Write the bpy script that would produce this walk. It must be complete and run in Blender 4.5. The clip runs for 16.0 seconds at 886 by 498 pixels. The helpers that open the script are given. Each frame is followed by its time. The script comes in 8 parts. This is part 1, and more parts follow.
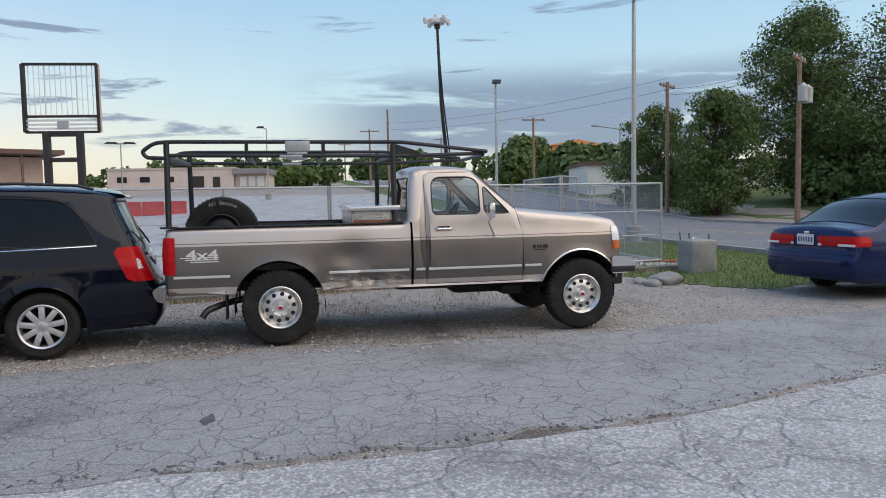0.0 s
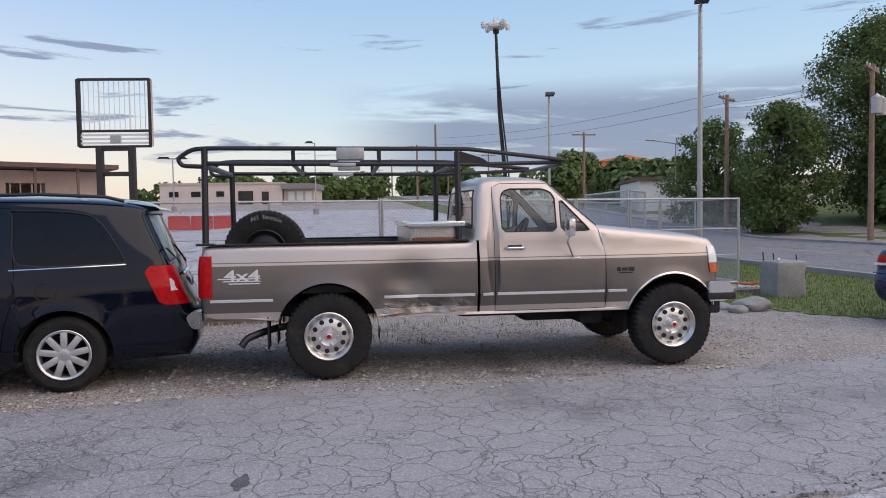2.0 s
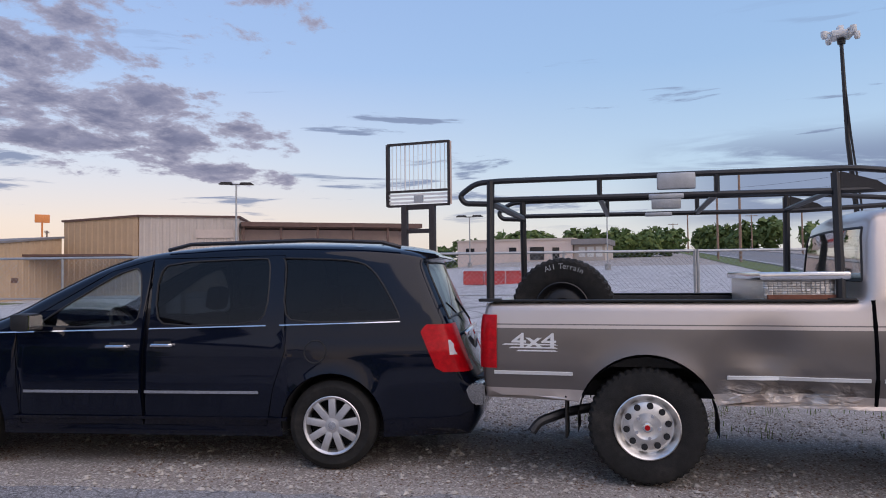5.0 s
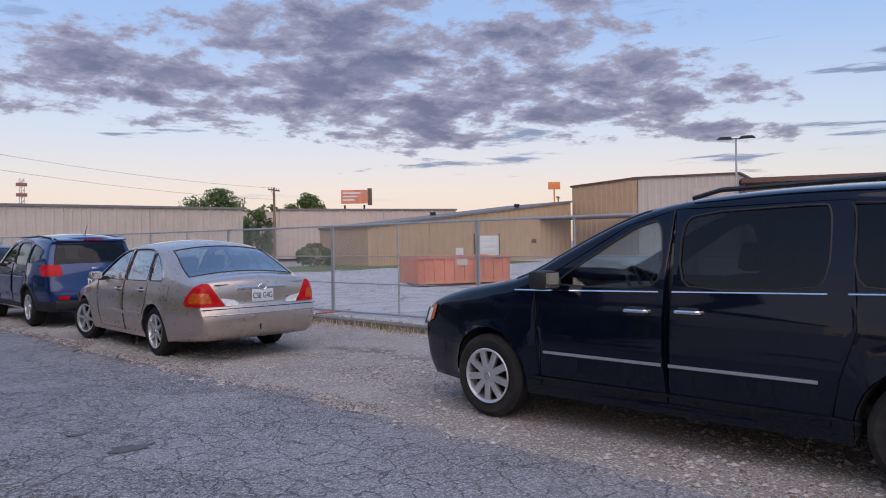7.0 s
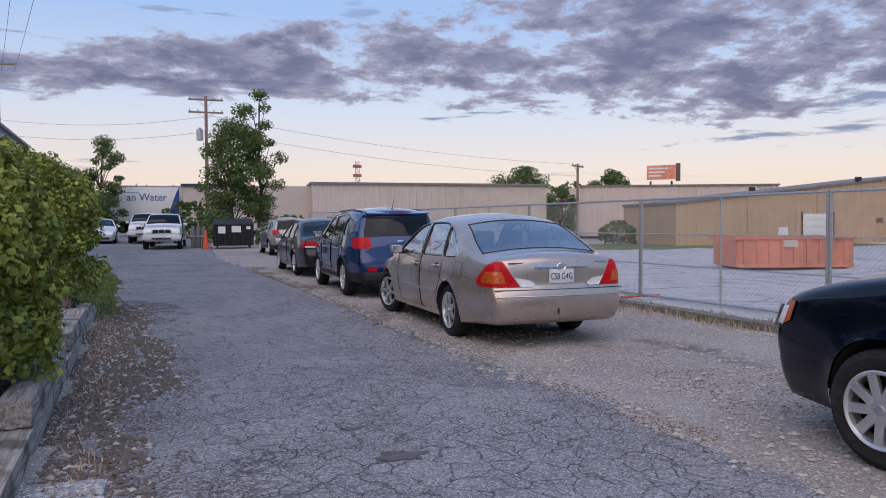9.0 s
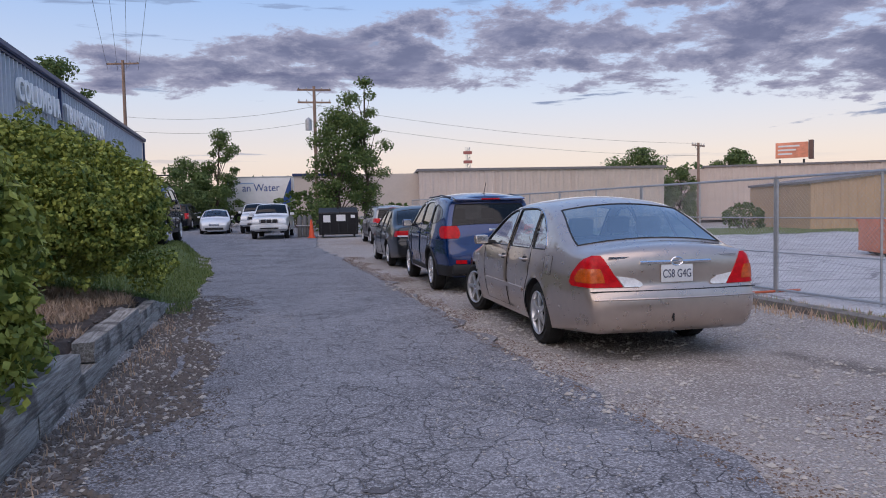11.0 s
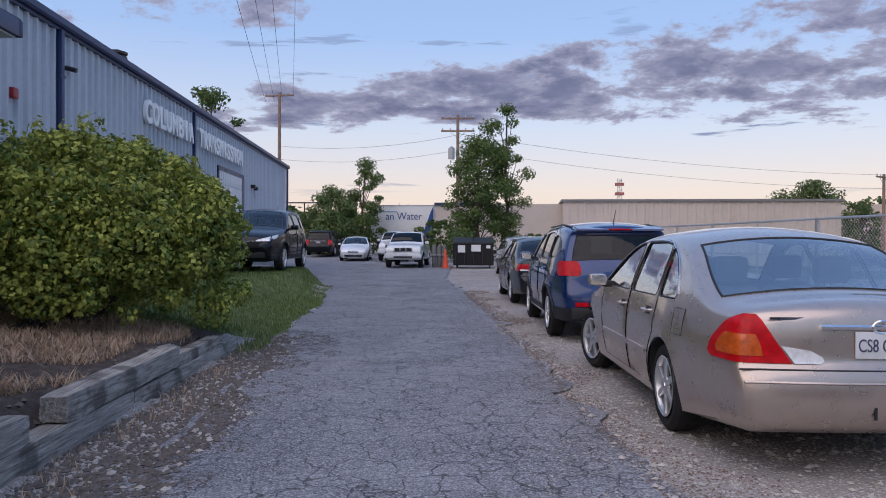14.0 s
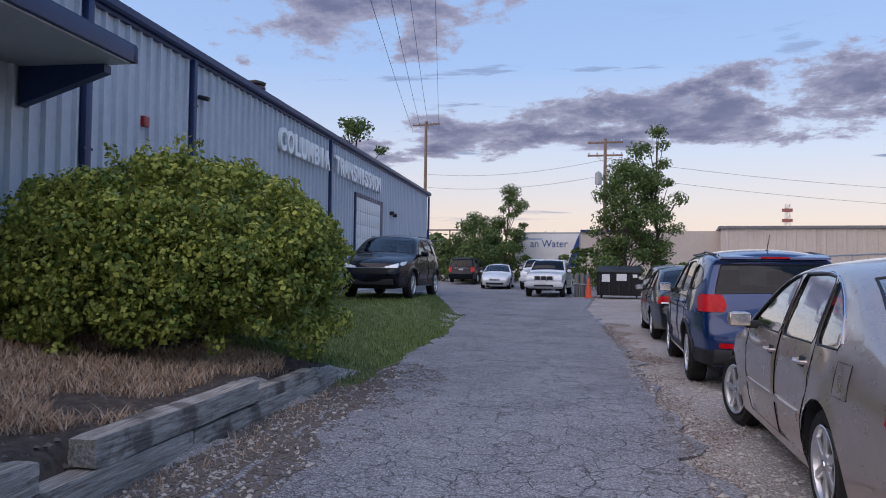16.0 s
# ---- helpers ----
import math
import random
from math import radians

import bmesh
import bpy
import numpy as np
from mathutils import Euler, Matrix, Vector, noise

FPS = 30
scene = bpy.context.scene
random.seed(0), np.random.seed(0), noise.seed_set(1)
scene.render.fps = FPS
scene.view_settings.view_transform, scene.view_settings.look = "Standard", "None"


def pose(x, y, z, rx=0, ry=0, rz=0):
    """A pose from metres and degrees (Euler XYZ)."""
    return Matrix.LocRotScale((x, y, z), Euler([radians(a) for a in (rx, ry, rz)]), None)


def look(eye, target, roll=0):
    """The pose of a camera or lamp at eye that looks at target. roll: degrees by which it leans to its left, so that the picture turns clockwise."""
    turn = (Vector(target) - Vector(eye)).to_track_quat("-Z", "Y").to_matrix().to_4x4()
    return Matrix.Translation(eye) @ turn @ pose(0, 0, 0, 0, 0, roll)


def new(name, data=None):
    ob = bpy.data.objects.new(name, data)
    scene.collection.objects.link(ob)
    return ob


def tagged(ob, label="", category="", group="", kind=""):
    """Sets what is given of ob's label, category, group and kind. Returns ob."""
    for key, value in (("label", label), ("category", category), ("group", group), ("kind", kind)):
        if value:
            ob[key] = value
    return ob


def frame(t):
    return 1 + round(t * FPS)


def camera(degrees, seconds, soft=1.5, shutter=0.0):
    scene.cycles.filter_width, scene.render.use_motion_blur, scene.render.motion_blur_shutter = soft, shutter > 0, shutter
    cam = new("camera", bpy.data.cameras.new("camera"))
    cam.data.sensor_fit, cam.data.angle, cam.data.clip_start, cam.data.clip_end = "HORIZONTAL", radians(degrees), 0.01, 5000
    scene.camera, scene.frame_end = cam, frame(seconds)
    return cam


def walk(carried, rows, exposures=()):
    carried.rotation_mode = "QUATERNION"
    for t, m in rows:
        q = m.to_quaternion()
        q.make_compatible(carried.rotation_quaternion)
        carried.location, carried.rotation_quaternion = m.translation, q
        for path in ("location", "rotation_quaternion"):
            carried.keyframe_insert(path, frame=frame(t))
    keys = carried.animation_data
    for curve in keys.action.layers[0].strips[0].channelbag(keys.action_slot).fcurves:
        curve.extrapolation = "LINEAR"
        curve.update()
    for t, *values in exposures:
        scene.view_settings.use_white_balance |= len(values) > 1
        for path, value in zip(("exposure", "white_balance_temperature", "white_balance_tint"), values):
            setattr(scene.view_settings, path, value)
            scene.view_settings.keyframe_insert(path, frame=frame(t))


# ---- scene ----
cam = camera(62.4, 16.0, 1.0)
PATH = [
    (0, (-1.351, 0.697, 1.535), (0.606, 0.309, 1.398), -1.1),
    (0.5, (-1.087, 0.734, 1.547), (0.892, 0.471, 1.427), -1.4),
    (1, (-0.786, 0.723, 1.538), (1.202, 0.543, 1.416), -1.5),
    (1.5, (-0.57, 0.697, 1.534), (1.418, 0.506, 1.423), -1.3),
    (2, (-0.321, 0.745, 1.529), (1.659, 0.477, 1.437), -0.8),
    (2.5, (-0.079, 0.761, 1.514), (1.888, 0.406, 1.443), -0.1),
    (3, (0.168, 0.735, 1.512), (2.124, 0.318, 1.47), 0.6),
    (3.2, (0.251, 0.733, 1.509), (2.204, 0.303, 1.473), 1.1),
    (5.3, (1.423, 1.073, 1.475), (3.292, 1.782, 1.554), -0.8),
    (5.5, (1.505, 1.152, 1.477), (3.32, 1.987, 1.555), -0.9),
    (6, (1.693, 1.35, 1.442), (3.332, 2.496, 1.499), -1.1),
    (6.5, (1.912, 1.562, 1.467), (3.323, 2.98, 1.488), -0.9),
    (7, (2.111, 1.784, 1.432), (3.341, 3.361, 1.413), -0.9),
    (7.5, (2.264, 2.081, 1.417), (3.287, 3.799, 1.368), -1.2),
    (8, (2.417, 2.397, 1.42), (3.188, 4.241, 1.362), -0.9),
    (8.5, (2.555, 2.66, 1.393), (3.155, 4.567, 1.327), -0.5),
    (9, (2.681, 2.971, 1.398), (3.184, 4.905, 1.326), -0.3),
    (9.2, (2.753, 3.114, 1.377), (3.22, 5.058, 1.303), -0.3),
    (11.3, (3.344, 4.448, 1.4), (3.504, 6.438, 1.294), -0.9),
    (11.5, (3.371, 4.576, 1.383), (3.505, 6.569, 1.281), -0.6),
    (12, (3.437, 4.939, 1.396), (3.502, 6.935, 1.303), -0.5),
    (12.5, (3.545, 5.249, 1.391), (3.546, 7.247, 1.312), -0.3),
    (13, (3.701, 5.541, 1.4), (3.633, 7.539, 1.338), -0.2),
    (13.5, (3.814, 5.797, 1.376), (3.681, 7.793, 1.338), 0.1),
    (14, (3.92, 6.069, 1.381), (3.715, 8.058, 1.364), 0.2),
    (14.5, (4.022, 6.343, 1.389), (3.743, 8.324, 1.394), 0.3),
    (15, (4.103, 6.589, 1.367), (3.734, 8.555, 1.391), 0.3),
    (15.5, (4.145, 6.864, 1.385), (3.664, 8.805, 1.427), 0.5),
    (16, (4.208, 7.074, 1.39), (3.603, 8.979, 1.445), 0.8),
]
walk(cam, [(t, look(e, g, r)) for t, e, g, r in PATH],
     [(0, 0.20, 7000, -2), (1.6, 0.18, 7050, 5), (3.2, 0.16, 6950, 10), (5.5, 0.0, 6550, 10), (9.2, 0.0, 6450, 10), (16, 0.03, 6350, 10)])

# ---------------- world, sun, exposure ----------------
scene.view_settings.exposure = 0.0
world = bpy.data.worlds.new("dusk_sky")
scene.world = world
world.use_nodes = True


class Nodes:
    """Short hand for building node trees."""

    def __init__(self, tree):
        self.t = tree
        tree.nodes.clear()

    def n(self, kind, **kw):
        node = self.t.nodes.new("ShaderNode" + kind)
        for k, v in kw.items():
            if k == "operation":
                node.operation = v
            elif k == "blend":
                node.data_type, node.blend_type = "RGBA", v
            elif k == "feature":
                node.feature = v
            elif k == "interp":
                node.interpolation_type = v
        return node

    def link(self, a, b):
        self.t.links.new(a, b)

    def put(self, sock, v):
        if isinstance(v, bpy.types.NodeSocket):
            self.link(v, sock)
        elif isinstance(v, (tuple, list)) and len(v) == 3 and sock.type == "RGBA":
            sock.default_value = (*v, 1)
        else:
            sock.default_value = v

    def math(self, op, a, b=0.0, c=0.0):
        m = self.n("Math", operation=op)
        for s, v in zip(m.inputs, (a, b, c)):
            self.put(s, v)
        return m.outputs[0]

    def mix(self, f, a, b, blend="MIX"):
        m = self.n("Mix", blend=blend)
        self.put(m.inputs[0], f)
        self.put(m.inputs[6], a)
        self.put(m.inputs[7], b)
        return m.outputs[2]

    def noise(self, vec, scale, detail=4.0, rough=0.55, distort=0.0):
        m = self.n("TexNoise")
        self.link(vec, m.inputs["Vector"])
        m.inputs["Scale"].default_value = scale
        m.inputs["Detail"].default_value = detail
        m.inputs["Roughness"].default_value = rough
        m.inputs["Distortion"].default_value = distort
        return m.outputs[0]

    def ramp(self, f, *stops):
        r = self.n("ValToRGB")
        el = r.color_ramp.elements
        while len(el) < len(stops):
            el.new(0.5)
        for e, (p, c) in zip(el, stops):
            e.position = p
            e.color = (c, c, c, 1) if isinstance(c, (int, float)) else (*c, 1)
        self.put(r.inputs[0], f)
        return r.outputs[0]

    def smooth(self, v, lo, hi):
        m = self.n("MapRange", interp="SMOOTHSTEP")
        self.put(m.inputs[0], v)
        m.inputs[1].default_value, m.inputs[2].default_value = lo, hi
        return m.outputs[0]


def build_sky():
    k = Nodes(world.node_tree)
    sky = k.n("TexSky")
    sky.sky_type, sky.sun_disc = "NISHITA", False
    sky.sun_elevation, sky.sun_rotation = radians(53.0), radians(209)
    d = k.n("TexCoord").outputs["Generated"]
    sep = k.n("SeparateXYZ")
    k.link(d, sep.inputs[0])
    x, y, z = sep.outputs
    # dusk gradient from the pale horizon to blue overhead
    warm = k.ramp(k.math("MAXIMUM", z, 0.0), (0.0, (0.78, 0.50, 0.42)), (0.07, (0.79, 0.58, 0.49)), (0.15, (0.62, 0.62, 0.70)),
                  (0.27, (0.36, 0.50, 0.80)), (0.6, (0.24, 0.40, 0.78)), (1.0, (0.22, 0.38, 0.76)))
    cool = k.ramp(k.math("MAXIMUM", z, 0.0), (0.0, (0.56, 0.52, 0.55)), (0.06, (0.58, 0.58, 0.62)), (0.14, (0.44, 0.57, 0.72)),
                  (0.27, (0.31, 0.48, 0.74)), (0.6, (0.24, 0.40, 0.78)), (1.0, (0.22, 0.38, 0.76)))
    south = k.smooth(k.math("SUBTRACT", x, k.math("MULTIPLY", y, 1.1)), 0.1, 1.2)
    grad = k.mix(south, warm, cool)
    base = k.mix(0.06, grad, sky.outputs[0])
    # broad sunset glow low in the west and south-west
    west = k.smooth(k.math("ADD", k.math("MULTIPLY", x, -0.85), k.math("MULTIPLY", y, -0.5)), 0.1, 0.95)
    glow = k.math("MULTIPLY", west, k.math("SUBTRACT", 1.0, k.smooth(z, 0.05, 0.6)))
    base = k.mix(k.math("MULTIPLY", glow, 0.8), base, (1.15, 0.88, 0.72))
    # one deck of broken cloud, lying on a plane overhead
    zz = k.math("ADD", k.math("MAXIMUM", z, 0.0), 0.09)
    px, py = k.math("DIVIDE", x, zz), k.math("DIVIDE", y, zz)
    soft = k.math("ADD", k.math("MAXIMUM", z, 0.0), 0.20)
    comb = k.n("CombineXYZ")
    k.put(comb.inputs[0], k.math("DIVIDE", x, soft))
    k.put(comb.inputs[1], k.math("DIVIDE", y, soft))
    k.put(comb.inputs[2], 3.7)
    p = comb.outputs[0]
    fine = k.noise(p, 4.6, 10.0, 0.66, 0.15)
    mid = k.noise(p, 2.1, 3.0, 0.5)
    dens = k.math("ADD", k.math("MULTIPLY", mid, 0.5), k.math("MULTIPLY", fine, 1.0))

    def half_plane(a, b, c):
        return k.math("ADD", k.math("ADD", k.math("MULTIPLY", px, a), k.math("MULTIPLY", py, b)), c)

    deck = k.math("MAXIMUM", half_plane(0.35, 0.94, -2.50), half_plane(0.92, 0.38, -1.62))
    for a, b, c in ((0.0, -1.0, 4.05), (-0.74, -0.67, 4.72), (-0.28, 0.96, -0.72)):
        deck = k.math("MINIMUM", deck, half_plane(a, b, c))
    wisp = k.math("SUBTRACT", 0.75, k.math("SQRT", k.math("ADD", k.math("POWER", k.math("ADD", px, 0.95), 2.0), k.math("POWER", k.math("SUBTRACT", py, 2.1), 2.0))))
    wisp2 = k.math("SUBTRACT", 0.42, k.math("SQRT", k.math("ADD", k.math("POWER", k.math("SUBTRACT", px, 2.05), 2.0), k.math("POWER", k.math("SUBTRACT", py, 0.95), 2.0))))
    fill_in = k.math("MAXIMUM", k.smooth(deck, -0.32, 0.42), k.math("MULTIPLY", k.smooth(k.math("MAXIMUM", wisp, wisp2), -0.25, 0.5), 0.82))
    thresh = k.math("SUBTRACT", 1.02, k.math("MULTIPLY", fill_in, 0.37))
    cover = k.smooth(k.math("SUBTRACT", dens, thresh), -0.02, 0.085)
    lit = k.smooth(k.noise(p, 6.5, 6.0, 0.6), 0.38, 0.72)
    thick = k.smooth(k.math("SUBTRACT", dens, thresh), 0.02, 0.22)
    cloud = k.mix(thick, (0.42, 0.41, 0.55), k.mix(lit, (0.165, 0.175, 0.30), (0.27, 0.275, 0.42)))
    # long low bank in the south-east
    low = k.n("CombineXYZ")
    k.put(low.inputs[0], k.math("MULTIPLY", x, 1.0))
    k.put(low.inputs[1], k.math("MULTIPLY", y, 1.0))
    k.put(low.inputs[2], k.math("MULTIPLY", z, 9.0))
    lown = k.noise(low.outputs[0], 3.6, 9.0, 0.6, 0.4)
    belt = k.math("MULTIPLY", k.smooth(z, 0.045, 0.075), k.math("SUBTRACT", 1.0, k.smooth(z, 0.135, 0.19)))
    bank = k.math("MULTIPLY", k.math("MULTIPLY", belt, k.smooth(lown, 0.36, 0.50)), k.smooth(k.math("MULTIPLY", y, -1.0), -0.04, 0.16))
    streak = k.math("MULTIPLY", k.smooth(lown, 0.60, 0.66), k.math("MULTIPLY", k.smooth(z, 0.05, 0.1), k.math("SUBTRACT", 1.0, k.smooth(z, 0.2, 0.35))))
    base = k.mix(k.math("MULTIPLY", k.math("MAXIMUM", bank, streak), 0.85), base, (0.235, 0.30, 0.49))
    col = k.mix(k.math("MULTIPLY", cover, 0.92), base, cloud)
    bg = k.n("Background")
    k.link(col, bg.inputs[0])
    bg.inputs[1].default_value = 0.86
    out = k.n("OutputWorld")
    k.link(bg.outputs[0], out.inputs[0])


build_sky()
sun = new("sun", bpy.data.lights.new("sun", "SUN"))
sun.data.energy, sun.data.angle, sun.data.color = 1.8, radians(85), (1.0, 0.78, 0.62)
sun.matrix_world = look((-13, -24, 36), (0, 0, 0))

# ---------------- materials ----------------
MATS = {}


def material(name, col, rough=0.6, metal=0.0, vary=0.15, scale=6.0, bump=0.0, bump_scale=60.0, coat=0.0, dirt=None, spec=0.5, random_tint=0.0, island=False):
    """A surface with variation at two scales, fine relief, and optional dirt."""
    if name in MATS:
        return MATS[name]
    m = bpy.data.materials.new(name)
    m.use_nodes = True
    k = Nodes(m.node_tree)
    co = k.n("TexCoord").outputs["Object"]
    b = k.n("BsdfPrincipled")
    out = k.n("OutputMaterial")
    k.link(b.outputs[0], out.inputs[0])
    a = k.noise(co, scale, 5.0)
    f = k.noise(co, scale * 9, 3.0)
    v = k.math("ADD", k.math("MULTIPLY", a, 0.6), k.math("MULTIPLY", f, 0.4))
    lo, hi = tuple(c * (1 - vary) for c in col), tuple(min(1, c * (1 + vary)) for c in col)
    c = k.mix(k.smooth(v, 0.3, 0.7), lo, hi)
    if random_tint:
        r = k.n("NewGeometry").outputs["Random Per Island"] if island else k.n("ObjectInfo").outputs["Random"]
        c = k.mix(r, c, k.mix(0.5, c, (*[min(1, q * (1 + random_tint)) for q in col],)), "MIX")
    if dirt:
        dcol, amount = dirt
        c = k.mix(k.math("MULTIPLY", k.smooth(k.noise(co, scale * 0.4, 7.0, 0.65), 0.5, 0.72), amount), c, dcol)
    k.put(b.inputs["Base Color"], c)
    k.put(b.inputs["Roughness"], k.math("ADD", rough - 0.06, k.math("MULTIPLY", f, 0.12)))
    b.inputs["Metallic"].default_value = metal
    b.inputs["Specular IOR Level"].default_value = spec
    if coat:
        b.inputs["Coat Weight"].default_value = coat
        b.inputs["Coat Roughness"].default_value = 0.04
    if bump:
        bp = k.n("Bump")
        bp.inputs["Strength"].default_value = bump
        bp.inputs["Distance"].default_value = 0.01
        k.link(k.noise(co, bump_scale, 5.0), bp.inputs["Height"])
        k.link(bp.outputs[0], b.inputs["Normal"])
    MATS[name] = m
    return m


def paint(name, col, metal=0.35, rough=0.32, dust=0.12, coat=1.0, spec=0.3):
    return material(name, col, rough, metal, 0.07, 1.3, 0.0, coat=coat, dirt=((0.20, 0.17, 0.14), dust), spec=spec)


def glass_pane(name, tint, gloss=1.45):
    if name in MATS:
        return MATS[name]
    m = bpy.data.materials.new(name)
    m.use_nodes = True
    k = Nodes(m.node_tree)
    tr, gl, lw, mx, out = k.n("BsdfTransparent"), k.n("BsdfGlossy"), k.n("LayerWeight"), k.n("MixShader"), k.n("OutputMaterial")
    tr.inputs[0].default_value = (*tint, 1)
    gl.inputs[0].default_value = (0.9, 0.9, 0.9, 1)
    gl.inputs[1].default_value = 0.03
    f0 = ((gloss - 1) / (gloss + 1)) ** 2 * 1.6
    lw.inputs[0].default_value = 0.5
    k.link(k.math("ADD", f0, k.math("MULTIPLY", k.math("POWER", lw.outputs["Facing"], 4.0), 0.85)), mx.inputs[0])
    k.link(tr.outputs[0], mx.inputs[1])
    k.link(gl.outputs[0], mx.inputs[2])
    k.link(mx.outputs[0], out.inputs[0])
    MATS[name] = m
    return m


def asphalt(name, lo, hi, crack_scale, crack_dark, stone=1.0, stains=0.5, dusty=0.0, worn=False):
    """Worn asphalt: exposed stones, alligator cracks, stains, fine relief."""
    m = bpy.data.materials.new(name)
    m.use_nodes = True
    k = Nodes(m.node_tree)
    co = k.n("TexCoord").outputs["Object"]
    b, out = k.n("BsdfPrincipled"), k.n("OutputMaterial")
    k.link(b.outputs[0], out.inputs[0])
    wob = k.n("VectorMath", operation="ADD")
    nz = k.n("TexNoise")
    k.link(co, nz.inputs["Vector"])
    nz.inputs["Scale"].default_value = 3.0
    nz.inputs["Detail"].default_value = 6.0
    sc = k.n("VectorMath", operation="SCALE")
    k.link(nz.outputs["Color"], sc.inputs[0])
    sc.inputs["Scale"].default_value = 0.36
    k.link(co, wob.inputs[0])
    k.link(sc.outputs[0], wob.inputs[1])

    def cracks(scale, width):
        v = k.n("TexVoronoi", feature="DISTANCE_TO_EDGE")
        k.link(wob.outputs[0], v.inputs["Vector"])
        v.inputs["Scale"].default_value = scale
        return k.math("SUBTRACT", 1.0, k.smooth(v.outputs["Distance"], 0.0, width))

    patch = k.smooth(k.noise(co, 0.35, 4.0), 0.28, 0.46)
    c1 = k.math("MAXIMUM", k.math("MULTIPLY", cracks(crack_scale, 0.05), k.math("MULTIPLY", k.smooth(k.noise(co, 0.5, 5.0), 0.50, 0.60), 0.8)), k.math("MULTIPLY", cracks(crack_scale * 0.45, 0.026), patch))
    c2 = k.math("MULTIPLY", cracks(crack_scale * 0.22, 0.008), k.smooth(k.noise(co, 0.8, 3.0), 0.42, 0.52))
    crack = k.math("MULTIPLY", k.math("MAXIMUM", c1, c2), k.smooth(k.noise(co, 3.0, 6.0, 0.7), 0.30, 0.48))
    if worn:
        # close alligator cracking up the drive, a few long cracks nearer the road
        sy = k.n("SeparateXYZ")
        k.link(co, sy.inputs[0])
        far = k.math("ADD", 0.60, k.math("MULTIPLY", k.smooth(sy.outputs[1], 2.5, 8.0), 0.4))
        crack = k.math("MAXIMUM", k.math("MULTIPLY", crack, far), k.math("MULTIPLY", c2, 0.9))
    st = k.n("TexVoronoi")
    k.link(co, st.inputs["Vector"])
    st.inputs["Scale"].default_value = 95.0 / stone
    sp = k.n("SeparateColor")
    k.link(st.outputs["Color"], sp.inputs[0])
    grain = sp.outputs[0]
    base = k.mix(k.smooth(k.noise(co, 0.9, 7.0, 0.65), 0.3, 0.7), lo, hi)
    base = k.mix(k.math("MULTIPLY", k.smooth(grain, 0.35, 1.0), 0.75), base, tuple(min(1, q * 2.1) for q in hi))
    base = k.mix(k.math("MULTIPLY", k.smooth(k.noise(co, 40.0, 4.0), 0.50, 0.66), 0.6), base, tuple(q * 0.55 for q in lo))
    stain = k.math("MULTIPLY", k.smooth(k.noise(co, 0.55, 8.0, 0.68), 0.50, 0.74), stains)
    if dusty:
        sy = k.n("SeparateXYZ")
        k.link(co, sy.inputs[0])
        base = k.mix(k.math("MULTIPLY", k.math("SUBTRACT", 1.0, k.smooth(sy.outputs[1], 0.0, 6.0)), dusty), base, (0.40, 0.395, 0.39))
    base = k.mix(stain, base, tuple(q * 0.5 for q in lo))
    base = k.mix(k.math("MULTIPLY", crack, crack_dark), base, (0.022, 0.021, 0.02))
    k.put(b.inputs["Base Color"], base)
    b.inputs["Roughness"].default_value = 0.88
    b.inputs["Specular IOR Level"].default_value = 0.3
    h = k.math("SUBTRACT", k.math("ADD", k.math("MULTIPLY", grain, 0.35), k.math("MULTIPLY", k.noise(co, 30.0, 5.0), 0.6)), k.math("MULTIPLY", crack, 1.6))
    bp = k.n("Bump")
    bp.inputs["Strength"].default_value = 0.7
    bp.inputs["Distance"].default_value = 0.012
    k.link(h, bp.inputs["Height"])
    k.link(bp.outputs[0], b.inputs["Normal"])
    MATS[name] = m
    return m


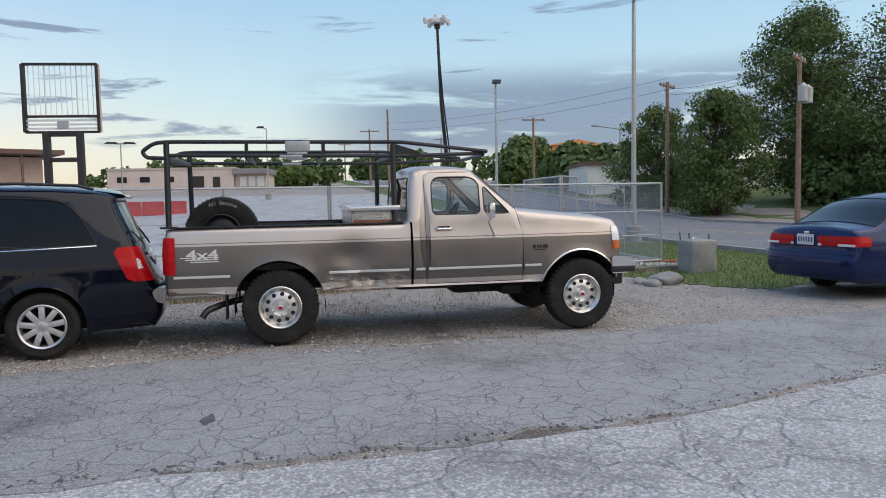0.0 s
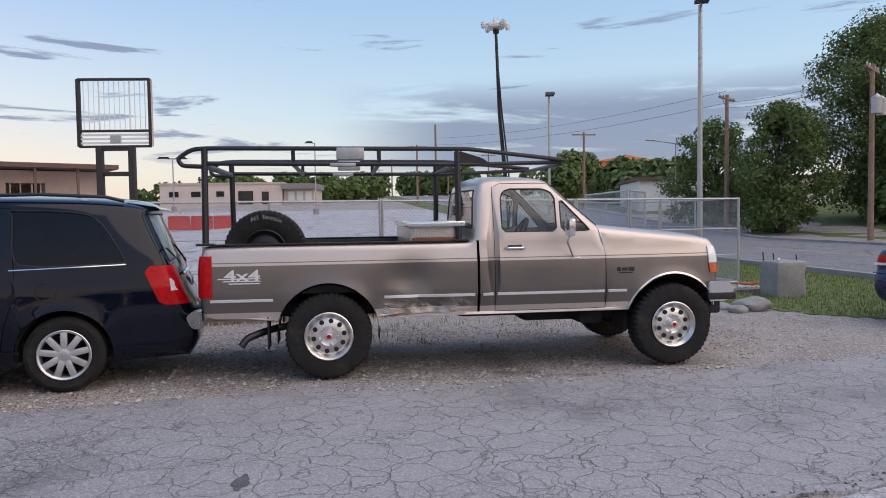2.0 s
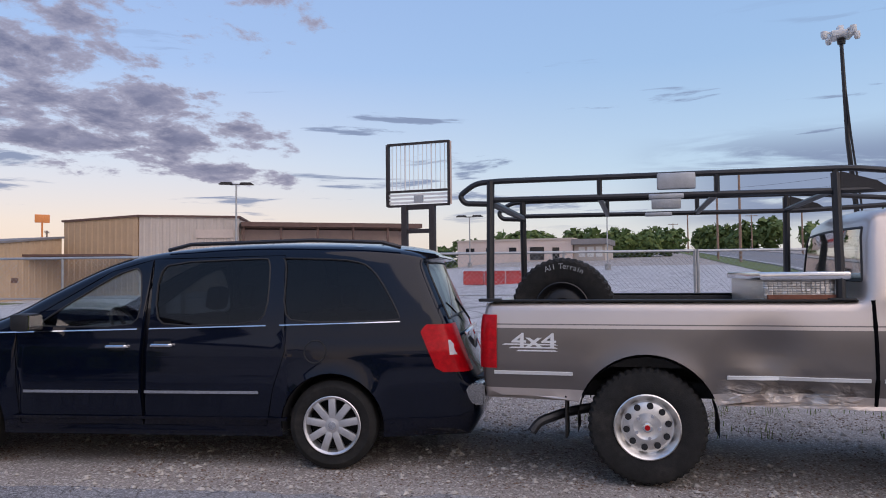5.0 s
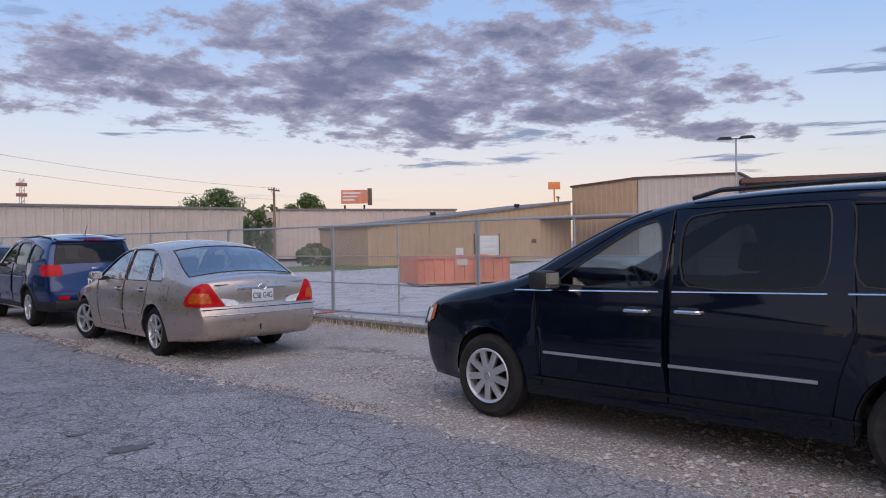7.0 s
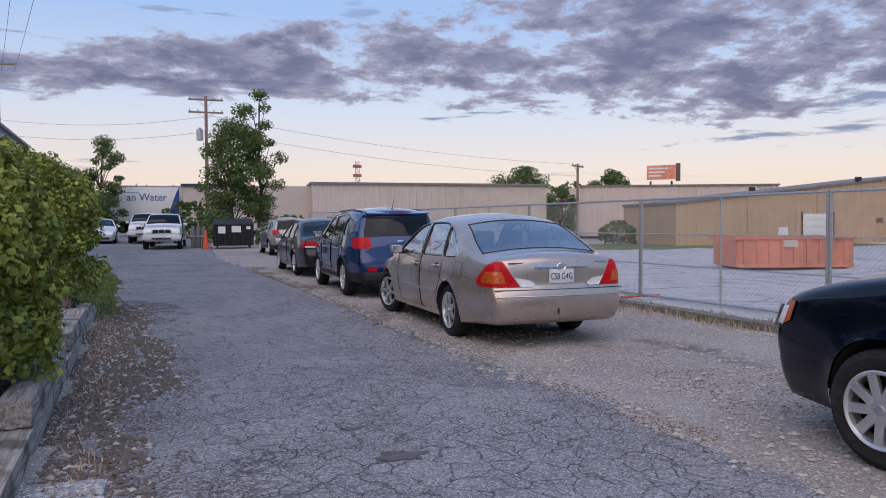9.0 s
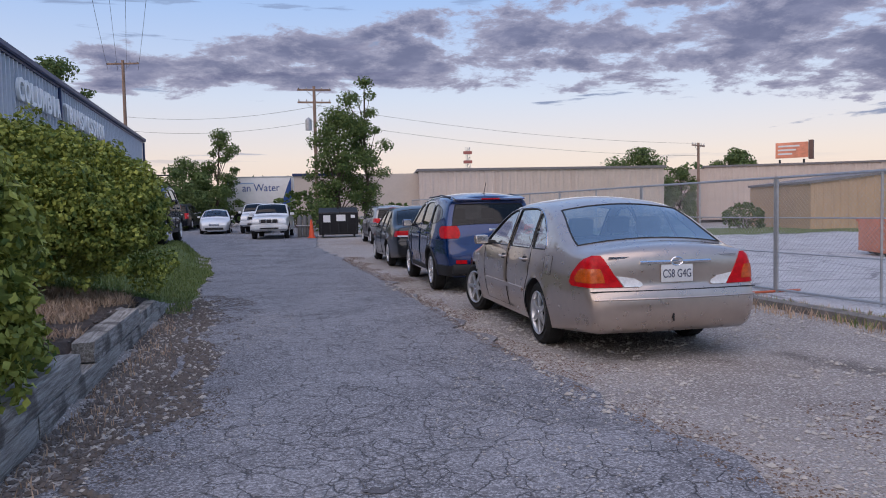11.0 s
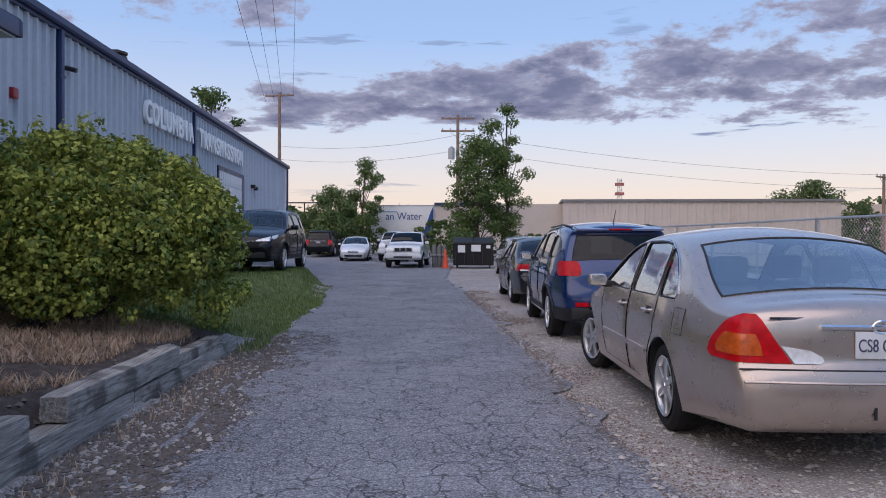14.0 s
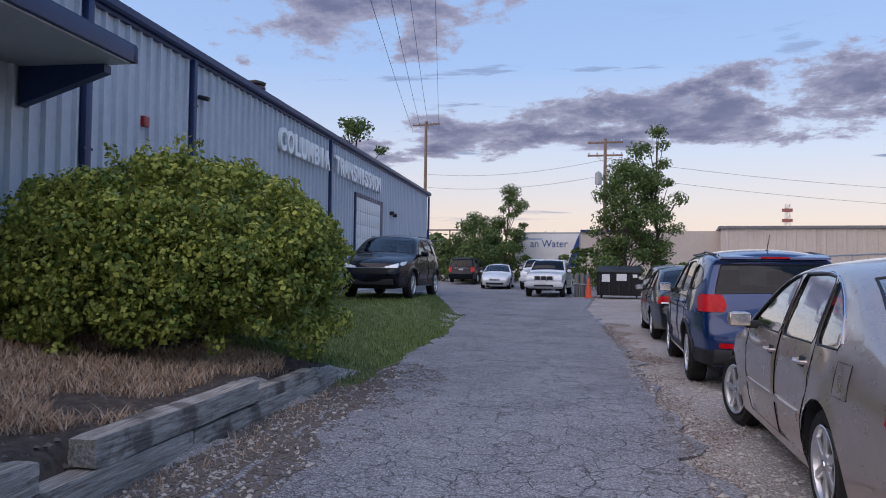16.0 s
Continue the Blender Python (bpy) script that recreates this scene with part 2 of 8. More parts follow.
def gravel_mat(name):
    """Packed dirt with pale crushed stone."""
    m = bpy.data.materials.new(name)
    m.use_nodes = True
    k = Nodes(m.node_tree)
    co = k.n("TexCoord").outputs["Object"]
    b, out = k.n("BsdfPrincipled"), k.n("OutputMaterial")
    k.link(b.outputs[0], out.inputs[0])

    def stones(scale):
        v = k.n("TexVoronoi")
        k.link(co, v.inputs["Vector"])
        v.inputs["Scale"].default_value = scale
        s = k.n("SeparateColor")
        k.link(v.outputs["Color"], s.inputs[0])
        return v.outputs["Distance"], s.outputs[0]

    d1, r1 = stones(42.0)
    d2, r2 = stones(95.0)
    dirt = k.mix(k.smooth(k.noise(co, 0.7, 6.0, 0.6), 0.3, 0.7), (0.12, 0.092, 0.076), (0.33, 0.29, 0.26))
    rock = k.mix(r1, (0.24, 0.215, 0.195), (0.66, 0.61, 0.57))
    pebble = k.mix(r2, (0.22, 0.195, 0.175), (0.55, 0.51, 0.48))
    big = k.math("MULTIPLY", k.math("SUBTRACT", 1.0, k.smooth(d1, 0.35, 0.55)), k.smooth(k.math("ADD", r1, k.math("MULTIPLY", k.noise(co, 1.3, 4.0), 0.8)), 0.72, 0.95))
    c = k.mix(0.55, dirt, pebble)
    c = k.mix(big, c, rock)
    oil = k.smooth(k.noise(co, 0.45, 5.0), 0.60, 0.70)
    c = k.mix(k.math("MULTIPLY", oil, 0.6), c, (0.06, 0.048, 0.04))
    k.put(b.inputs["Base Color"], c)
    b.inputs["Roughness"].default_value = 0.92
    b.inputs["Specular IOR Level"].default_value = 0.25
    h = k.math("ADD", k.math("MULTIPLY", k.math("SUBTRACT", 1.0, d1), big), k.math("MULTIPLY", k.math("SUBTRACT", 1.0, d2), 0.45))
    bp = k.n("Bump")
    bp.inputs["Strength"].default_value = 0.9
    bp.inputs["Distance"].default_value = 0.015
    k.link(h, bp.inputs["Height"])
    k.link(bp.outputs[0], b.inputs["Normal"])
    MATS[name] = m
    return m


GRAVEL = gravel_mat("gravel_dirt")
APRON = asphalt("coarse_pale_asphalt", (0.25, 0.245, 0.25), (0.38, 0.37, 0.375), 2.2, 0.18, stone=1.7, stains=0.5, dusty=0.3)
ASPH = asphalt("cracked_asphalt", (0.14, 0.138, 0.147), (0.225, 0.223, 0.234), 8.5, 0.68, dusty=0.55, worn=True)
LOT = asphalt("pale_lot_paving", (0.30, 0.295, 0.305), (0.40, 0.395, 0.40), 0.8, 0.6, stains=0.35)
ROAD = asphalt("road_asphalt", (0.14, 0.14, 0.15), (0.19, 0.19, 0.20), 0.5, 0.4, stains=0.3)
RUBBER = material("rubber", (0.020, 0.0195, 0.019), 0.82, 0, 0.3, 12, 0.3, 120, dirt=((0.09, 0.078, 0.066), 0.3), spec=0.25)
BLACKP = material("black_plastic", (0.013, 0.013, 0.014), 0.6, 0, 0.2, 8)
SEAM = material("panel_gap", (0.004, 0.004, 0.005), 0.9, 0, 0.1, 8, spec=0.0)
DARKIN = material("dark_interior", (0.017, 0.017, 0.019), 0.85, 0, 0.25, 6)
GREYIN = material("grey_upholstery", (0.16, 0.15, 0.145), 0.85, 0, 0.2, 9)
CHROME = material("chrome", (0.72, 0.72, 0.73), 0.16, 1.0, 0.06, 6, spec=0.6)
WHEELMETAL = material("machined_aluminium", (0.76, 0.74, 0.71), 0.34, 0.95, 0.08, 9, dirt=((0.16, 0.13, 0.10), 0.25))
ALLOY = material("alloy", (0.68, 0.68, 0.69), 0.36, 0.85, 0.08, 9, dirt=((0.12, 0.10, 0.08), 0.25))
GALV = material("galvanised_steel", (0.42, 0.43, 0.44), 0.45, 0.7, 0.15, 14)
BLACKM = material("black_painted_steel", (0.018, 0.018, 0.02), 0.42, 0.1, 0.25, 10, 0.1, 90)
RED = material("red_lens", (0.46, 0.004, 0.009), 0.3, 0, 0.30, 22, coat=0.15, spec=0.15)
AMBER = material("amber_lens", (0.50, 0.085, 0.010), 0.2, 0, 0.3, 30, coat=0.6)
CLEAR = material("clear_lens", (0.78, 0.79, 0.80), 0.12, 0.15, 0.15, 30, coat=0.6)
WHITE = material("white_paint", (0.72, 0.72, 0.71), 0.45, 0, 0.05, 3)
GLASS_T = glass_pane("tinted_glass", (0.045, 0.05, 0.055), 1.33)
GLASS_C = glass_pane("clear_glass", (0.80, 0.86, 0.84), 1.52)
GLASS_M = glass_pane("green_glass", (0.58, 0.68, 0.68), 2.7)
CONC = material("concrete", (0.30, 0.29, 0.275), 0.9, 0, 0.2, 3, 0.4, 50, dirt=((0.13, 0.12, 0.10), 0.5))
WOODPOLE = material("weathered_pole_wood", (0.26, 0.175, 0.13), 0.9, 0, 0.25, 5, 0.5, 40)
BARK = material("bark", (0.085, 0.065, 0.05), 0.95, 0, 0.3, 8, 0.8, 30)
TIMBER = material("weathered_timber", (0.185, 0.16, 0.14), 0.9, 0, 0.3, 5, 0.7, 45, dirt=((0.07, 0.055, 0.045), 0.6))


def leaf_mat(name, lo, hi):
    m = bpy.data.materials.new(name)
    m.use_nodes = True
    k = Nodes(m.node_tree)
    b, out = k.n("BsdfPrincipled"), k.n("OutputMaterial")
    co = k.n("TexCoord").outputs["Object"]
    r = k.n("NewGeometry").outputs["Random Per Island"]
    f = k.math("ADD", k.math("MULTIPLY", r, 0.42), k.math("MULTIPLY", k.noise(co, 4.2, 3.0), 0.75))
    k.put(b.inputs["Base Color"], k.mix(k.smooth(f, 0.25, 0.85), lo, hi))
    b.inputs["Roughness"].default_value = 0.6
    b.inputs["Specular IOR Level"].default_value = 0.22
    tr = k.n("BsdfTranslucent")
    k.put(tr.inputs[0], k.mix(0.5, lo, hi))
    mx = k.n("MixShader")
    mx.inputs[0].default_value = 0.22
    k.link(b.outputs[0], mx.inputs[1])
    k.link(tr.outputs[0], mx.inputs[2])
    k.link(mx.outputs[0], out.inputs[0])
    MATS[name] = m
    return m


LEAF_BUSH = leaf_mat("bush_leaves", (0.045, 0.095, 0.022), (0.43, 0.45, 0.095))
LEAF_TREE = leaf_mat("tree_leaves", (0.050, 0.095, 0.032), (0.15, 0.20, 0.06))
LEAF_DARK = leaf_mat("dark_tree_leaves", (0.050, 0.092, 0.032), (0.16, 0.21, 0.07))
GRASS = leaf_mat("green_grass", (0.09, 0.135, 0.04), (0.24, 0.28, 0.095))
DRYGRASS = leaf_mat("dry_grass", (0.34, 0.225, 0.145), (0.62, 0.46, 0.33))

# ---------------- mesh helpers ----------------


def mesh_of(name, verts, faces, mat, smooth=None):
    me = bpy.data.meshes.new(name)
    me.from_pydata([tuple(v) for v in verts], [], faces)
    if mat:
        me.materials.append(mat)
    if smooth is not None:
        me.polygons.foreach_set("use_smooth", [True] * len(me.polygons))
        me.set_sharp_from_angle(angle=radians(smooth))
    me.update()
    return me


def bm_mesh(name, bm, mat, smooth=None):
    me = bpy.data.meshes.new(name)
    bmesh.ops.recalc_face_normals(bm, faces=bm.faces)
    bm.to_mesh(me)
    bm.free()
    me.materials.append(mat)
    if smooth is not None:
        me.polygons.foreach_set("use_smooth", [True] * len(me.polygons))
        me.set_sharp_from_angle(angle=radians(smooth))
    return me


def put(name, me, parent=None, label="", m=None):
    ob = new(name, me)
    if parent:
        ob.parent = parent
    if m is not None:
        ob.matrix_basis = m
    if label:
        tagged(ob, label)
    return ob


def part(name, bm, mat, parent, label="", smooth=35, m=None):
    return put(name, bm_mesh(name, bm, mat, smooth), parent, label, m)


def thing(name, m, label, category, group="", kind=""):
    ob = new(name)
    ob.matrix_basis = m
    return tagged(ob, label, category, group, kind)


def add_box(bm, lo, hi, bevel=0.0, m=None):
    r = bmesh.ops.create_cube(bm, size=1.0)
    c = [(a + b) / 2 for a, b in zip(lo, hi)]
    s = [b - a for a, b in zip(lo, hi)]
    for v in r["verts"]:
        v.co = Vector([c[i] + v.co[i] * s[i] for i in range(3)])
    if bevel:
        es = list({e for v in r["verts"] for e in v.link_edges})
        out = bmesh.ops.bevel(bm, geom=es, offset=bevel, segments=2, affect="EDGES", profile=0.6)
        vs = list({v for f in out["faces"] for v in f.verts} | {v for v in r["verts"] if v.is_valid})
    else:
        vs = r["verts"]
    if m is not None:
        for v in vs:
            v.co = m @ v.co
    return bm


def box(lo, hi, bevel=0.0, m=None):
    return add_box(bmesh.new(), lo, hi, bevel, m)


def add_tube(bm, pts, r, seg=8, r1=None, caps=True):
    """A tube along points; r tapers to r1."""
    pts = [Vector(p) for p in pts]
    n = len(pts)
    rings = []
    for i, p in enumerate(pts):
        d = (pts[min(i + 1, n - 1)] - pts[max(i - 1, 0)]).normalized()
        a = d.orthogonal().normalized() if i == 0 else (u0 - d * u0.dot(d)).normalized()
        u0 = a
        b = d.cross(a)
        rr = r if r1 is None else r + (r1 - r) * i / (n - 1)
        rings.append([bm.verts.new(p + (a * math.cos(2 * math.pi * j / seg) + b * math.sin(2 * math.pi * j / seg)) * rr) for j in range(seg)])
    for a, b in zip(rings, rings[1:]):
        for j in range(seg):
            bm.faces.new((a[j], a[(j + 1) % seg], b[(j + 1) % seg], b[j]))
    if caps:
        bm.faces.new(rings[0][::-1])
        bm.faces.new(rings[-1])
    return bm


def tube(pts, r, seg=8, r1=None):
    return add_tube(bmesh.new(), pts, r, seg, r1)


def arc_path(pts, rad, steps=5):
    """Round the corners of a polyline."""
    pts = [Vector(p) for p in pts]
    out = [pts[0]]
    for a, b, c in zip(pts, pts[1:], pts[2:]):
        u, v = (a - b), (c - b)
        k = min(rad, u.length * 0.45, v.length * 0.45)
        p, q = b + u.normalized() * k, b + v.normalized() * k
        for i in range(steps + 1):
            t = i / steps
            out.append(p * (1 - t) ** 2 + b * 2 * t * (1 - t) + q * t * t)
    return out + [pts[-1]]


def add_lathe(bm, profile, seg=32, axis="Y", wobble=None):
    """Turn (along, radius) pairs about an axis."""
    rings = []
    for a, r in profile:
        ring = []
        for j in range(seg):
            t = 2 * math.pi * j / seg
            rr = r if wobble is None else r + wobble(a, r, j)
            c, s = rr * math.cos(t), rr * math.sin(t)
            ring.append(bm.verts.new((c, a, s) if axis == "Y" else (c, s, a)))
        rings.append(ring)
    for p, q in zip(rings, rings[1:]):
        for j in range(seg):
            bm.faces.new((p[j], p[(j + 1) % seg], q[(j + 1) % seg], q[j]))
    return bm


def prism(poly, lo, hi, axis="Y"):
    """A closed polygon pushed through from lo to hi."""
    bm = bmesh.new()

    def at(p, d):
        return (p[0], d, p[1]) if axis == "Y" else ((d, p[0], p[1]) if axis == "X" else (p[0], p[1], d))

    a = [bm.verts.new(at(p, lo)) for p in poly]
    b = [bm.verts.new(at(p, hi)) for p in poly]
    n = len(poly)
    for i in range(n):
        bm.faces.new((a[i], a[(i + 1) % n], b[(i + 1) % n], b[i]))
    bm.faces.new(a[::-1])
    bm.faces.new(b)
    return bm

# ---------------- ground ----------------


def step(v, lo, hi):
    t = max(0.0, min(1.0, (v - lo) / (hi - lo)))
    return t * t * (3 - 2 * t)


def timber_x(y):
    return 1.36 - (y - 7.74) * 0.145


def left_edge(y):
    """Left rim of the driveway."""
    return float(np.interp(y, [-20, -12, -4.1, -1.8, 0, 2.3, 5, 7.2, 8, 11, 14.8, 18, 22, 25, 28, 30.5, 33, 60], [7, 5.5, 3.9, 3.2, 2.97, 2.9, 2.45, 1.95, 1.7, 1.6, 0.8, 0.2, -0.4, -1.1, -1.7, -4.5, -8, -14]))


def right_edge(y):
    """Right rim of the driveway, where the gravel begins."""
    return float(np.interp(y, [-12, -6, -4.5, -0.5, 1, 4, 8, 12, 16, 20, 27, 33, 60], [6.7, 6.6, 6.4, 6.1, 6.2, 5.75, 5.15, 4.5, 4.0, 3.45, 2.3, 1.2, -0.5]))


def fence_x(y):
    return 12.35 - 0.192 * y


def gz(x, y):
    """Height of the ground."""
    r = max(0.0, min(y, 110) - 18)
    z = (0.0002 * r * r * (1 if r < 45 else 45 / r) + 0.001 * r) * (1 - step(x, 6, 14))
    # bank with the timber edging, then the grass slope
    d = timber_x(y) - 0.12 - x
    a = (0.30 + 0.10 * min(d, 5.5)) * step(d, 0.0, 0.12) if d > 0 else 0.0
    d = left_edge(y) - x
    pad = step(y, 21.5, 24.5)
    b = (0.48 + 0.10 * pad) * step(d, 0.1, 3.2 - 2.2 * pad) * (1 - 0.6 * step(y, 29.5, 40))
    k = step(y, 14.0, 17.0)
    z += (a * (1 - k) + b * k) * step(y, 2.0, 5.0)
    # the lot dips, then climbs to the east along the road
    z -= 0.50 * step(x, 11, 22) * (1 - step(x, 45, 65)) * step(y, 2, 18)
    climb = max(0.0, min(x, 170) - 20)
    z += 0.041 * climb * (1 - step(y, 14, 46)) * (1 - 0.75 * step(-y, 22, 70))
    z -= 0.041 * min(climb, 16.0) * (1 - step(x, 36, 70)) * step(-y, 8, 12)
    z += 2.2 * step(-y, 23, 40) * step(x, 6, 30) * 0.5
    return z + 0.008 * noise.noise((x * 0.9, y * 0.9, 0)) * (1 if abs(x) < 40 else 0)


def spaced(lo, fine_lo, fine_hi, hi, fine, grow=1.25):
    a = list(np.arange(fine_lo, fine_hi + 1e-6, fine))
    s, v = fine, a[-1]
    while v < hi:
        s *= grow
        v += s
        a.append(min(v, hi))
    s, v = fine, a[0]
    while v > lo:
        s *= grow
        v -= s
        a.insert(0, max(v, lo))
    return a


def grid_mesh(name, xs, ys, zf, mat, keep=None):
    verts = [(x, y, zf(x, y)) for y in ys for x in xs]
    n = len(xs)
    faces = [(j * n + i, j * n + i + 1, (j + 1) * n + i + 1, (j + 1) * n + i) for j in range(len(ys) - 1) for i in range(n - 1)
             if keep is None or keep((xs[i] + xs[i + 1]) / 2, (ys[j] + ys[j + 1]) / 2)]
    return mesh_of(name, verts, faces, mat, 60)


def sheet(name, ys, lo, hi, n, lift, mat, ragged=0.06, label="", seed=0.0, edge=0.0):
    """A strip of paving between two rims, with uneven edges that turn down to the ground."""
    verts, faces = [], []
    for y in ys:
        a = lo(y) + ragged * noise.noise((seed, y * 1.7, 3.1)) * 2 + ragged * noise.noise((seed, y * 6.0, 8.1))
        b = hi(y) + ragged * noise.noise((seed + 9, y * 1.7, 3.1)) * 2 + ragged * noise.noise((seed + 9, y * 6.0, 8.1))
        row = [a - 0.02] + [a + (b - a) * i / n for i in range(n + 1)] + [b + 0.02]
        for i, x in enumerate(row):
            verts.append((x, y, gz(x, y) + (lift if 0 < i < n + 2 else -0.05)))
    w = n + 3
    for j in range(len(ys) - 1):
        for i in range(w - 1):
            faces.append((j * w + i, j * w + i + 1, (j + 1) * w + i + 1, (j + 1) * w + i))
    ob = new(name, mesh_of(name, verts, faces, mat, 60))
    return tagged(ob, label, name.split("_")[0], kind="structure")


xs = spaced(-900, -9, 16, 1400, 0.3)
ys = spaced(-900, -10, 30, 1400, 0.3)
tagged(new("ground", grid_mesh("ground", xs, ys, gz, GRAVEL)), "packed gravel and bare dirt ground beside the drive", "ground", kind="structure")
sheet("driveway", list(np.arange(-12, 64, 0.25)), left_edge, right_edge, 26, 0.022, ASPH, 0.12, "grey cracked asphalt driveway with ragged crumbling edges")
sheet("apron", list(np.arange(-12, 7.4, 0.25)), lambda y: -14.0, lambda y: left_edge(y) - 0.07, 40, 0.016, APRON, 0.05, "pale coarse asphalt apron meeting the drive at a broken seam", 5.0)
sheet("parking_lot", list(np.arange(-7.5, 62, 1.0)), lambda y: fence_x(y) - 0.55, lambda y: 72.0, 60, 0.03, LOT, 0.02, "pale weathered asphalt parking lot behind the fence")


def road_sheet():
    verts, faces = [], []
    xs = list(np.arange(-60, 420, 4.0))
    rows = list(np.linspace(-21.5, -10.8, 8))
    for x in xs:
        for y in rows:
            verts.append((x, y, gz(x, y) + 0.025))
    n = len(rows)
    for i in range(len(xs) - 1):
        for j in range(n - 1):
            faces.append((i * n + j, (i + 1) * n + j, (i + 1) * n + j + 1, i * n + j + 1))
    tagged(new("road", mesh_of("road", verts, faces, ROAD, 60)), "grey two-lane asphalt road climbing a gentle hill", "road", kind="structure")
    for name, y0, y1, mat, lift, lab in (("road_line", -11.55, -11.43, WHITE, 0.031, "white painted line along the road edge"), ("road_line", -16.2, -16.08, material("yellow_line", (0.45, 0.30, 0.05), 0.8), 0.031, "faded yellow centre line"),
                                         ("kerb", -10.8, -10.62, CONC, 0.13, "pale concrete kerb along the road"), ("kerb", -21.7, -21.5, CONC, 0.13, "pale concrete kerb along the road")):
        bm = bmesh.new()
        prev = None
        for x in xs:
            z = [gz(x, y0) + lift, gz(x, y1) + lift]
            cur = [bm.verts.new((x, y0, z[0] - 0.15 if name == "kerb" else z[0])), bm.verts.new((x, y0, z[0])), bm.verts.new((x, y1, z[1])), bm.verts.new((x, y1, z[1] - 0.15 if name == "kerb" else z[1]))]
            if prev:
                for k in ((0, 1, 2) if name == "kerb" else (1,)):
                    bm.faces.new((prev[k], cur[k], cur[k + 1], prev[k + 1]))
            prev = cur
        ob = new(name, bm_mesh(name, bm, mat))
        tagged(ob, lab, "kerb" if name == "kerb" else "marking", kind="structure")


road_sheet()

# ---------------- vehicles ----------------
from mathutils.geometry import delaunay_2d_cdt


def chaikin(pts, n=1, closed=False):
    pts = [tuple(p) for p in pts]
    for _ in range(n):
        out = [] if closed else [pts[0]]
        m = len(pts)
        for i in range(m if closed else m - 1):
            a, b = pts[i], pts[(i + 1) % m]
            out.append((a[0] * 0.75 + b[0] * 0.25, a[1] * 0.75 + b[1] * 0.25))
            out.append((a[0] * 0.25 + b[0] * 0.75, a[1] * 0.25 + b[1] * 0.75))
        if not closed:
            out.append(pts[-1])
        pts = out
    return pts


def inside(poly, P):
    """Which of the points P lie in the polygon."""
    P = np.asarray(P, float)
    x, y = P[:, 0], P[:, 1]
    r = np.zeros(len(P), bool)
    q = np.asarray(poly, float)
    for (x0, y0), (x1, y1) in zip(q, np.roll(q, -1, 0)):
        c = (y0 > y) != (y1 > y)
        with np.errstate(divide="ignore", invalid="ignore"):
            r ^= c & (x < (x1 - x0) * (y - y0) / (y1 - y0 if y1 != y0 else 1e-9) + x0)
    return r


def dist_to(line, P):
    P = np.asarray(P, float)
    best = np.full(len(P), 1e9)
    for a, b in zip(np.asarray(line[:-1]), np.asarray(line[1:])):
        ab = b - a
        t = np.clip(((P - a) @ ab) / max(1e-9, ab @ ab), 0, 1)
        best = np.minimum(best, np.linalg.norm(P - a - t[:, None] * ab, axis=1))
    return best


def resample(pts, gap):
    out = [pts[0]]
    for a, b in zip(pts, pts[1:]):
        n = max(1, math.ceil(math.dist(a, b) / gap))
        out += [(a[0] + (b[0] - a[0]) * i / n, a[1] + (b[1] - a[1]) * i / n) for i in range(1, n + 1)]
    return out


def fill(polys, extra, stepsize, avoid=None):
    """Triangles over the area of polys[0], with all polys as edges. Returns points and triangles."""
    verts, edges = [], []
    for p in polys:
        k = len(verts)
        verts += [Vector(q) for q in p]
        edges += [(k + i, k + (i + 1) % len(p)) for i in range(len(p))]
    o = np.array(polys[0])
    g = [(x, z) for x in np.arange(o[:, 0].min() + stepsize / 2, o[:, 0].max(), stepsize) for z in np.arange(o[:, 1].min() + stepsize / 2, o[:, 1].max(), stepsize)]
    if avoid and g:
        g = [q for q, d in zip(g, dist_to(avoid[0], g)) if d > avoid[1]]
    g = list(g) + list(extra)
    if g:
        ok = inside(polys[0], g)
        for p in polys:
            ok &= dist_to(list(p) + [p[0]], g) > min(0.012, stepsize * 0.3)
        verts += [Vector(q) for q, w in zip(g, ok) if w]
    v, _, f, *_ = delaunay_2d_cdt(verts, edges, [], 0, 1e-5)
    v = np.array([tuple(q) for q in v])
    f = np.array([t for t in f if len(t) == 3])
    return v, f


def soft_corners(poly, r):
    """Cut each corner of a closed outline back by up to r."""
    out = []
    for i, p in enumerate(poly):
        for q in (poly[i - 1], poly[(i + 1) % len(poly)]):
            L = math.dist(p, q)
            t = min(r, L * 0.3) / L
            out.append((p[0] + (q[0] - p[0]) * t, p[1] + (q[1] - p[1]) * t))
    return out


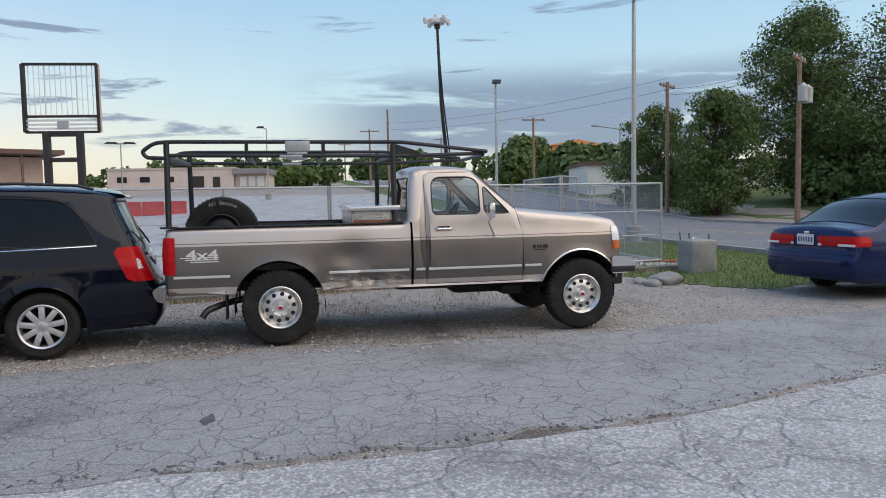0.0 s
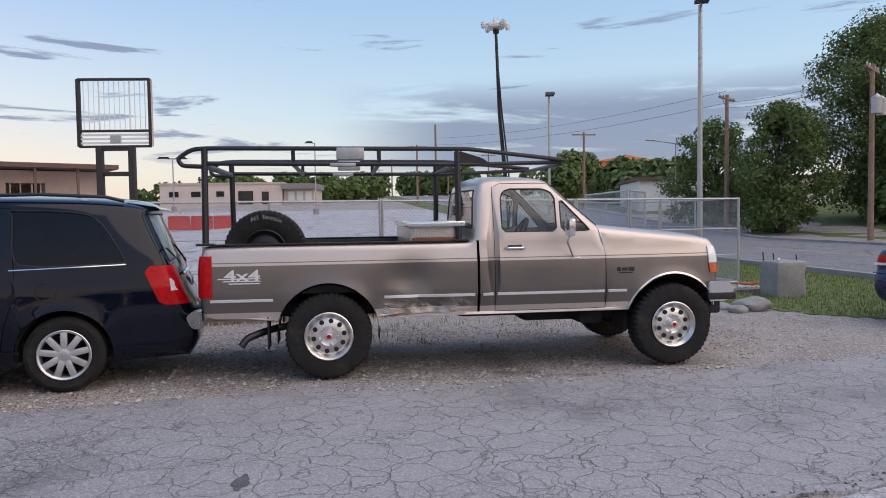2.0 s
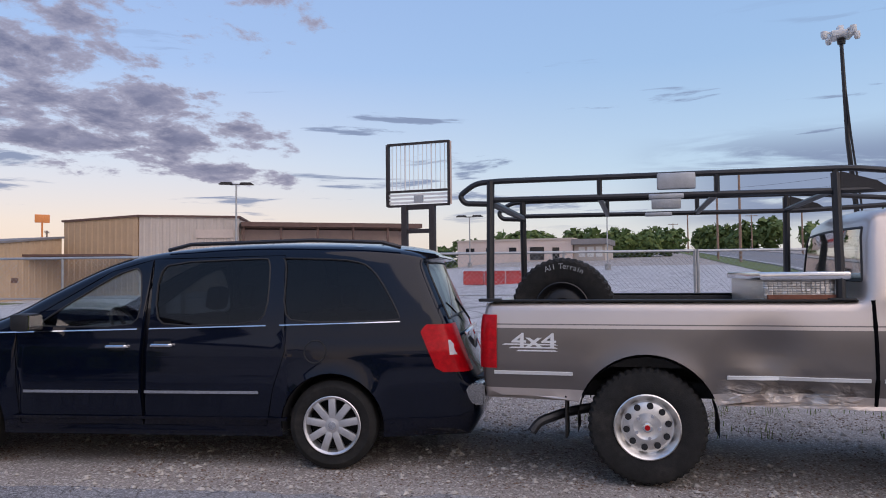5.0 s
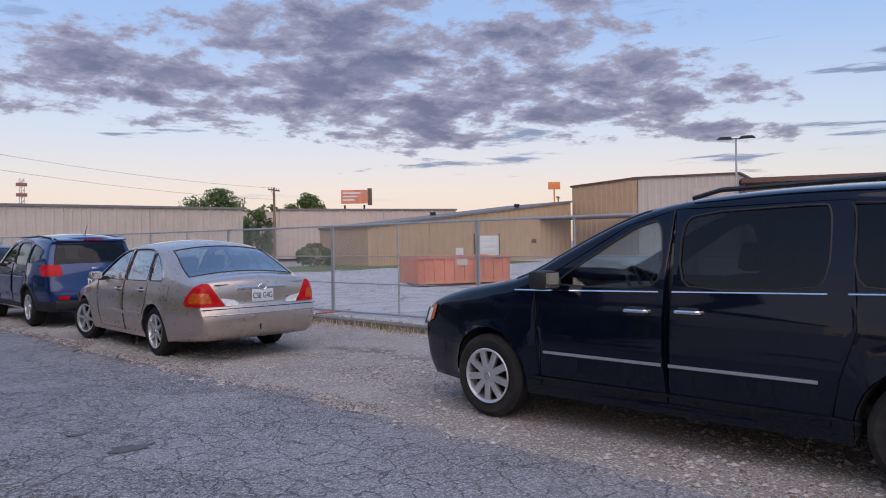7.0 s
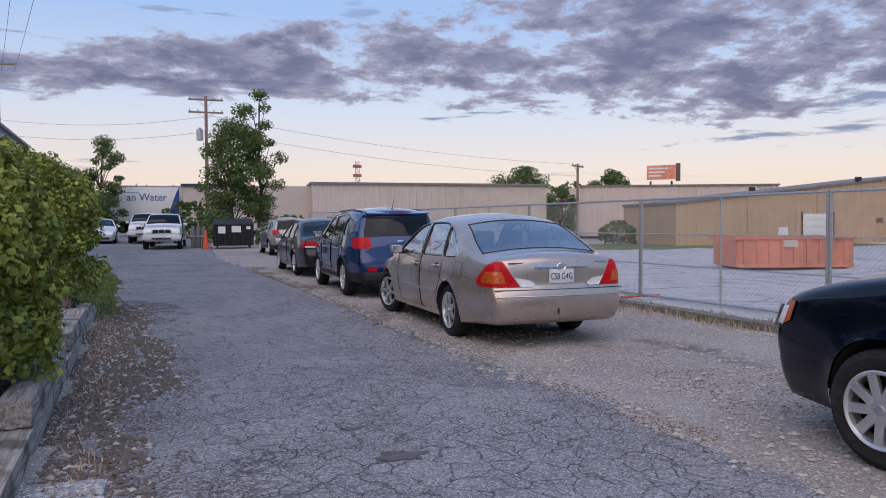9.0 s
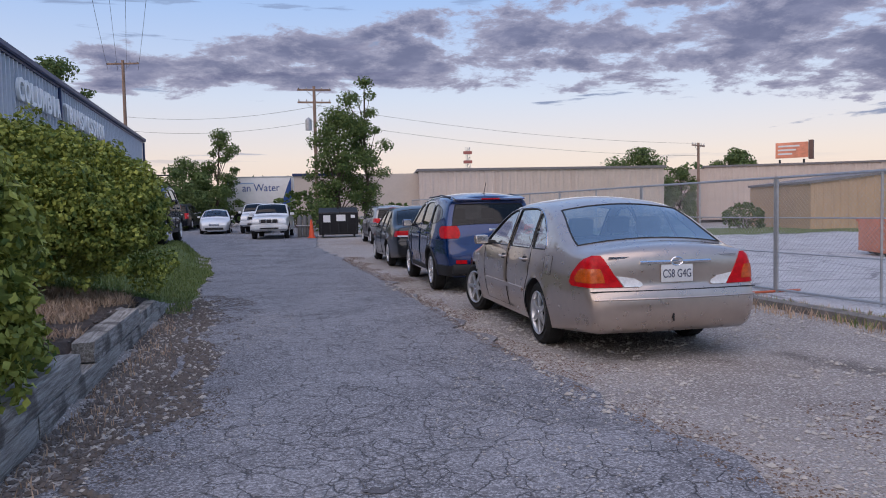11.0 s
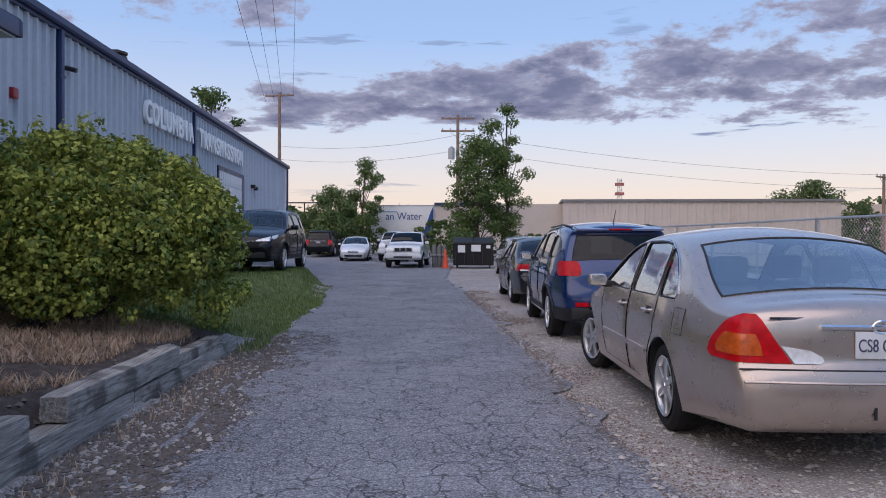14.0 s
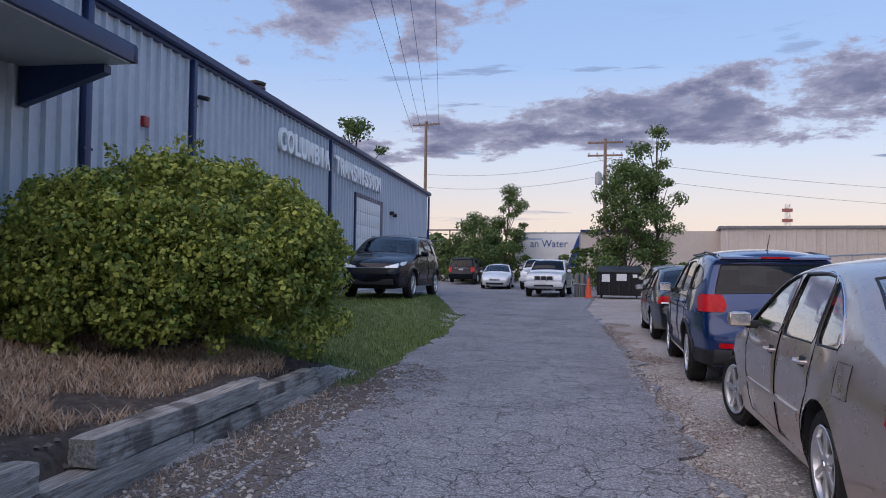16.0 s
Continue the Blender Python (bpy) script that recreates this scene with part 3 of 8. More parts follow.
class Car:
    """A vehicle; x forward from the rear axle, y to its left, z up."""

    def __init__(self, name, m, label, category, top, width, belt, roof, wheels, paint_mat, arch=0.40, sill=0.24, tumble=0.16, edge_r=0.09,
                 taper=(0.16, 0.14), front_glass=None, rear_glass=None, crown=0.05, open_x=None, creases=(), dents=None, smooth_n=2, flare=0.018, arch_top=None):
        self.ob = thing(name, m, label, category, "parked vehicles")
        self.top = resample(chaikin(top, smooth_n), 0.075)
        self.W, self.belt, self.roof, self.sill, self.r = width / 2, belt, roof, sill, edge_r
        self.tumble, self.taper, self.crown = tumble, taper, crown
        self.wheels, self.arch, self.flare = wheels, arch, flare
        self.wr = wheels[2]
        self.creases, self.dents = creases, dents
        X = [p[0] for p in self.top]
        self.x0, self.x1 = min(X), max(X)
        self.mat = paint_mat
        self.fg, self.rg, self.open_x = front_glass, rear_glass, open_x
        bot = []
        xs0, xs1 = self.top[-1][0], self.top[0][0]
        az = arch_top or arch
        for c in (wheels[0], wheels[1]):
            zc = self.wr
            t0 = math.asin(max(-1, min(1, (sill - zc) / az)))
            n = 18
            bot.append([(c - arch * math.cos(t0 + (math.pi - 2 * t0) * i / n), zc + az * math.sin(t0 + (math.pi - 2 * t0) * i / n)) for i in range(n + 1)])
        self.outline = list(self.top) + bot[0] + bot[1]
        self.bots = bot

    def half(self, P, roll=True):
        """Half width of the side at points (x, z)."""
        P = np.asarray(P, float).reshape(-1, 2)
        x, z = P[:, 0], P[:, 1]
        w = np.full(len(P), self.W)
        L = self.x1 - self.x0
        xf = np.clip((x - (self.x1 - 0.30 * L)) / (0.30 * L), 0, 1)
        xr = np.clip(((self.x0 + 0.25 * L) - x) / (0.25 * L), 0, 1)
        w -= self.taper[0] * xf ** 2.2 + self.taper[1] * xr ** 2.2
        t = np.clip((z - self.belt) / (self.roof - self.belt), 0, 1.2)
        w -= self.tumble * t ** 1.15
        mid = 0.62 * self.belt
        w -= 0.045 * np.clip((z - mid) / (self.belt - mid), 0, 1) ** 2
        w -= 0.075 * np.clip((mid - z) / (mid - self.sill + 0.05), 0, 1.2) ** 2
        for zc, amp, wd in self.creases:
            w += amp * np.exp(-((z - zc) / wd) ** 2)
        for c in self.wheels[:2]:
            d = np.hypot(x - c, z - self.wr) - self.arch
            w += self.flare * np.exp(-np.clip(d, 0, 9) / 0.05)
        if self.dents is not None:
            w = w + self.dents(x, z)
        if roll:
            d = dist_to(self.top, P)
            q = np.clip(1 - d / self.r, 0, 1)
            w -= self.r * (1 - np.sqrt(np.clip(1 - q * q, 0, 1)))
        return w

    def side_mesh(self, v, f, sgn, off=0.0):
        w = self.half(v) + off
        return [(p[0], sgn * q, p[1]) for p, q in zip(v, w)], [tuple(t[::-1]) if sgn > 0 else tuple(t) for t in f]

    def body(self, windows=(), doors=(), glass=GLASS_T, win_mats=None, trim=True, crisp=False):
        """Shell with window openings; doors become parts of their own."""
        wins = [soft_corners(w, 0.035) if crisp else chaikin(soft_corners(w, 0.09), 1, True) for w in windows]
        ring = []
        T = np.array(self.top)
        for i in range(1, len(T) - 1):
            d = T[i + 1] - T[i - 1]
            n = np.array([d[1], -d[0]]) / max(1e-6, np.hypot(*d))
            n = -n if inside(self.outline, [T[i] + n * 0.02])[0] is np.False_ and inside(self.outline, [T[i] - n * 0.02])[0] else n
            for k in (0.10, 0.3, 0.6, 1.0):
                ring.append(tuple(T[i] + n * self.r * k))
        v, f = fill([self.outline] + wins + [list(d) for d in doors], ring, 0.06, (self.top, self.r * 1.35))
        cen = v[f].mean(1)
        ok = inside(self.outline, cen)
        for w in wins:
            ok &= ~inside(w, cen)
        which = np.zeros(len(f), int)
        for i, d in enumerate(doors):
            which[inside(d, cen)] = i + 1
        allv, allf = [], []
        for sgn in (1, -1):
            vv, ff = self.side_mesh(v, f[ok & (which == 0)], sgn)
            k = len(allv)
            allv += vv
            allf += [tuple(a + k for a in t) for t in ff]
            for i, d in enumerate(doors):
                sel = f[ok & (which == i + 1)]
                if len(sel):
                    used = np.unique(sel)
                    mp = {a: b for b, a in enumerate(used)}
                    dv, df = self.side_mesh(v[used], np.array([[mp[a] for a in t] for t in sel]), sgn, 0.001)
                    ob = put("door", mesh_of("door", dv, df, self.mat, 40), self.ob)
                    seam = self.line(list(d) + [d[0]], 0.0026, sgn, 0.0)
                    put("door_seam", bm_mesh("door_seam", seam, SEAM, 40), ob)
        # skin across from side to side
        m = 10
        k0 = len(allv)
        W = self.half(self.top)
        glassrows = {"front": [], "rear": []}
        pts = []
        for i, (x, z) in enumerate(self.top):
            a, b = T[max(i - 1, 0)], T[min(i + 1, len(T) - 1)]
            d = b - a
            n = np.array([d[1], -d[0]]) / max(1e-6, np.hypot(*d))
            n = np.array([n[0], max(n[1], 0.0)])
            row = []
            for j in range(m + 1):
                s = -1 + 2 * j / m
                e = self.crown * (1 - s * s) if self.open_x is None or not (self.open_x[0] - 0.05 < x < self.open_x[1] + 0.05) else 0.0
                row.append((x + n[0] * e, W[i] * s, z + n[1] * e))
            pts.append(row)
            allv += row
        for i in range(len(self.top) - 1):
            xm, zm = (T[i] + T[i + 1]) / 2
            if self.fg and self.fg[0] < xm < self.fg[1] and zm > self.belt - 0.06:
                glassrows["front"].append(i)
                continue
            if self.rg and self.rg[0] < xm < self.rg[1] and self.rg[2] < zm < self.rg[3]:
                glassrows["rear"].append(i)
                continue
            if self.open_x and self.open_x[0] < xm < self.open_x[1] and zm > 1.0 and zm < self.open_x[2]:
                continue
            for j in range(m):
                a = k0 + i * (m + 1) + j
                allf.append((a, a + 1, a + m + 2, a + m + 1))
        for key, rows in glassrows.items():
            gv, gf = [], []
            for i in rows:
                k = len(gv)
                gv += pts[i] + pts[i + 1]
                gf += [(k + j, k + j + 1, k + m + 2 + j, k + m + 1 + j) for j in range(m)]
                # body coloured edge strips beside the glass
            if gf:
                bm = bmesh.new()
                bm.from_mesh(mesh_of("t", gv, gf, None))
                bmesh.ops.remove_doubles(bm, verts=bm.verts, dist=1e-4)
                part("windshield" if key == "front" else "rear_window", bm, ((glass[-1] if isinstance(glass, list) else glass) if key == "rear" else win_mats or GLASS_C), self.ob, smooth=60)
                rim = bmesh.new()
                edge = [p[0] for p in [pts[i] for i in rows] + [pts[rows[-1] + 1]]]
                edge2 = [p[-1] for p in [pts[i] for i in rows] + [pts[rows[-1] + 1]]]
                for path in (edge, edge2, pts[rows[0]], pts[rows[-1] + 1]):
                    add_tube(rim, path, 0.009, 5)
                part("window_seal", rim, BLACKP, self.ob, smooth=60)
        bm = bmesh.new()
        bm.from_mesh(mesh_of("t", allv, allf, None))
        bmesh.ops.remove_doubles(bm, verts=bm.verts, dist=6e-4)
        part("body", bm, self.mat, self.ob, smooth=38)
        for i, w in enumerate(wins):
            gv, gf = fill([w], [], 0.16)
            gf = gf[inside(w, gv[gf].mean(1))]
            for sgn in (1, -1):
                a, b = self.side_mesh(gv, gf, sgn, -0.012)
                put("side_window", mesh_of("side_window", a, b, (glass[i] if isinstance(glass, list) else glass), 60), self.ob)
                if trim:
                    put("window_seal", bm_mesh("window_seal", self.line(w + [w[0]], 0.008, sgn, -0.004), BLACKP, 60), self.ob)
        self.under()
        return self

    def line(self, pts, r, sgn, off=0.0, seg=5):
        """A thin bead along points (x, z) of the side."""
        q = []
        for a, b in zip(pts, pts[1:]):
            n = max(1, int(math.dist(a, b) / 0.08))
            q += [(a[0] + (b[0] - a[0]) * i / n, a[1] + (b[1] - a[1]) * i / n) for i in range(n)]
        q.append(pts[-1])
        w = self.half(q) + off
        return tube([(p[0], sgn * c, p[1]) for p, c in zip(q, w)], r, seg)

    def strip(self, name, mat, x0, x1, z0, z1, off=0.008, z0b=None, sides=(1, -1), parent=None, label=""):
        """A flat moulding on the side with real depth."""
        n = max(2, int(abs(x1 - x0) / 0.1))
        for sgn in sides:
            bm = bmesh.new()
            prev = None
            for i in range(n + 1):
                x = x0 + (x1 - x0) * i / n
                dz = 0 if z0b is None else (z0b - z0) * i / n
                a, b = z0 + dz, z1 + dz
                w = self.half([(x, a), (x, b)])
                cur = [bm.verts.new((x, sgn * (w[0] - 0.01), a)), bm.verts.new((x, sgn * (w[0] + off), a + 0.004)), bm.verts.new((x, sgn * (w[1] + off), b - 0.004)), bm.verts.new((x, sgn * (w[1] - 0.01), b))]
                if prev:
                    for k in range(3):
                        bm.faces.new((prev[k], cur[k], cur[k + 1], prev[k + 1]))
                else:
                    bm.faces.new(cur)
                prev = cur
            bm.faces.new(prev)
            part(name, bm, mat, parent or self.ob, label)

    def patch(self, poly, sgn, off=0.006, grid=0.05):
        """Points and faces of a piece that lies on the side."""
        v, f = fill([poly], [], grid)
        f = f[inside(poly, v[f].mean(1))]
        return self.side_mesh(v, f, sgn, off)

    def end_x(self, y, z, front=False):
        """Where the nose or tail surface lies at (y, z)."""
        T = np.array(self.top)
        h = T[T[:, 0] > (self.x0 + self.x1) / 2] if front else T[T[:, 0] < (self.x0 + self.x1) / 2]
        if front:
            h = h[::-1] if h[0][1] > h[-1][1] else h
            keep = h[:, 0] > self.x1 - 0.9
        else:
            keep = h[:, 0] < self.x0 + 0.75
        h = h[keep]
        o = np.argsort(h[:, 1])
        x = float(np.interp(z, h[o, 1], h[o, 0]))
        w = max(0.05, float(self.half([(x, z)])[0]))
        e = self.crown * (1 - min(1.0, abs(y) / w) ** 2)
        return x + e if front else x - e

    def end_patch(self, poly, front=False, off=0.006, grid=0.05):
        v, f = fill([poly], [], grid)
        f = f[inside(poly, v[f].mean(1))]
        k = 1 if front else -1
        return [(self.end_x(p[0], p[1], front) + k * off, p[0], p[1]) for p in v], [tuple(t) for t in f]

    def piece(self, name, mat, *vf, label="", thick=0.012, parent=None):
        """A lamp, badge or plate from patches, given thickness."""
        bm = bmesh.new()
        for v, f in vf:
            t = bmesh.new()
            t.from_mesh(mesh_of("t", v, f, None))
            me = bpy.data.meshes.new("t")
            bmesh.ops.recalc_face_normals(t, faces=t.faces)
            t.to_mesh(me)
            bm.from_mesh(me)
            t.free()
        bmesh.ops.remove_doubles(bm, verts=bm.verts, dist=0.003)
        bmesh.ops.recalc_face_normals(bm, faces=bm.faces)
        return part(name, bm, mat, parent or self.ob, label, 50)

    def lamp(self, name, mat, rows, sgn, off=0.008, front=False, label="", n=16, parent=None):
        """A smooth lens wrapped round a corner: rows of (z, x where it starts on the side, y where it ends on the nose or tail)."""
        R = np.array(rows, float)
        zs = np.linspace(R[0, 0], R[-1, 0], max(5, int((R[-1, 0] - R[0, 0]) / 0.03) + 1))
        k = 1 if front else -1
        bm = bmesh.new()
        grid, base = [], []
        for z in zs:
            xa, yb = np.interp(z, R[:, 0], R[:, 1]), np.interp(z, R[:, 0], R[:, 2])
            xe = self.end_x(9, z, front)
            t = np.linspace(0, 1, 24)
            xs = xa + (xe - xa) * (1 - (1 - t) ** 2)
            P = [(x, w) for x, w in zip(xs, self.half([(x, z) for x in xs]))]
            P += [(self.end_x(y, z, front), y) for y in np.linspace(P[-1][1], min(yb, P[-1][1] - 0.01), 10)[1:]]
            P = np.array(P)
            cut = np.nonzero(P[:, 1] <= yb)[0]
            if len(cut) and cut[0] > 2:
                P = P[:cut[0] + 1]
            s = np.concatenate([[0], np.cumsum(np.hypot(*np.diff(P, axis=0).T))])
            q = np.linspace(0, s[-1], n)
            X, Y = np.interp(q, s, P[:, 0]), np.interp(q, s, P[:, 1])
            dx, dy = np.gradient(X), np.gradient(Y)
            L = np.maximum(1e-6, np.hypot(dx, dy))
            nx, ny = dy / L, -dx / L
            flip = np.where(nx * k + ny < 0, -1, 1)
            nx, ny = nx * flip, ny * flip
            grid.append([bm.verts.new((x + a * off, sgn * (y + b * off), z)) for x, y, a, b in zip(X, Y, nx, ny)])
            base.append([(x - a * 0.02, sgn * (y - b * 0.02), z) for x, y, a, b in zip(X, Y, nx, ny)])
        m = len(zs)
        for i in range(m - 1):
            for j in range(n - 1):
                bm.faces.new((grid[i][j], grid[i][j + 1], grid[i + 1][j + 1], grid[i + 1][j]))
        loop = [(0, j) for j in range(n)] + [(i, n - 1) for i in range(1, m)] + [(m - 1, j) for j in range(n - 2, -1, -1)] + [(i, 0) for i in range(m - 2, 0, -1)]
        low = [bm.verts.new(base[i][j]) for i, j in loop]
        for a in range(len(loop)):
            b = (a + 1) % len(loop)
            bm.faces.new((grid[loop[a][0]][loop[a][1]], grid[loop[b][0]][loop[b][1]], low[b], low[a]))
        bmesh.ops.recalc_face_normals(bm, faces=bm.faces)
        return part(name, bm, mat, parent or self.ob, label, 45)

    def under(self):
        x0, x1, s = self.x0 + 0.4, self.x1 - 0.4, self.sill
        bm = box((x0, -self.W * 0.72, s), (x1, self.W * 0.72, s + 0.12), 0.03)
        part("underbody", bm, DARKIN, self.ob)
        for c in self.wheels[:2]:
            for sgn in (1, -1):
                bm = bmesh.new()
                prev = None
                for i in range(15):
                    t = math.pi * (i / 14 * 1.1 - 0.05)
                    x, z = c + (self.arch - 0.005) * math.cos(t), self.wr + (self.arch - 0.005) * math.sin(t)
                    w = float(self.half([(x, z)])[0]) - 0.015
                    cur = [bm.verts.new((x, sgn * w, z)), bm.verts.new((x, sgn * (self.W - 0.42), z))]
                    if prev:
                        bm.faces.new((prev[0], cur[0], cur[1], prev[1]))
                    prev = cur
                add_box(bm, (c - self.arch, sgn * (self.W - 0.42) - 0.01, self.sill), (c + self.arch, sgn * (self.W - 0.42) + 0.01, self.wr + self.arch))
                part("wheel_arch_liner", bm, DARKIN, self.ob)

    def cabin(self, x0, x1, seats, floor=None, wheel=None, mat=GREYIN):
        """Seats, dash and steering wheel behind the glass."""
        z = self.belt
        part("cabin_floor", box((x0, -self.W * 0.8, self.sill + 0.12), (x1 + 0.3, self.W * 0.8, self.sill + 0.2)), DARKIN, self.ob)
        part("dashboard", box((x1 - 0.05, -self.W * 0.8, z - 0.45), (x1 + 0.45, self.W * 0.8, z - 0.03), 0.08), DARKIN, self.ob)
        for sx in seats:
            for sy in (0.38, -0.38):
                bm = box((sx - 0.05, sy - 0.25, z - 0.62), (sx + 0.5, sy + 0.25, z - 0.42), 0.06)
                add_box(bm, (-0.09, -0.24, 0.0), (0.09, 0.24, 0.62), 0.07, pose(sx, sy, z - 0.5, 0, -14, 0))
                add_box(bm, (-0.06, -0.13, 0.0), (0.06, 0.13, 0.2), 0.05, pose(sx - 0.17, sy, z + 0.13, 0, -10, 0))
                part("seat", bm, mat, self.ob)
        if wheel:
            bm = bmesh.new()
            pts = [(0.185 * math.cos(a), 0.185 * math.sin(a), 0) for a in np.linspace(0, 2 * math.pi, 25)]
            M = pose(wheel[0], wheel[1], wheel[2], 0, -62, 0)
            add_tube(bm, [M @ Vector(p) for p in pts], 0.016, 6)
            for a in (0, 2.2, 4.1):
                add_tube(bm, [M @ Vector((0, 0, 0)), M @ Vector((0.18 * math.cos(a), 0.18 * math.sin(a), 0))], 0.018, 5)
            part("steering_wheel", bm, DARKIN, self.ob)

    def mirror(self, x, z, size=(0.16, 0.20, 0.14), mat=None, sides=(1, -1)):
        for sgn in sides:
            w = float(self.half([(x, z)])[0])
            bm = box((x - size[0] / 2, min(sgn * (w + 0.05), sgn * (w + 0.05 + size[1])), z - size[2] / 2 + 0.04), (x + size[0] / 2, max(sgn * (w + 0.05), sgn * (w + 0.05 + size[1])), z + size[2] / 2 + 0.04), 0.045)
            ob = part("mirror", bm, mat or self.mat, self.ob)
            part("mirror_stalk", box((x - 0.04, min(sgn * (w - 0.03), sgn * (w + 0.1)), z - 0.03), (x + 0.04, max(sgn * (w - 0.03), sgn * (w + 0.1)), z + 0.03), 0.015), BLACKP, ob)
            y = sgn * (w + 0.05 + size[1] / 2)
            part("mirror_glass", box((x - size[0] / 2 - 0.003, y - size[1] * 0.4, z - size[2] * 0.38 + 0.04), (x - size[0] / 2 + 0.01, y + size[1] * 0.4, z + size[2] * 0.38 + 0.04)), CHROME, ob)

    def handle(self, x, z, mat=CHROME, L=0.2, sides=(1, -1)):
        for sgn in sides:
            w = float(self.half([(x, z)])[0])
            bm = tube(arc_path([(x - L / 2, sgn * (w - 0.01), z), (x - L / 2 + 0.02, sgn * (w + 0.035), z), (x + L / 2 - 0.02, sgn * (w + 0.035), z), (x + L / 2, sgn * (w - 0.01), z)], 0.03), 0.013, 6)
            h = part("door_handle", bm, mat, self.ob)
            v, f = self.patch([(x - L * 0.35, z - 0.03), (x + L * 0.35, z - 0.03), (x + L * 0.35, z + 0.03), (x - L * 0.35, z + 0.03)], sgn, 0.002)
            put("handle_recess", mesh_of("handle_recess", v, f, BLACKP), h)

    def fit_wheels(self, rim_r, kind, tw=0.21, inset=0.03, mat=ALLOY, turn=0.0):
        xr, xf, R = self.wheels[0], self.wheels[1], self.wheels[2]
        tyre, barrel, rim, cap = wheel_meshes(R, rim_r, tw, kind, mat)
        for x in (xr, xf):
            for sgn in (1, -1):
                y = sgn * (self.W - inset)
                w = put("wheel", barrel, self.ob, m=pose(x, y, R, 0, 0, (0 if sgn > 0 else 180) + (turn if x == xf else 0)))
                put("tyre", tyre, w)
                r = put("rim", rim, w, m=pose(0, 0, 0, 0, random.uniform(0, 60), 0))
                for nm, me, mm in cap:
                    put(nm, me, r, m=mm)


def wheel_meshes(R, rr, tw, kind, mat):
    """Tyre, barrel, rim and cap with the outer face at y = 0, reaching inward to y = -tw."""
    knob = kind == "truck"
    seg = 96 if knob else 48
    prof = [(-tw + 0.03, rr - 0.005), (-tw + 0.005, rr + 0.03), (-tw, (R + rr) / 2), (-tw + 0.012, R - 0.025), (-tw + 0.035, R - 0.004), (-tw * 0.72, R), (-tw * 0.5, R + 0.001), (-tw * 0.28, R), (-0.035, R - 0.004), (-0.012, R - 0.025), (0.0, (R + rr) / 2 + 0.01), (-0.004, rr + 0.04), (-0.010, rr + 0.018), (-0.02, rr - 0.004), (-0.06, rr - 0.02)]

    def lug(a, r, j):
        if not knob or r < R - 0.03:
            return 0.0
        return -0.011 if ((j + (1 if a < -tw / 2 else 0)) % 2 == 0) else 0.002

    tyre = bm_mesh("tyre", add_lathe(bmesh.new(), prof, seg, "Y", lug), RUBBER, 30)
    bm = add_lathe(bmesh.new(), [(-tw + 0.03, rr - 0.02), (-tw * 0.6, rr - 0.03), (-tw * 0.62, 0.02)], 32)
    barrel = bm_mesh("wheel", bm, DARKIN, 30)
    bm = bmesh.new()
    if kind == "truck":
        add_lathe(bm, [(-0.075, rr - 0.03), (-0.02, rr - 0.012), (-0.002, rr + 0.004), (0.004, rr - 0.004), (-0.01, rr - 0.02), (-0.05, rr * 0.80), (-0.052, rr * 0.74), (-0.040, rr * 0.62), (-0.034, rr * 0.42), (-0.045, rr * 0.30), (-0.045, 0.0)], 48)
        hole = bmesh.new()
        bmesh.ops.create_cone(hole, cap_ends=True, segments=12, radius1=0.0225, radius2=0.0225, depth=0.012)
        hole = bm_mesh("vent_hole", hole, DARKIN)
        capm = [("vent_hole", hole, pose(rr * 0.64 * math.cos(a), -0.037, rr * 0.64 * math.sin(a), 90, 0, 0)) for a in [2 * math.pi * i / 10 for i in range(10)]]
        cap = bmesh.new()
        add_lathe(cap, [(-0.05, rr * 0.16), (0.012, rr * 0.15), (0.016, rr * 0.10), (0.016, 0.0)], 20)
        nut = bmesh.new()
        bmesh.ops.create_cone(nut, cap_ends=True, segments=6, radius1=0.013, radius2=0.010, depth=0.03)
        nut = bm_mesh("wheel_nut", nut, CHROME)
        capm += [("wheel_nut", nut, pose(rr * 0.36 * math.cos(a), -0.03, rr * 0.36 * math.sin(a), 90, 0, 0)) for a in [2 * math.pi * i / 5 + 0.3 for i in range(5)]]
        capm.append(("hub_cap", bm_mesh("hub_cap", cap, CHROME, 30), pose(0, 0, 0)))
        badge = add_lathe(bmesh.new(), [(0.014, rr * 0.09), (0.019, rr * 0.08), (0.019, 0.0)], 16)
        capm.append(("hub_badge", bm_mesh("hub_badge", badge, RED, 30), pose(0, 0, 0)))
    else:
        add_lathe(bm, [(-0.09, rr - 0.03), (-0.015, rr - 0.014), (0.0, rr + 0.002), (0.004, rr - 0.004), (-0.004, rr - 0.02), (-0.03, rr - 0.028)], 48)
        n, wd = {"nine": (9, 0.058), "seven": (7, 0.036), "five": (5, 0.055), "six": (6, 0.045)}[kind]
        add_lathe(bm, [(-0.03, 0.075), (-0.012, 0.07), (-0.006, 0.04), (-0.004, 0.0)], 24)
        for i in range(n):
            a = 2 * math.pi * i / n
            M = pose(0, 0, 0, 0, math.degrees(a), 0)
            add_box(bm, (0.05, -0.04, -wd / 2), (rr - 0.015, -0.008, wd / 2), 0.008, M)
        capm = [("hub_cap", bm_mesh("hub_cap", add_lathe(bmesh.new(), [(-0.004, 0.032), (0.002, 0.03), (0.004, 0.0)], 20), CHROME, 30), pose(0, 0, 0))]
    return tyre, barrel, bm_mesh("rim", bm, mat, 30), capm

# ---------------- the pickup ----------------


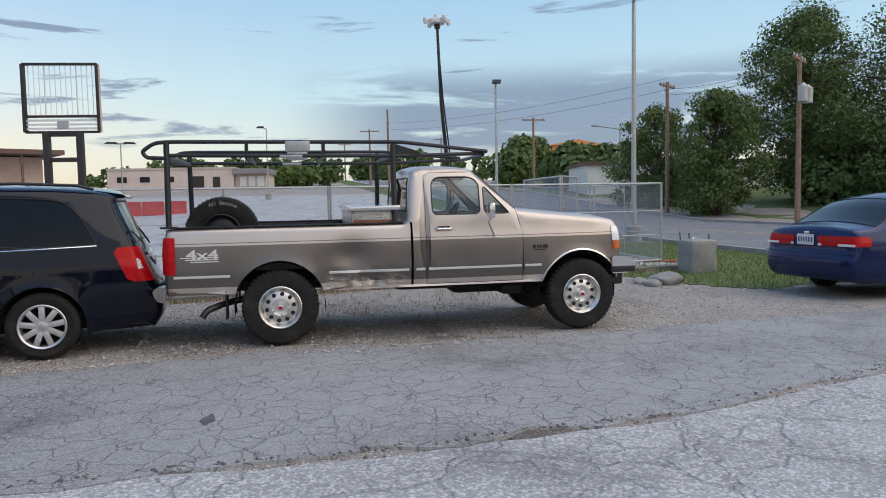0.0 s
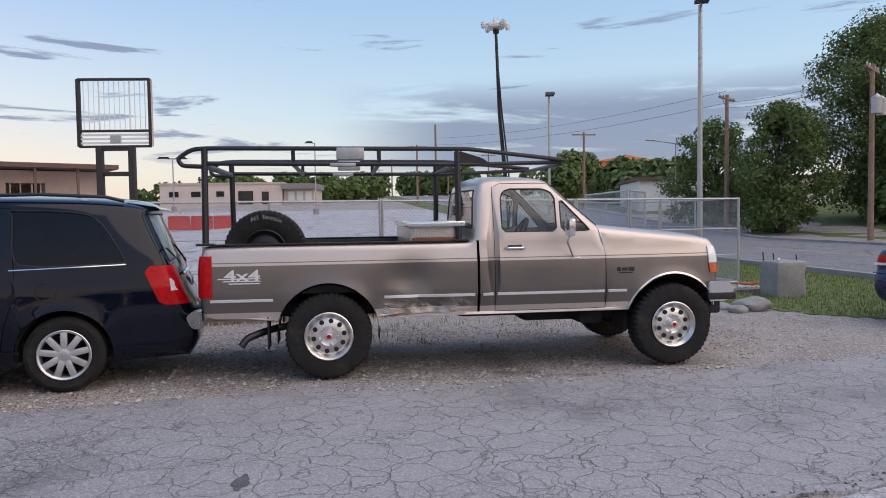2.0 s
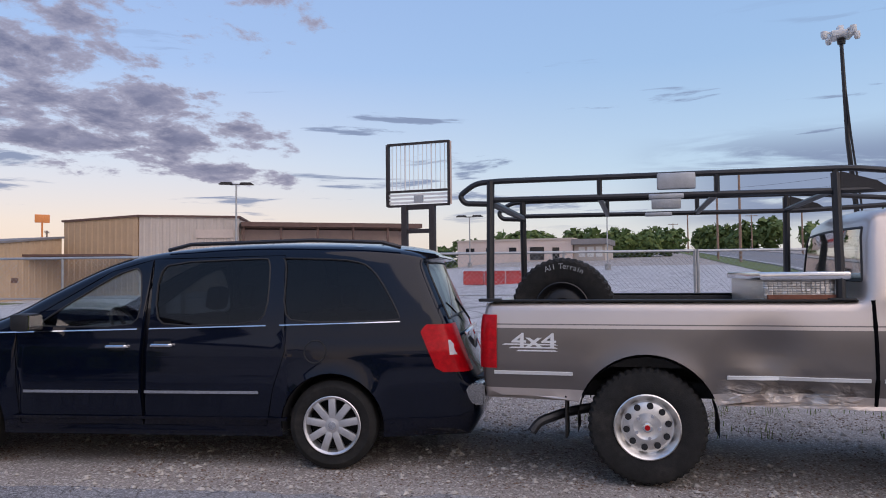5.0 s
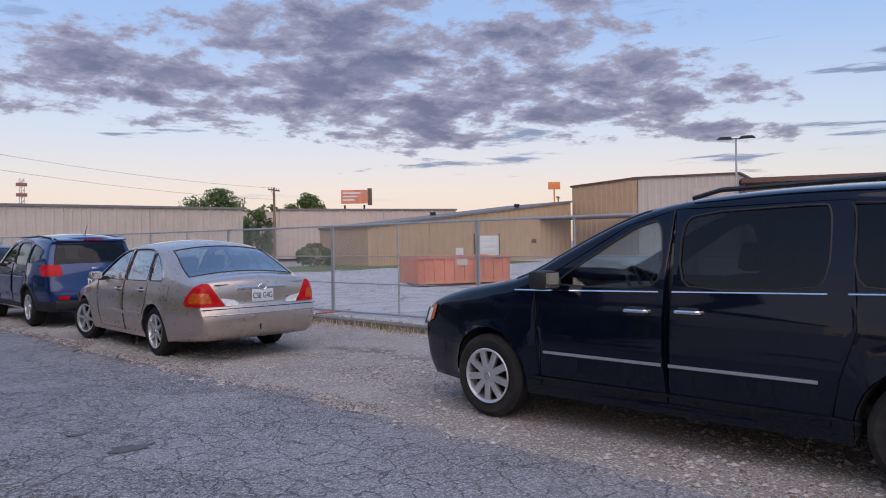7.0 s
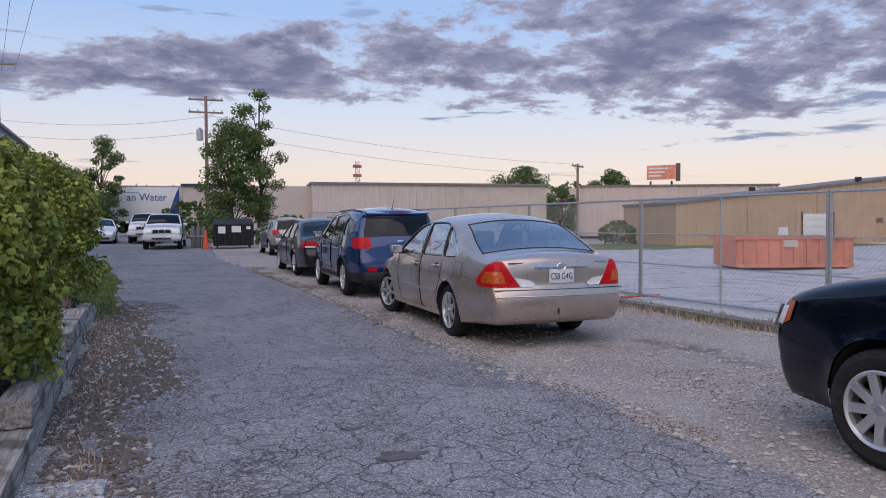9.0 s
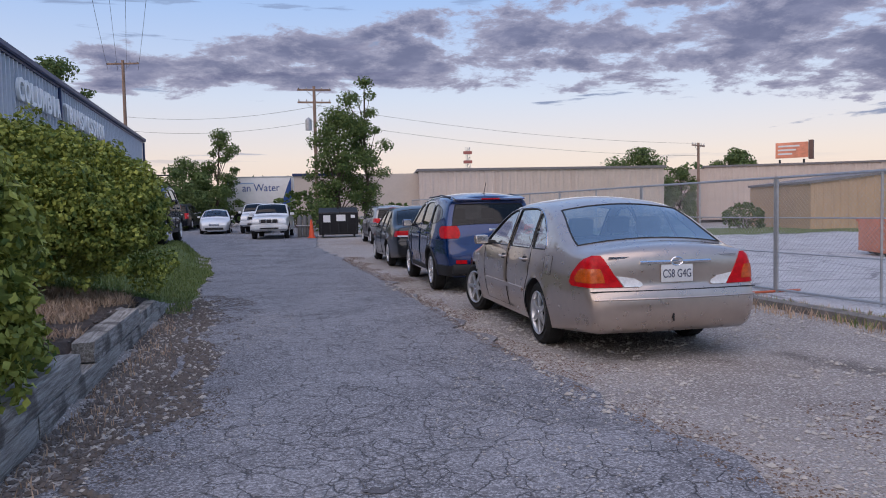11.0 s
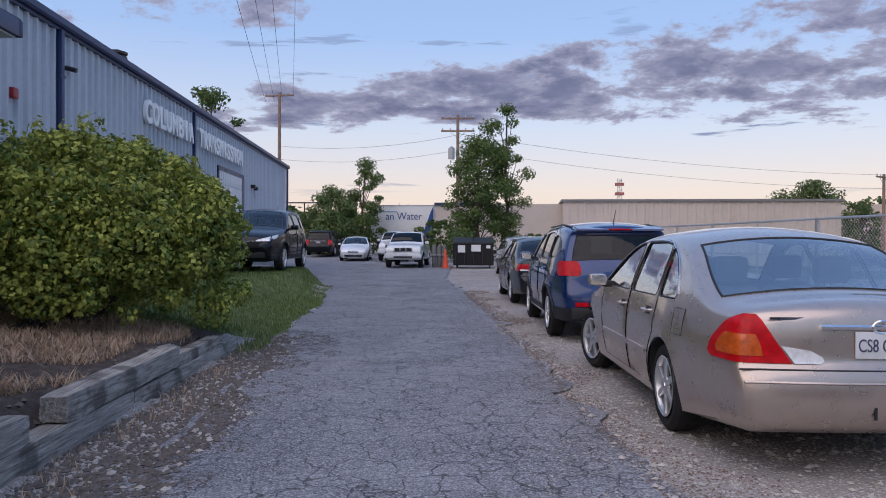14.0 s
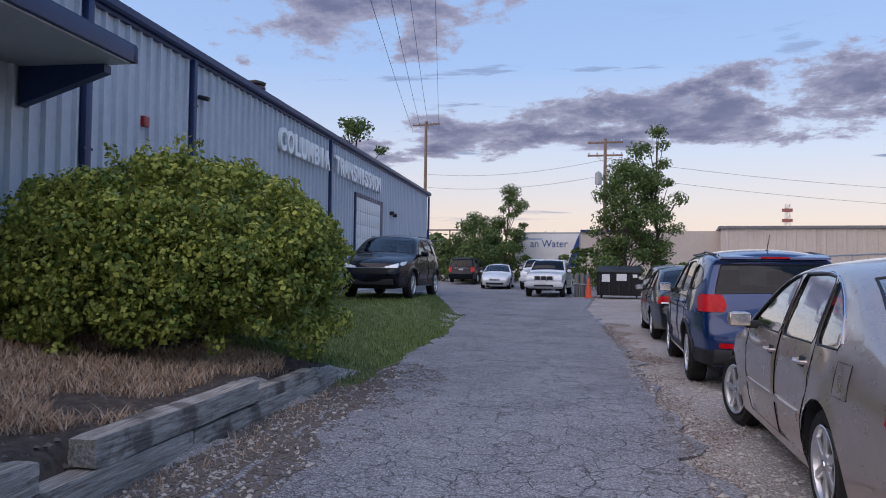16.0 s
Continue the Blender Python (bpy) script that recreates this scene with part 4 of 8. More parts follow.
def two_tone(name):
    """Silver-tan above and along the sill, dark pewter between, as a factory two-tone with worn clear coat."""
    m = bpy.data.materials.new(name)
    m.use_nodes = True
    k = Nodes(m.node_tree)
    co = k.n("TexCoord").outputs["Object"]
    sp = k.n("SeparateXYZ")
    k.link(co, sp.inputs[0])
    z = sp.outputs[2]
    b, out = k.n("BsdfPrincipled"), k.n("OutputMaterial")
    k.link(b.outputs[0], out.inputs[0])
    band = k.math("MULTIPLY", k.math("GREATER_THAN", z, 0.645), k.math("LESS_THAN", z, 1.075))
    fade = k.noise(co, 1.6, 5.0)
    light = k.mix(fade, (0.54, 0.47, 0.425), (0.63, 0.555, 0.505))
    dark = k.mix(fade, (0.14, 0.122, 0.112), (0.185, 0.163, 0.149))
    c = k.mix(band, light, dark)
    pin = k.math("MULTIPLY", k.math("GREATER_THAN", z, 1.098), k.math("LESS_THAN", z, 1.106))
    c = k.mix(k.math("MULTIPLY", pin, 0.8), c, (0.05, 0.045, 0.045))
    c = k.mix(k.math("MULTIPLY", k.smooth(k.noise(co, 0.8, 8.0, 0.7), 0.55, 0.75), 0.18), c, (0.17, 0.14, 0.11))
    zone = k.math("MULTIPLY", k.math("MULTIPLY", k.smooth(sp.outputs[0], 0.42, 0.55), k.math("SUBTRACT", 1.0, k.smooth(sp.outputs[0], 1.25, 1.42))), k.math("SUBTRACT", 1.0, k.smooth(z, 0.60, 0.72)))
    # pale highlights of the dent's creases, put into the paint colour
    crease_glint = k.math("MULTIPLY", zone, k.smooth(k.noise(co, 5.0, 6.0, 0.6, 0.8), 0.44, 0.54))
    c = k.mix(k.math("MULTIPLY", crease_glint, 0.75), c, (0.62, 0.58, 0.54))
    k.put(b.inputs["Base Color"], c)
    b.inputs["Metallic"].default_value = 0.6
    k.put(b.inputs["Roughness"], k.math("ADD", 0.30, k.math("MULTIPLY", k.noise(co, 12.0, 4.0), 0.14)))
    b.inputs["Coat Weight"].default_value = 0.5
    b.inputs["Coat Roughness"].default_value = 0.12
    zone = k.math("MULTIPLY", k.math("MULTIPLY", k.smooth(sp.outputs[0], 0.42, 0.55), k.math("SUBTRACT", 1.0, k.smooth(sp.outputs[0], 1.25, 1.42))), k.math("SUBTRACT", 1.0, k.smooth(z, 0.64, 0.78)))
    mp = k.n("Mapping")
    mp.inputs["Scale"].default_value = (5.0, 1.0, 11.0)
    k.link(co, mp.inputs[0])
    bp = k.n("Bump")
    bp.inputs["Strength"].default_value = 1.0
    bp.inputs["Distance"].default_value = 0.06
    k.link(k.math("MULTIPLY", k.noise(mp.outputs[0], 1.4, 3.0, 0.5, 0.6), zone), bp.inputs["Height"])
    k.link(bp.outputs[0], b.inputs["Normal"])
    MATS[name] = m
    return m


def crumple(x, z):
    """Dents in the bed side, deepest by the sill ahead of the rear wheel."""
    d = -0.095 * np.exp(-((x - 0.95) / 0.30) ** 2 - ((z - 0.62) / 0.10) ** 2) - 0.07 * np.exp(-((x - 0.78) / 0.20) ** 2 - ((z - 0.92) / 0.15) ** 2)
    m = np.exp(-((x - 0.95) / 0.42) ** 4 - ((z - 0.62) / 0.14) ** 4)
    d += m * 0.07 * np.array([noise.noise((a * 9, b * 14, 1.3)) for a, b in zip(x, z)])
    d += -0.012 * np.exp(-((x - 1.95) / 0.14) ** 2 - ((z - 0.83) / 0.05) ** 2)
    return d


def text_piece(name, body, size, depth, mat, m, parent=None, label="", bold=0.0, width=None):
    cu = bpy.data.curves.new(name, "FONT")
    cu.body, cu.size, cu.extrude, cu.align_x, cu.align_y, cu.offset = body, size, depth, "CENTER", "CENTER", bold
    tmp = bpy.data.objects.new(name, cu)
    scene.collection.objects.link(tmp)
    me = bpy.data.meshes.new_from_object(tmp.evaluated_get(bpy.context.evaluated_depsgraph_get()))
    bpy.data.objects.remove(tmp)
    me.materials.clear()
    me.materials.append(mat)
    if width:
        xs = [v.co.x for v in me.vertices]
        k = width / (max(xs) - min(xs))
        for v in me.vertices:
            v.co.x *= k
    return put(name, me, parent, label, m)


DULLCHROME = material("dull_chrome", (0.36, 0.35, 0.34), 0.26, 1.0, 0.18, 7, dirt=((0.10, 0.085, 0.07), 0.5))


def pickup():
    top = [(3.86, 0.60), (3.90, 0.75), (3.90, 0.95), (3.88, 1.18), (3.80, 1.26), (3.3, 1.31), (2.68, 1.38), (2.60, 1.40), (2.16, 1.83), (2.05, 1.865), (1.75, 1.88), (1.50, 1.87), (1.41, 1.80), (1.38, 1.35), (1.37, 1.275), (1.30, 1.262), (0.3, 1.262), (-1.05, 1.262), (-1.13, 1.25), (-1.16, 1.1), (-1.16, 0.75), (-1.14, 0.56)]
    c = Car("pickup_truck", pose(7.49, 0.9, 0.015, 0, 0, -90), "silver and pewter two-tone pickup with a dented bed, on gravel", "truck",
            top, 1.98, 1.30, 1.88, (0.0, 3.375, 0.405), two_tone("two_tone_paint"), arch=0.485, sill=0.565, tumble=0.15, edge_r=0.07, taper=(0.10, 0.02),
            front_glass=(2.2, 2.62), rear_glass=(1.37, 1.44, 1.42, 1.78), crown=0.035, open_x=(-1.10, 1.36, 1.30), creases=((1.18, -0.010, 0.06), (0.69, -0.010, 0.06)), dents=crumple, smooth_n=1, flare=0.03, arch_top=0.50)
    win = [[(1.66, 1.345), (1.66, 1.70), (1.72, 1.76), (2.10, 1.76), (2.20, 1.70), (2.20, 1.345)], [(2.245, 1.345), (2.245, 1.67), (2.53, 1.36), (2.52, 1.345)]]
    door = [(1.58, 0.59), (1.58, 1.78), (1.66, 1.815), (2.13, 1.815), (2.62, 1.36), (2.68, 1.1), (2.68, 0.59)]
    c.body(win, [door], [GLASS_C, GLASS_C, GLASS_M], crisp=True)
    o = c.ob
    c.fit_wheels(0.222, "truck", 0.26, 0.005, WHEELMETAL)
    c.cabin(1.5, 2.35, (1.75,), wheel=(2.15, 0.38, 1.30))
    # gap between cab and bed
    for sgn in (1, -1):
        part("cab_gap", c.line([(1.42, 0.58), (1.42, 1.27)], 0.017, sgn, -0.008), SEAM, o)
    c.strip("side_moulding", WHITE, -1.06, -0.5, 0.742, 0.772, 0.012, label="bright side moulding strip")
    c.strip("side_moulding", WHITE, 0.52, 1.38, 0.742, 0.772, 0.016)
    c.strip("side_moulding", WHITE, 1.46, 1.56, 0.742, 0.772, 0.012)
    c.strip("side_moulding", WHITE, 1.60, 2.66, 0.742, 0.772, 0.012)
    c.strip("side_moulding", WHITE, 2.70, 2.89, 0.742, 0.772, 0.012)
    for x in (0.0, 3.375):
        for sgn in (1, -1):
            arc = [(x + 0.5 * math.cos(t), 0.405 + 0.512 * math.sin(t)) for t in np.linspace(0.34, math.pi - 0.34, 24)]
            if x > 1:
                part("arch_moulding", c.line(arc, 0.016, sgn, 0.002), CHROME, o, "bright wheel arch trim")
    c.handle(1.78, 1.19)
    # lamps
    for sgn in (1, -1):
        c.lamp("tail_light", RED, [(0.79, -1.04, 0.80), (1.17, -1.04, 0.80)], sgn, 0.014)
        c.lamp("headlight", CLEAR, [(1.005, 3.78, 0.52), (1.17, 3.77, 0.52)], sgn, 0.012, True)
        c.lamp("marker_light", AMBER, [(0.905, 3.79, 0.56), (0.998, 3.78, 0.56)], sgn, 0.012, True)
    bm = box((3.88, -0.50, 0.92), (3.93, 0.50, 1.19), 0.015)
    for i in range(5):
        add_box(bm, (3.92, -0.5, 0.94 + i * 0.055), (3.945, 0.5, 0.955 + i * 0.055))
    part("grille", bm, BLACKP, o)
    for nm, x0, x1, za, zb, hw in (("front_bumper", 3.76, 4.03, 0.62, 0.82, 0.96), ("rear_bumper", -1.29, -1.15, 0.50, 0.66, 0.90)):
        poly = [(x0, za), (x1 - 0.09, za), (x1 - 0.05, za + 0.03), (x1, za + 0.11), (x1, zb - 0.07), (x1 - 0.04, zb - 0.02), (x1 - 0.10, zb), (x0, zb)] if x0 > 0 else [(x1, za), (x0 + 0.06, za), (x0 + 0.03, za + 0.03), (x0, za + 0.10), (x0, zb - 0.05), (x0 + 0.03, zb - 0.01), (x0 + 0.06, zb), (x1, zb)]
        bm = prism(poly, -hw, hw)
        bmesh.ops.bevel(bm, geom=list(bm.edges), offset=0.012, segments=2, affect="EDGES")
        part(nm, bm, CHROME if x0 > 0 else DULLCHROME, o, "chrome bumper, dulled and scratched")
    part("step_pad", box((-1.27, -0.62, 0.655), (-1.17, 0.62, 0.675), 0.006), BLACKP, o)
    part("bumper_strip", box((3.74, -0.972, 0.635), (4.038, 0.972, 0.705), 0.012), BLACKP, o, "black strip along the lower half of the chrome bumper")
    part("valance", box((3.72, -0.85, 0.48), (3.94, 0.85, 0.62), 0.03), BLACKP, o)
    # open bed: floor, inner walls, front board
    dk = material("bed_liner", (0.035, 0.033, 0.032), 0.85, 0, 0.3, 8)
    part("bed_floor", box((-1.10, -0.88, 0.80), (1.36, 0.88, 0.84)), dk, o)
    for sgn in (1, -1):
        part("bed_wall", box((-1.10, sgn * 0.86 - 0.03, 0.80), (1.36, sgn * 0.86 + 0.03, 1.255), 0.01), dk, o)
        part("bed_rail", box((-1.08, sgn * 0.885 - 0.045, 1.262), (1.34, sgn * 0.885 + 0.045, 1.275), 0.005), BLACKP, o)
    part("bed_front_board", box((1.30, -0.9, 0.8), (1.36, 0.9, 1.265), 0.01), dk, o)
    part("tailgate", box((-1.15, -0.80, 0.74), (-1.08, 0.80, 1.255), 0.015), c.mat, o)
    # mirror on a bright tube bracket
    for sgn in (1, -1):
        w = float(c.half([(2.34, 1.35)])[0])
        m = part("mirror", box((2.23, min(sgn * (w + 0.14), sgn * (w + 0.30)), 1.30), (2.30, max(sgn * (w + 0.14), sgn * (w + 0.30)), 1.47), 0.03), CHROME, o, "chrome door mirror on a tube bracket")
        part("mirror_bracket", tube(arc_path([(2.38, sgn * (w - 0.01), 1.32), (2.28, sgn * (w + 0.2), 1.32), (2.24, sgn * (w + 0.2), 1.26), (2.36, sgn * (w + 0.03), 1.08)], 0.05), 0.010, 6), CHROME, m)
        part("mirror_foot", box((2.33, min(sgn * (w + 0.01), sgn * (w + 0.05)), 1.065), (2.42, max(sgn * (w + 0.01), sgn * (w + 0.05)), 1.095), 0.008), CHROME, m)
        part("mud_flap", box((-0.56, sgn * 0.85 - 0.10, 0.30), (-0.545, sgn * 0.85 + 0.10, 0.62), 0.004, pose(0, 0, 0)), RUBBER, o)
    part("exhaust_pipe", tube(arc_path([(-0.2, -0.62, 0.5), (-0.55, -0.78, 0.46), (-0.75, -0.9, 0.40), (-0.80, -0.93, 0.33)], 0.1), 0.035, 8), BLACKM, o)
    part("fuel_tank", box((1.3, -0.40, 0.46), (2.05, 0.3, 0.60), 0.06), DARKIN, o)
    part("axle", tube([(0, -0.8, 0.40), (0, 0.8, 0.40)], 0.05), DARKIN, o)
    part("axle", tube([(3.375, -0.8, 0.40), (3.375, 0.8, 0.40)], 0.05), DARKIN, o)
    part("transmission_case", box((2.0, -0.3, 0.38), (2.9, 0.3, 0.6), 0.07), DARKIN, o)
    part("cross_member", box((2.5, -0.7, 0.40), (2.75, 0.7, 0.52), 0.04), DARKIN, o)
    # lettering on the bed and bars for the fender badge
    for sgn in (1, -1):
        w = float(c.half([(-0.75, 1.0)])[0])
        text_piece("decal", "4x4", 0.14, 0.001, WHITE, pose(-0.77, sgn * (w + 0.006), 0.985, 90, 0, 0 if sgn < 0 else 180) @ Matrix.Shear("XZ", 4, (0.0, 0.0)), o, "pale 4x4 lettering with streaked edges", 0.002, 0.32)
        for i in range(3):
            c.piece("decal_streak", WHITE, c.patch([(-1.0 + 0.05 * i, 0.955 - 0.022 * i), (-0.60, 0.955 - 0.022 * i), (-0.62, 0.965 - 0.022 * i), (-0.98 + 0.05 * i, 0.965 - 0.022 * i)], sgn, 0.005))
        for x0, x1, z0, z1 in ((2.79, 2.83, 0.945, 0.985), (2.84, 2.90, 0.95, 0.98), (2.91, 2.97, 0.945, 0.985), (2.81, 2.95, 0.925, 0.937)):
            c.piece("badge", BLACKP, c.patch([(x0, z0), (x1, z0), (x1, z1), (x0, z1)], sgn, 0.005))
    # ladder rack of black tube
    rack = thing("ladder_rack", pose(7.49, 0.9, 0.015, 0, 0, -90), "black steel ladder rack over the pickup bed and cab", "rack")
    for sgn in (1, -1):
        y = sgn * 0.82
        part("upper_rail", tube(arc_path([(-1.10, y, 1.99), (-1.30, y, 2.0), (-1.34, y, 2.06), (-1.22, y, 2.15), (-1.05, y, 2.16), (1.35, y, 2.15), (2.35, sgn * 0.70, 2.05)], 0.07), 0.021, 8), BLACKM, rack)
        part("lower_rail", tube([(-1.10, y, 2.02), (1.38, y, 2.0), (2.32, sgn * 0.68, 2.03)], 0.021, 8), BLACKM, rack)
        for x in (-1.10, 1.25):
            part("post", tube([(x, y + sgn * 0.06, 1.26), (x, y, 2.16 if x < 0 else 2.12)], 0.030, 8), BLACKM, rack)
            part("foot_plate", box((x - 0.08, y + sgn * 0.06 - 0.05, 1.262), (x + 0.08, y + sgn * 0.06 + 0.05, 1.285), 0.005), BLACKM, rack)
        for x in (-0.3, 0.5, 1.25):
            part("upright", tube([(x, y, 2.0), (x, y, 2.155)], 0.020, 6), BLACKM, rack)
        part("gusset", prism([(1.22, 1.99), (1.6, 1.99), (1.5, 2.06), (1.28, 2.13)], y - 0.006, y + 0.006), BLACKM, rack)
        part("clamp_plate", box((0.10, y - 0.03, 2.05), (0.36, y + 0.03, 2.165), 0.012), GALV, rack, "bare scuffed metal bracket")
        part("clamp_plate", box((0.04, y - 0.028, 1.985), (0.28, y + 0.028, 2.02), 0.01), GALV, rack)
    for x in (-1.10, -0.3, 0.5, 1.25, 2.30):
        w = 0.82 if x < 2 else 0.69
        part("cross_bar", tube([(x, -w, 2.01), (x, w, 2.01)], 0.022, 8), BLACKM, rack)
    part("cross_bar", tube([(-1.10, -0.82, 2.0), (-1.10, 0.82, 2.0)], 0.03, 8), BLACKM, rack)
    # spare wheel standing in the bed
    tyre, barrel, rim, cap = wheel_meshes(0.405, 0.21, 0.25, "truck", BLACKM)
    sp = thing("spare_wheel", pose(7.49 - 0.42, 0.9 + 0.62, 1.20, 0, 4, -90) @ pose(0, 0, 0, 0, 0, 180), "black all-terrain spare wheel standing in the pickup bed", "wheel")
    put("tyre", tyre, sp)
    put("rim", rim, sp)
    put("barrel", barrel, sp)
    words = "All-Terrain"
    for i, ch in enumerate(words):
        a = radians(-24 + 48 * i / (len(words) - 1))
        c0, s0 = math.cos(a), math.sin(a)
        if ch != "-":
            text_piece("sidewall_letter", ch, 0.062, 0.0015, GALV, Matrix(((-c0, -s0, 0, -0.335 * s0), (0, 0, 1, 0.006), (-s0, c0, 0, 0.335 * c0), (0, 0, 0, 1))), sp)
    # aluminium tool box across the bed
    tb = thing("tool_box", pose(7.49, 0.9, 0.0, 0, 0, -90), "diamond-plate aluminium tool box across the pickup bed", "tool box")
    part("box_body", box((0.78, -0.84, 1.10), (1.28, 0.84, 1.42), 0.01), diamond_plate(), tb)
    part("lid", box((0.75, -0.90, 1.42), (1.31, 0.90, 1.475), 0.018), CHROME, tb)
    part("base_board", box((0.80, -0.87, 1.277), (1.27, 0.87, 1.32), 0.005), material("red_brown_wood", (0.22, 0.085, 0.05), 0.8, 0, 0.25, 5), tb)
    return c


def diamond_plate():
    m = bpy.data.materials.new("diamond_plate")
    m.use_nodes = True
    k = Nodes(m.node_tree)
    co = k.n("TexCoord").outputs["Object"]
    b, out = k.n("BsdfPrincipled"), k.n("OutputMaterial")
    k.link(b.outputs[0], out.inputs[0])
    ck = k.n("TexVoronoi", feature="DISTANCE_TO_EDGE")
    mp = k.n("Mapping")
    mp.inputs["Scale"].default_value = (34, 34, 60)
    k.link(co, mp.inputs[0])
    k.link(mp.outputs[0], ck.inputs["Vector"])
    ck.inputs["Scale"].default_value = 1.0
    ck.inputs["Randomness"].default_value = 0.15
    b.inputs["Metallic"].default_value = 1.0
    b.inputs["Base Color"].default_value = (0.55, 0.53, 0.50, 1)
    b.inputs["Roughness"].default_value = 0.35
    bp = k.n("Bump")
    bp.inputs["Distance"].default_value = 0.02
    k.link(ck.outputs["Distance"], bp.inputs["Height"])
    k.link(bp.outputs[0], b.inputs["Normal"])
    return m


pickup()

# ---------------- other vehicles ----------------
PLATE = material("plate_white", (0.62, 0.64, 0.66), 0.5, 0, 0.06, 20)
PLATE_TXT = material("plate_dark_blue", (0.06, 0.07, 0.12), 0.5)


def number_plate(c, z, words=None, front=False, w=0.305, h=0.155, mat=None):
    x = c.end_x(0, z, front) + (0.012 if front else -0.012)
    ob = part("number_plate", box((x - 0.004, -w / 2, z - h / 2), (x + 0.004, w / 2, z + h / 2), 0.003), mat or PLATE, c.ob, "white number plate")
    s = 1 if front else -1
    if words:
        text_piece("plate_lettering", words, 0.105, 0.0015, PLATE_TXT, pose(x + s * 0.006, 0, z - 0.005, 90, 0, 90 * s), ob, "", 0.0, 0.27)
    else:
        for i in range(6):
            y = -0.115 + 0.046 * i
            part("plate_bar", box((min(x + s * 0.004, x + s * 0.006), y - 0.013, z - 0.035), (max(x + s * 0.004, x + s * 0.006), y + 0.013, z + 0.035)), PLATE_TXT, ob)
    return ob


def minivan(name, m, label, col, full=True):
    top = [(3.92, 0.22), (4.0, 0.36), (4.03, 0.60), (4.0, 0.80), (3.86, 0.93), (3.50, 1.02), (3.05, 1.09), (2.74, 1.155), (2.30, 1.40), (1.85, 1.61), (1.45, 1.695), (0.7, 1.735), (-0.20, 1.715), (-0.56, 1.675), (-0.72, 1.63), (-0.69, 1.575), (-0.78, 1.36), (-0.90, 1.10), (-0.97, 0.90), (-1.06, 0.70), (-1.12, 0.62), (-1.13, 0.40), (-1.04, 0.24)]
    c = Car(name, m, label, "minivan", top, 1.99, 1.07, 1.72, (0.0, 3.078, 0.34), col, arch=0.40, sill=0.25, tumble=0.17, edge_r=0.085, taper=(0.24, 0.15),
            front_glass=(1.75, 2.85), rear_glass=(-0.93, -0.6, 1.11, 1.565), crown=0.05, creases=((0.90, 0.008, 0.04), (0.50, -0.008, 0.05)), flare=0.022)
    win = [[(2.46, 1.09), (2.30, 1.20), (1.86, 1.48), (1.72, 1.54), (1.60, 1.565), (1.56, 1.09)], [(1.44, 1.09), (1.46, 1.595), (0.60, 1.625), (0.53, 1.61), (0.53, 1.11)], [(0.40, 1.115), (0.40, 1.61), (0.46, 1.625), (-0.12, 1.605), (-0.30, 1.54), (-0.52, 1.16), (-0.50, 1.13)]]
    doors = [[(2.55, 0.33), (2.60, 1.05), (2.42, 1.20), (1.86, 1.53), (1.52, 1.625), (1.52, 0.33)], [(1.514, 0.33), (1.514, 1.63), (0.42, 1.645), (0.37, 0.90), (0.46, 0.62), (0.52, 0.33)]]
    c.body(win, doors, [glass_pane("light_tint_glass", (0.66, 0.74, 0.72), 1.7), GLASS_T, GLASS_T], GLASS_C)
    c.fit_wheels(0.222, "nine", 0.225, 0.012)
    c.cabin(-0.6, 2.25, (1.35, 0.35, -0.5), wheel=(2.0, 0.38, 1.05), mat=DARKIN)
    c.mirror(2.42, 1.10, mat=BLACKP)
    c.handle(1.73, 0.94)
    c.handle(1.36, 0.95)
    c.strip("belt_moulding", CHROME, 2.80, 1.58, 1.040, 1.057, 0.010, 1.066)
    c.strip("belt_moulding", CHROME, 1.48, 0.53, 1.069, 1.085, 0.010, 1.090)
    c.strip("belt_moulding", CHROME, 0.42, -0.52, 1.093, 1.109, 0.010, 1.116)
    c.strip("side_moulding", CHROME, 2.50, 1.54, 0.575, 0.605, 0.016, label="bright strip low on the doors")
    c.strip("side_moulding", CHROME, 1.49, 0.57, 0.575, 0.605, 0.016)
    c.strip("sill_crease", c.mat, 2.6, 0.35, 0.37, 0.40, 0.016)
    for sgn in (1, -1):
        c.lamp("tail_light", RED, [(0.74, -0.85, 0.70), (0.77, -0.79, 0.69), (1.05, -0.67, 0.66), (1.10, -0.72, 0.66)], sgn, 0.012)
        c.piece("reversing_light", CLEAR, c.patch([(-0.955, 0.87), (-0.90, 0.87), (-0.885, 0.98), (-0.925, 0.98)], sgn, 0.018))
        c.piece("headlight", CLEAR, c.patch([(4.0, 0.70), (3.90, 0.71), (3.84, 0.84), (3.92, 0.86)], sgn, 0.008), c.end_patch([(sgn * 0.42, 0.66), (sgn * 0.74, 0.68), (sgn * 0.74, 0.84), (sgn * 0.42, 0.78)], True, 0.012))
        c.piece("turn_signal", AMBER, c.patch([(3.89, 0.72), (3.82, 0.75), (3.77, 0.88), (3.84, 0.885)], sgn, 0.010))
        part("roof_rail", c.line([(1.42, 1.70), (1.22, 1.745), (0.2, 1.765), (-0.35, 1.74), (-0.5, 1.70)], 0.017, sgn, 0.0), BLACKM, c.ob)
        ring = [(0.13 + 0.085 * math.cos(t), 0.90 + 0.085 * math.sin(t)) for t in np.linspace(0, 2 * math.pi, 20)]
        if sgn > 0:
            part("fuel_flap", c.line(ring, 0.005, sgn, 0.002), BLACKP, c.ob)
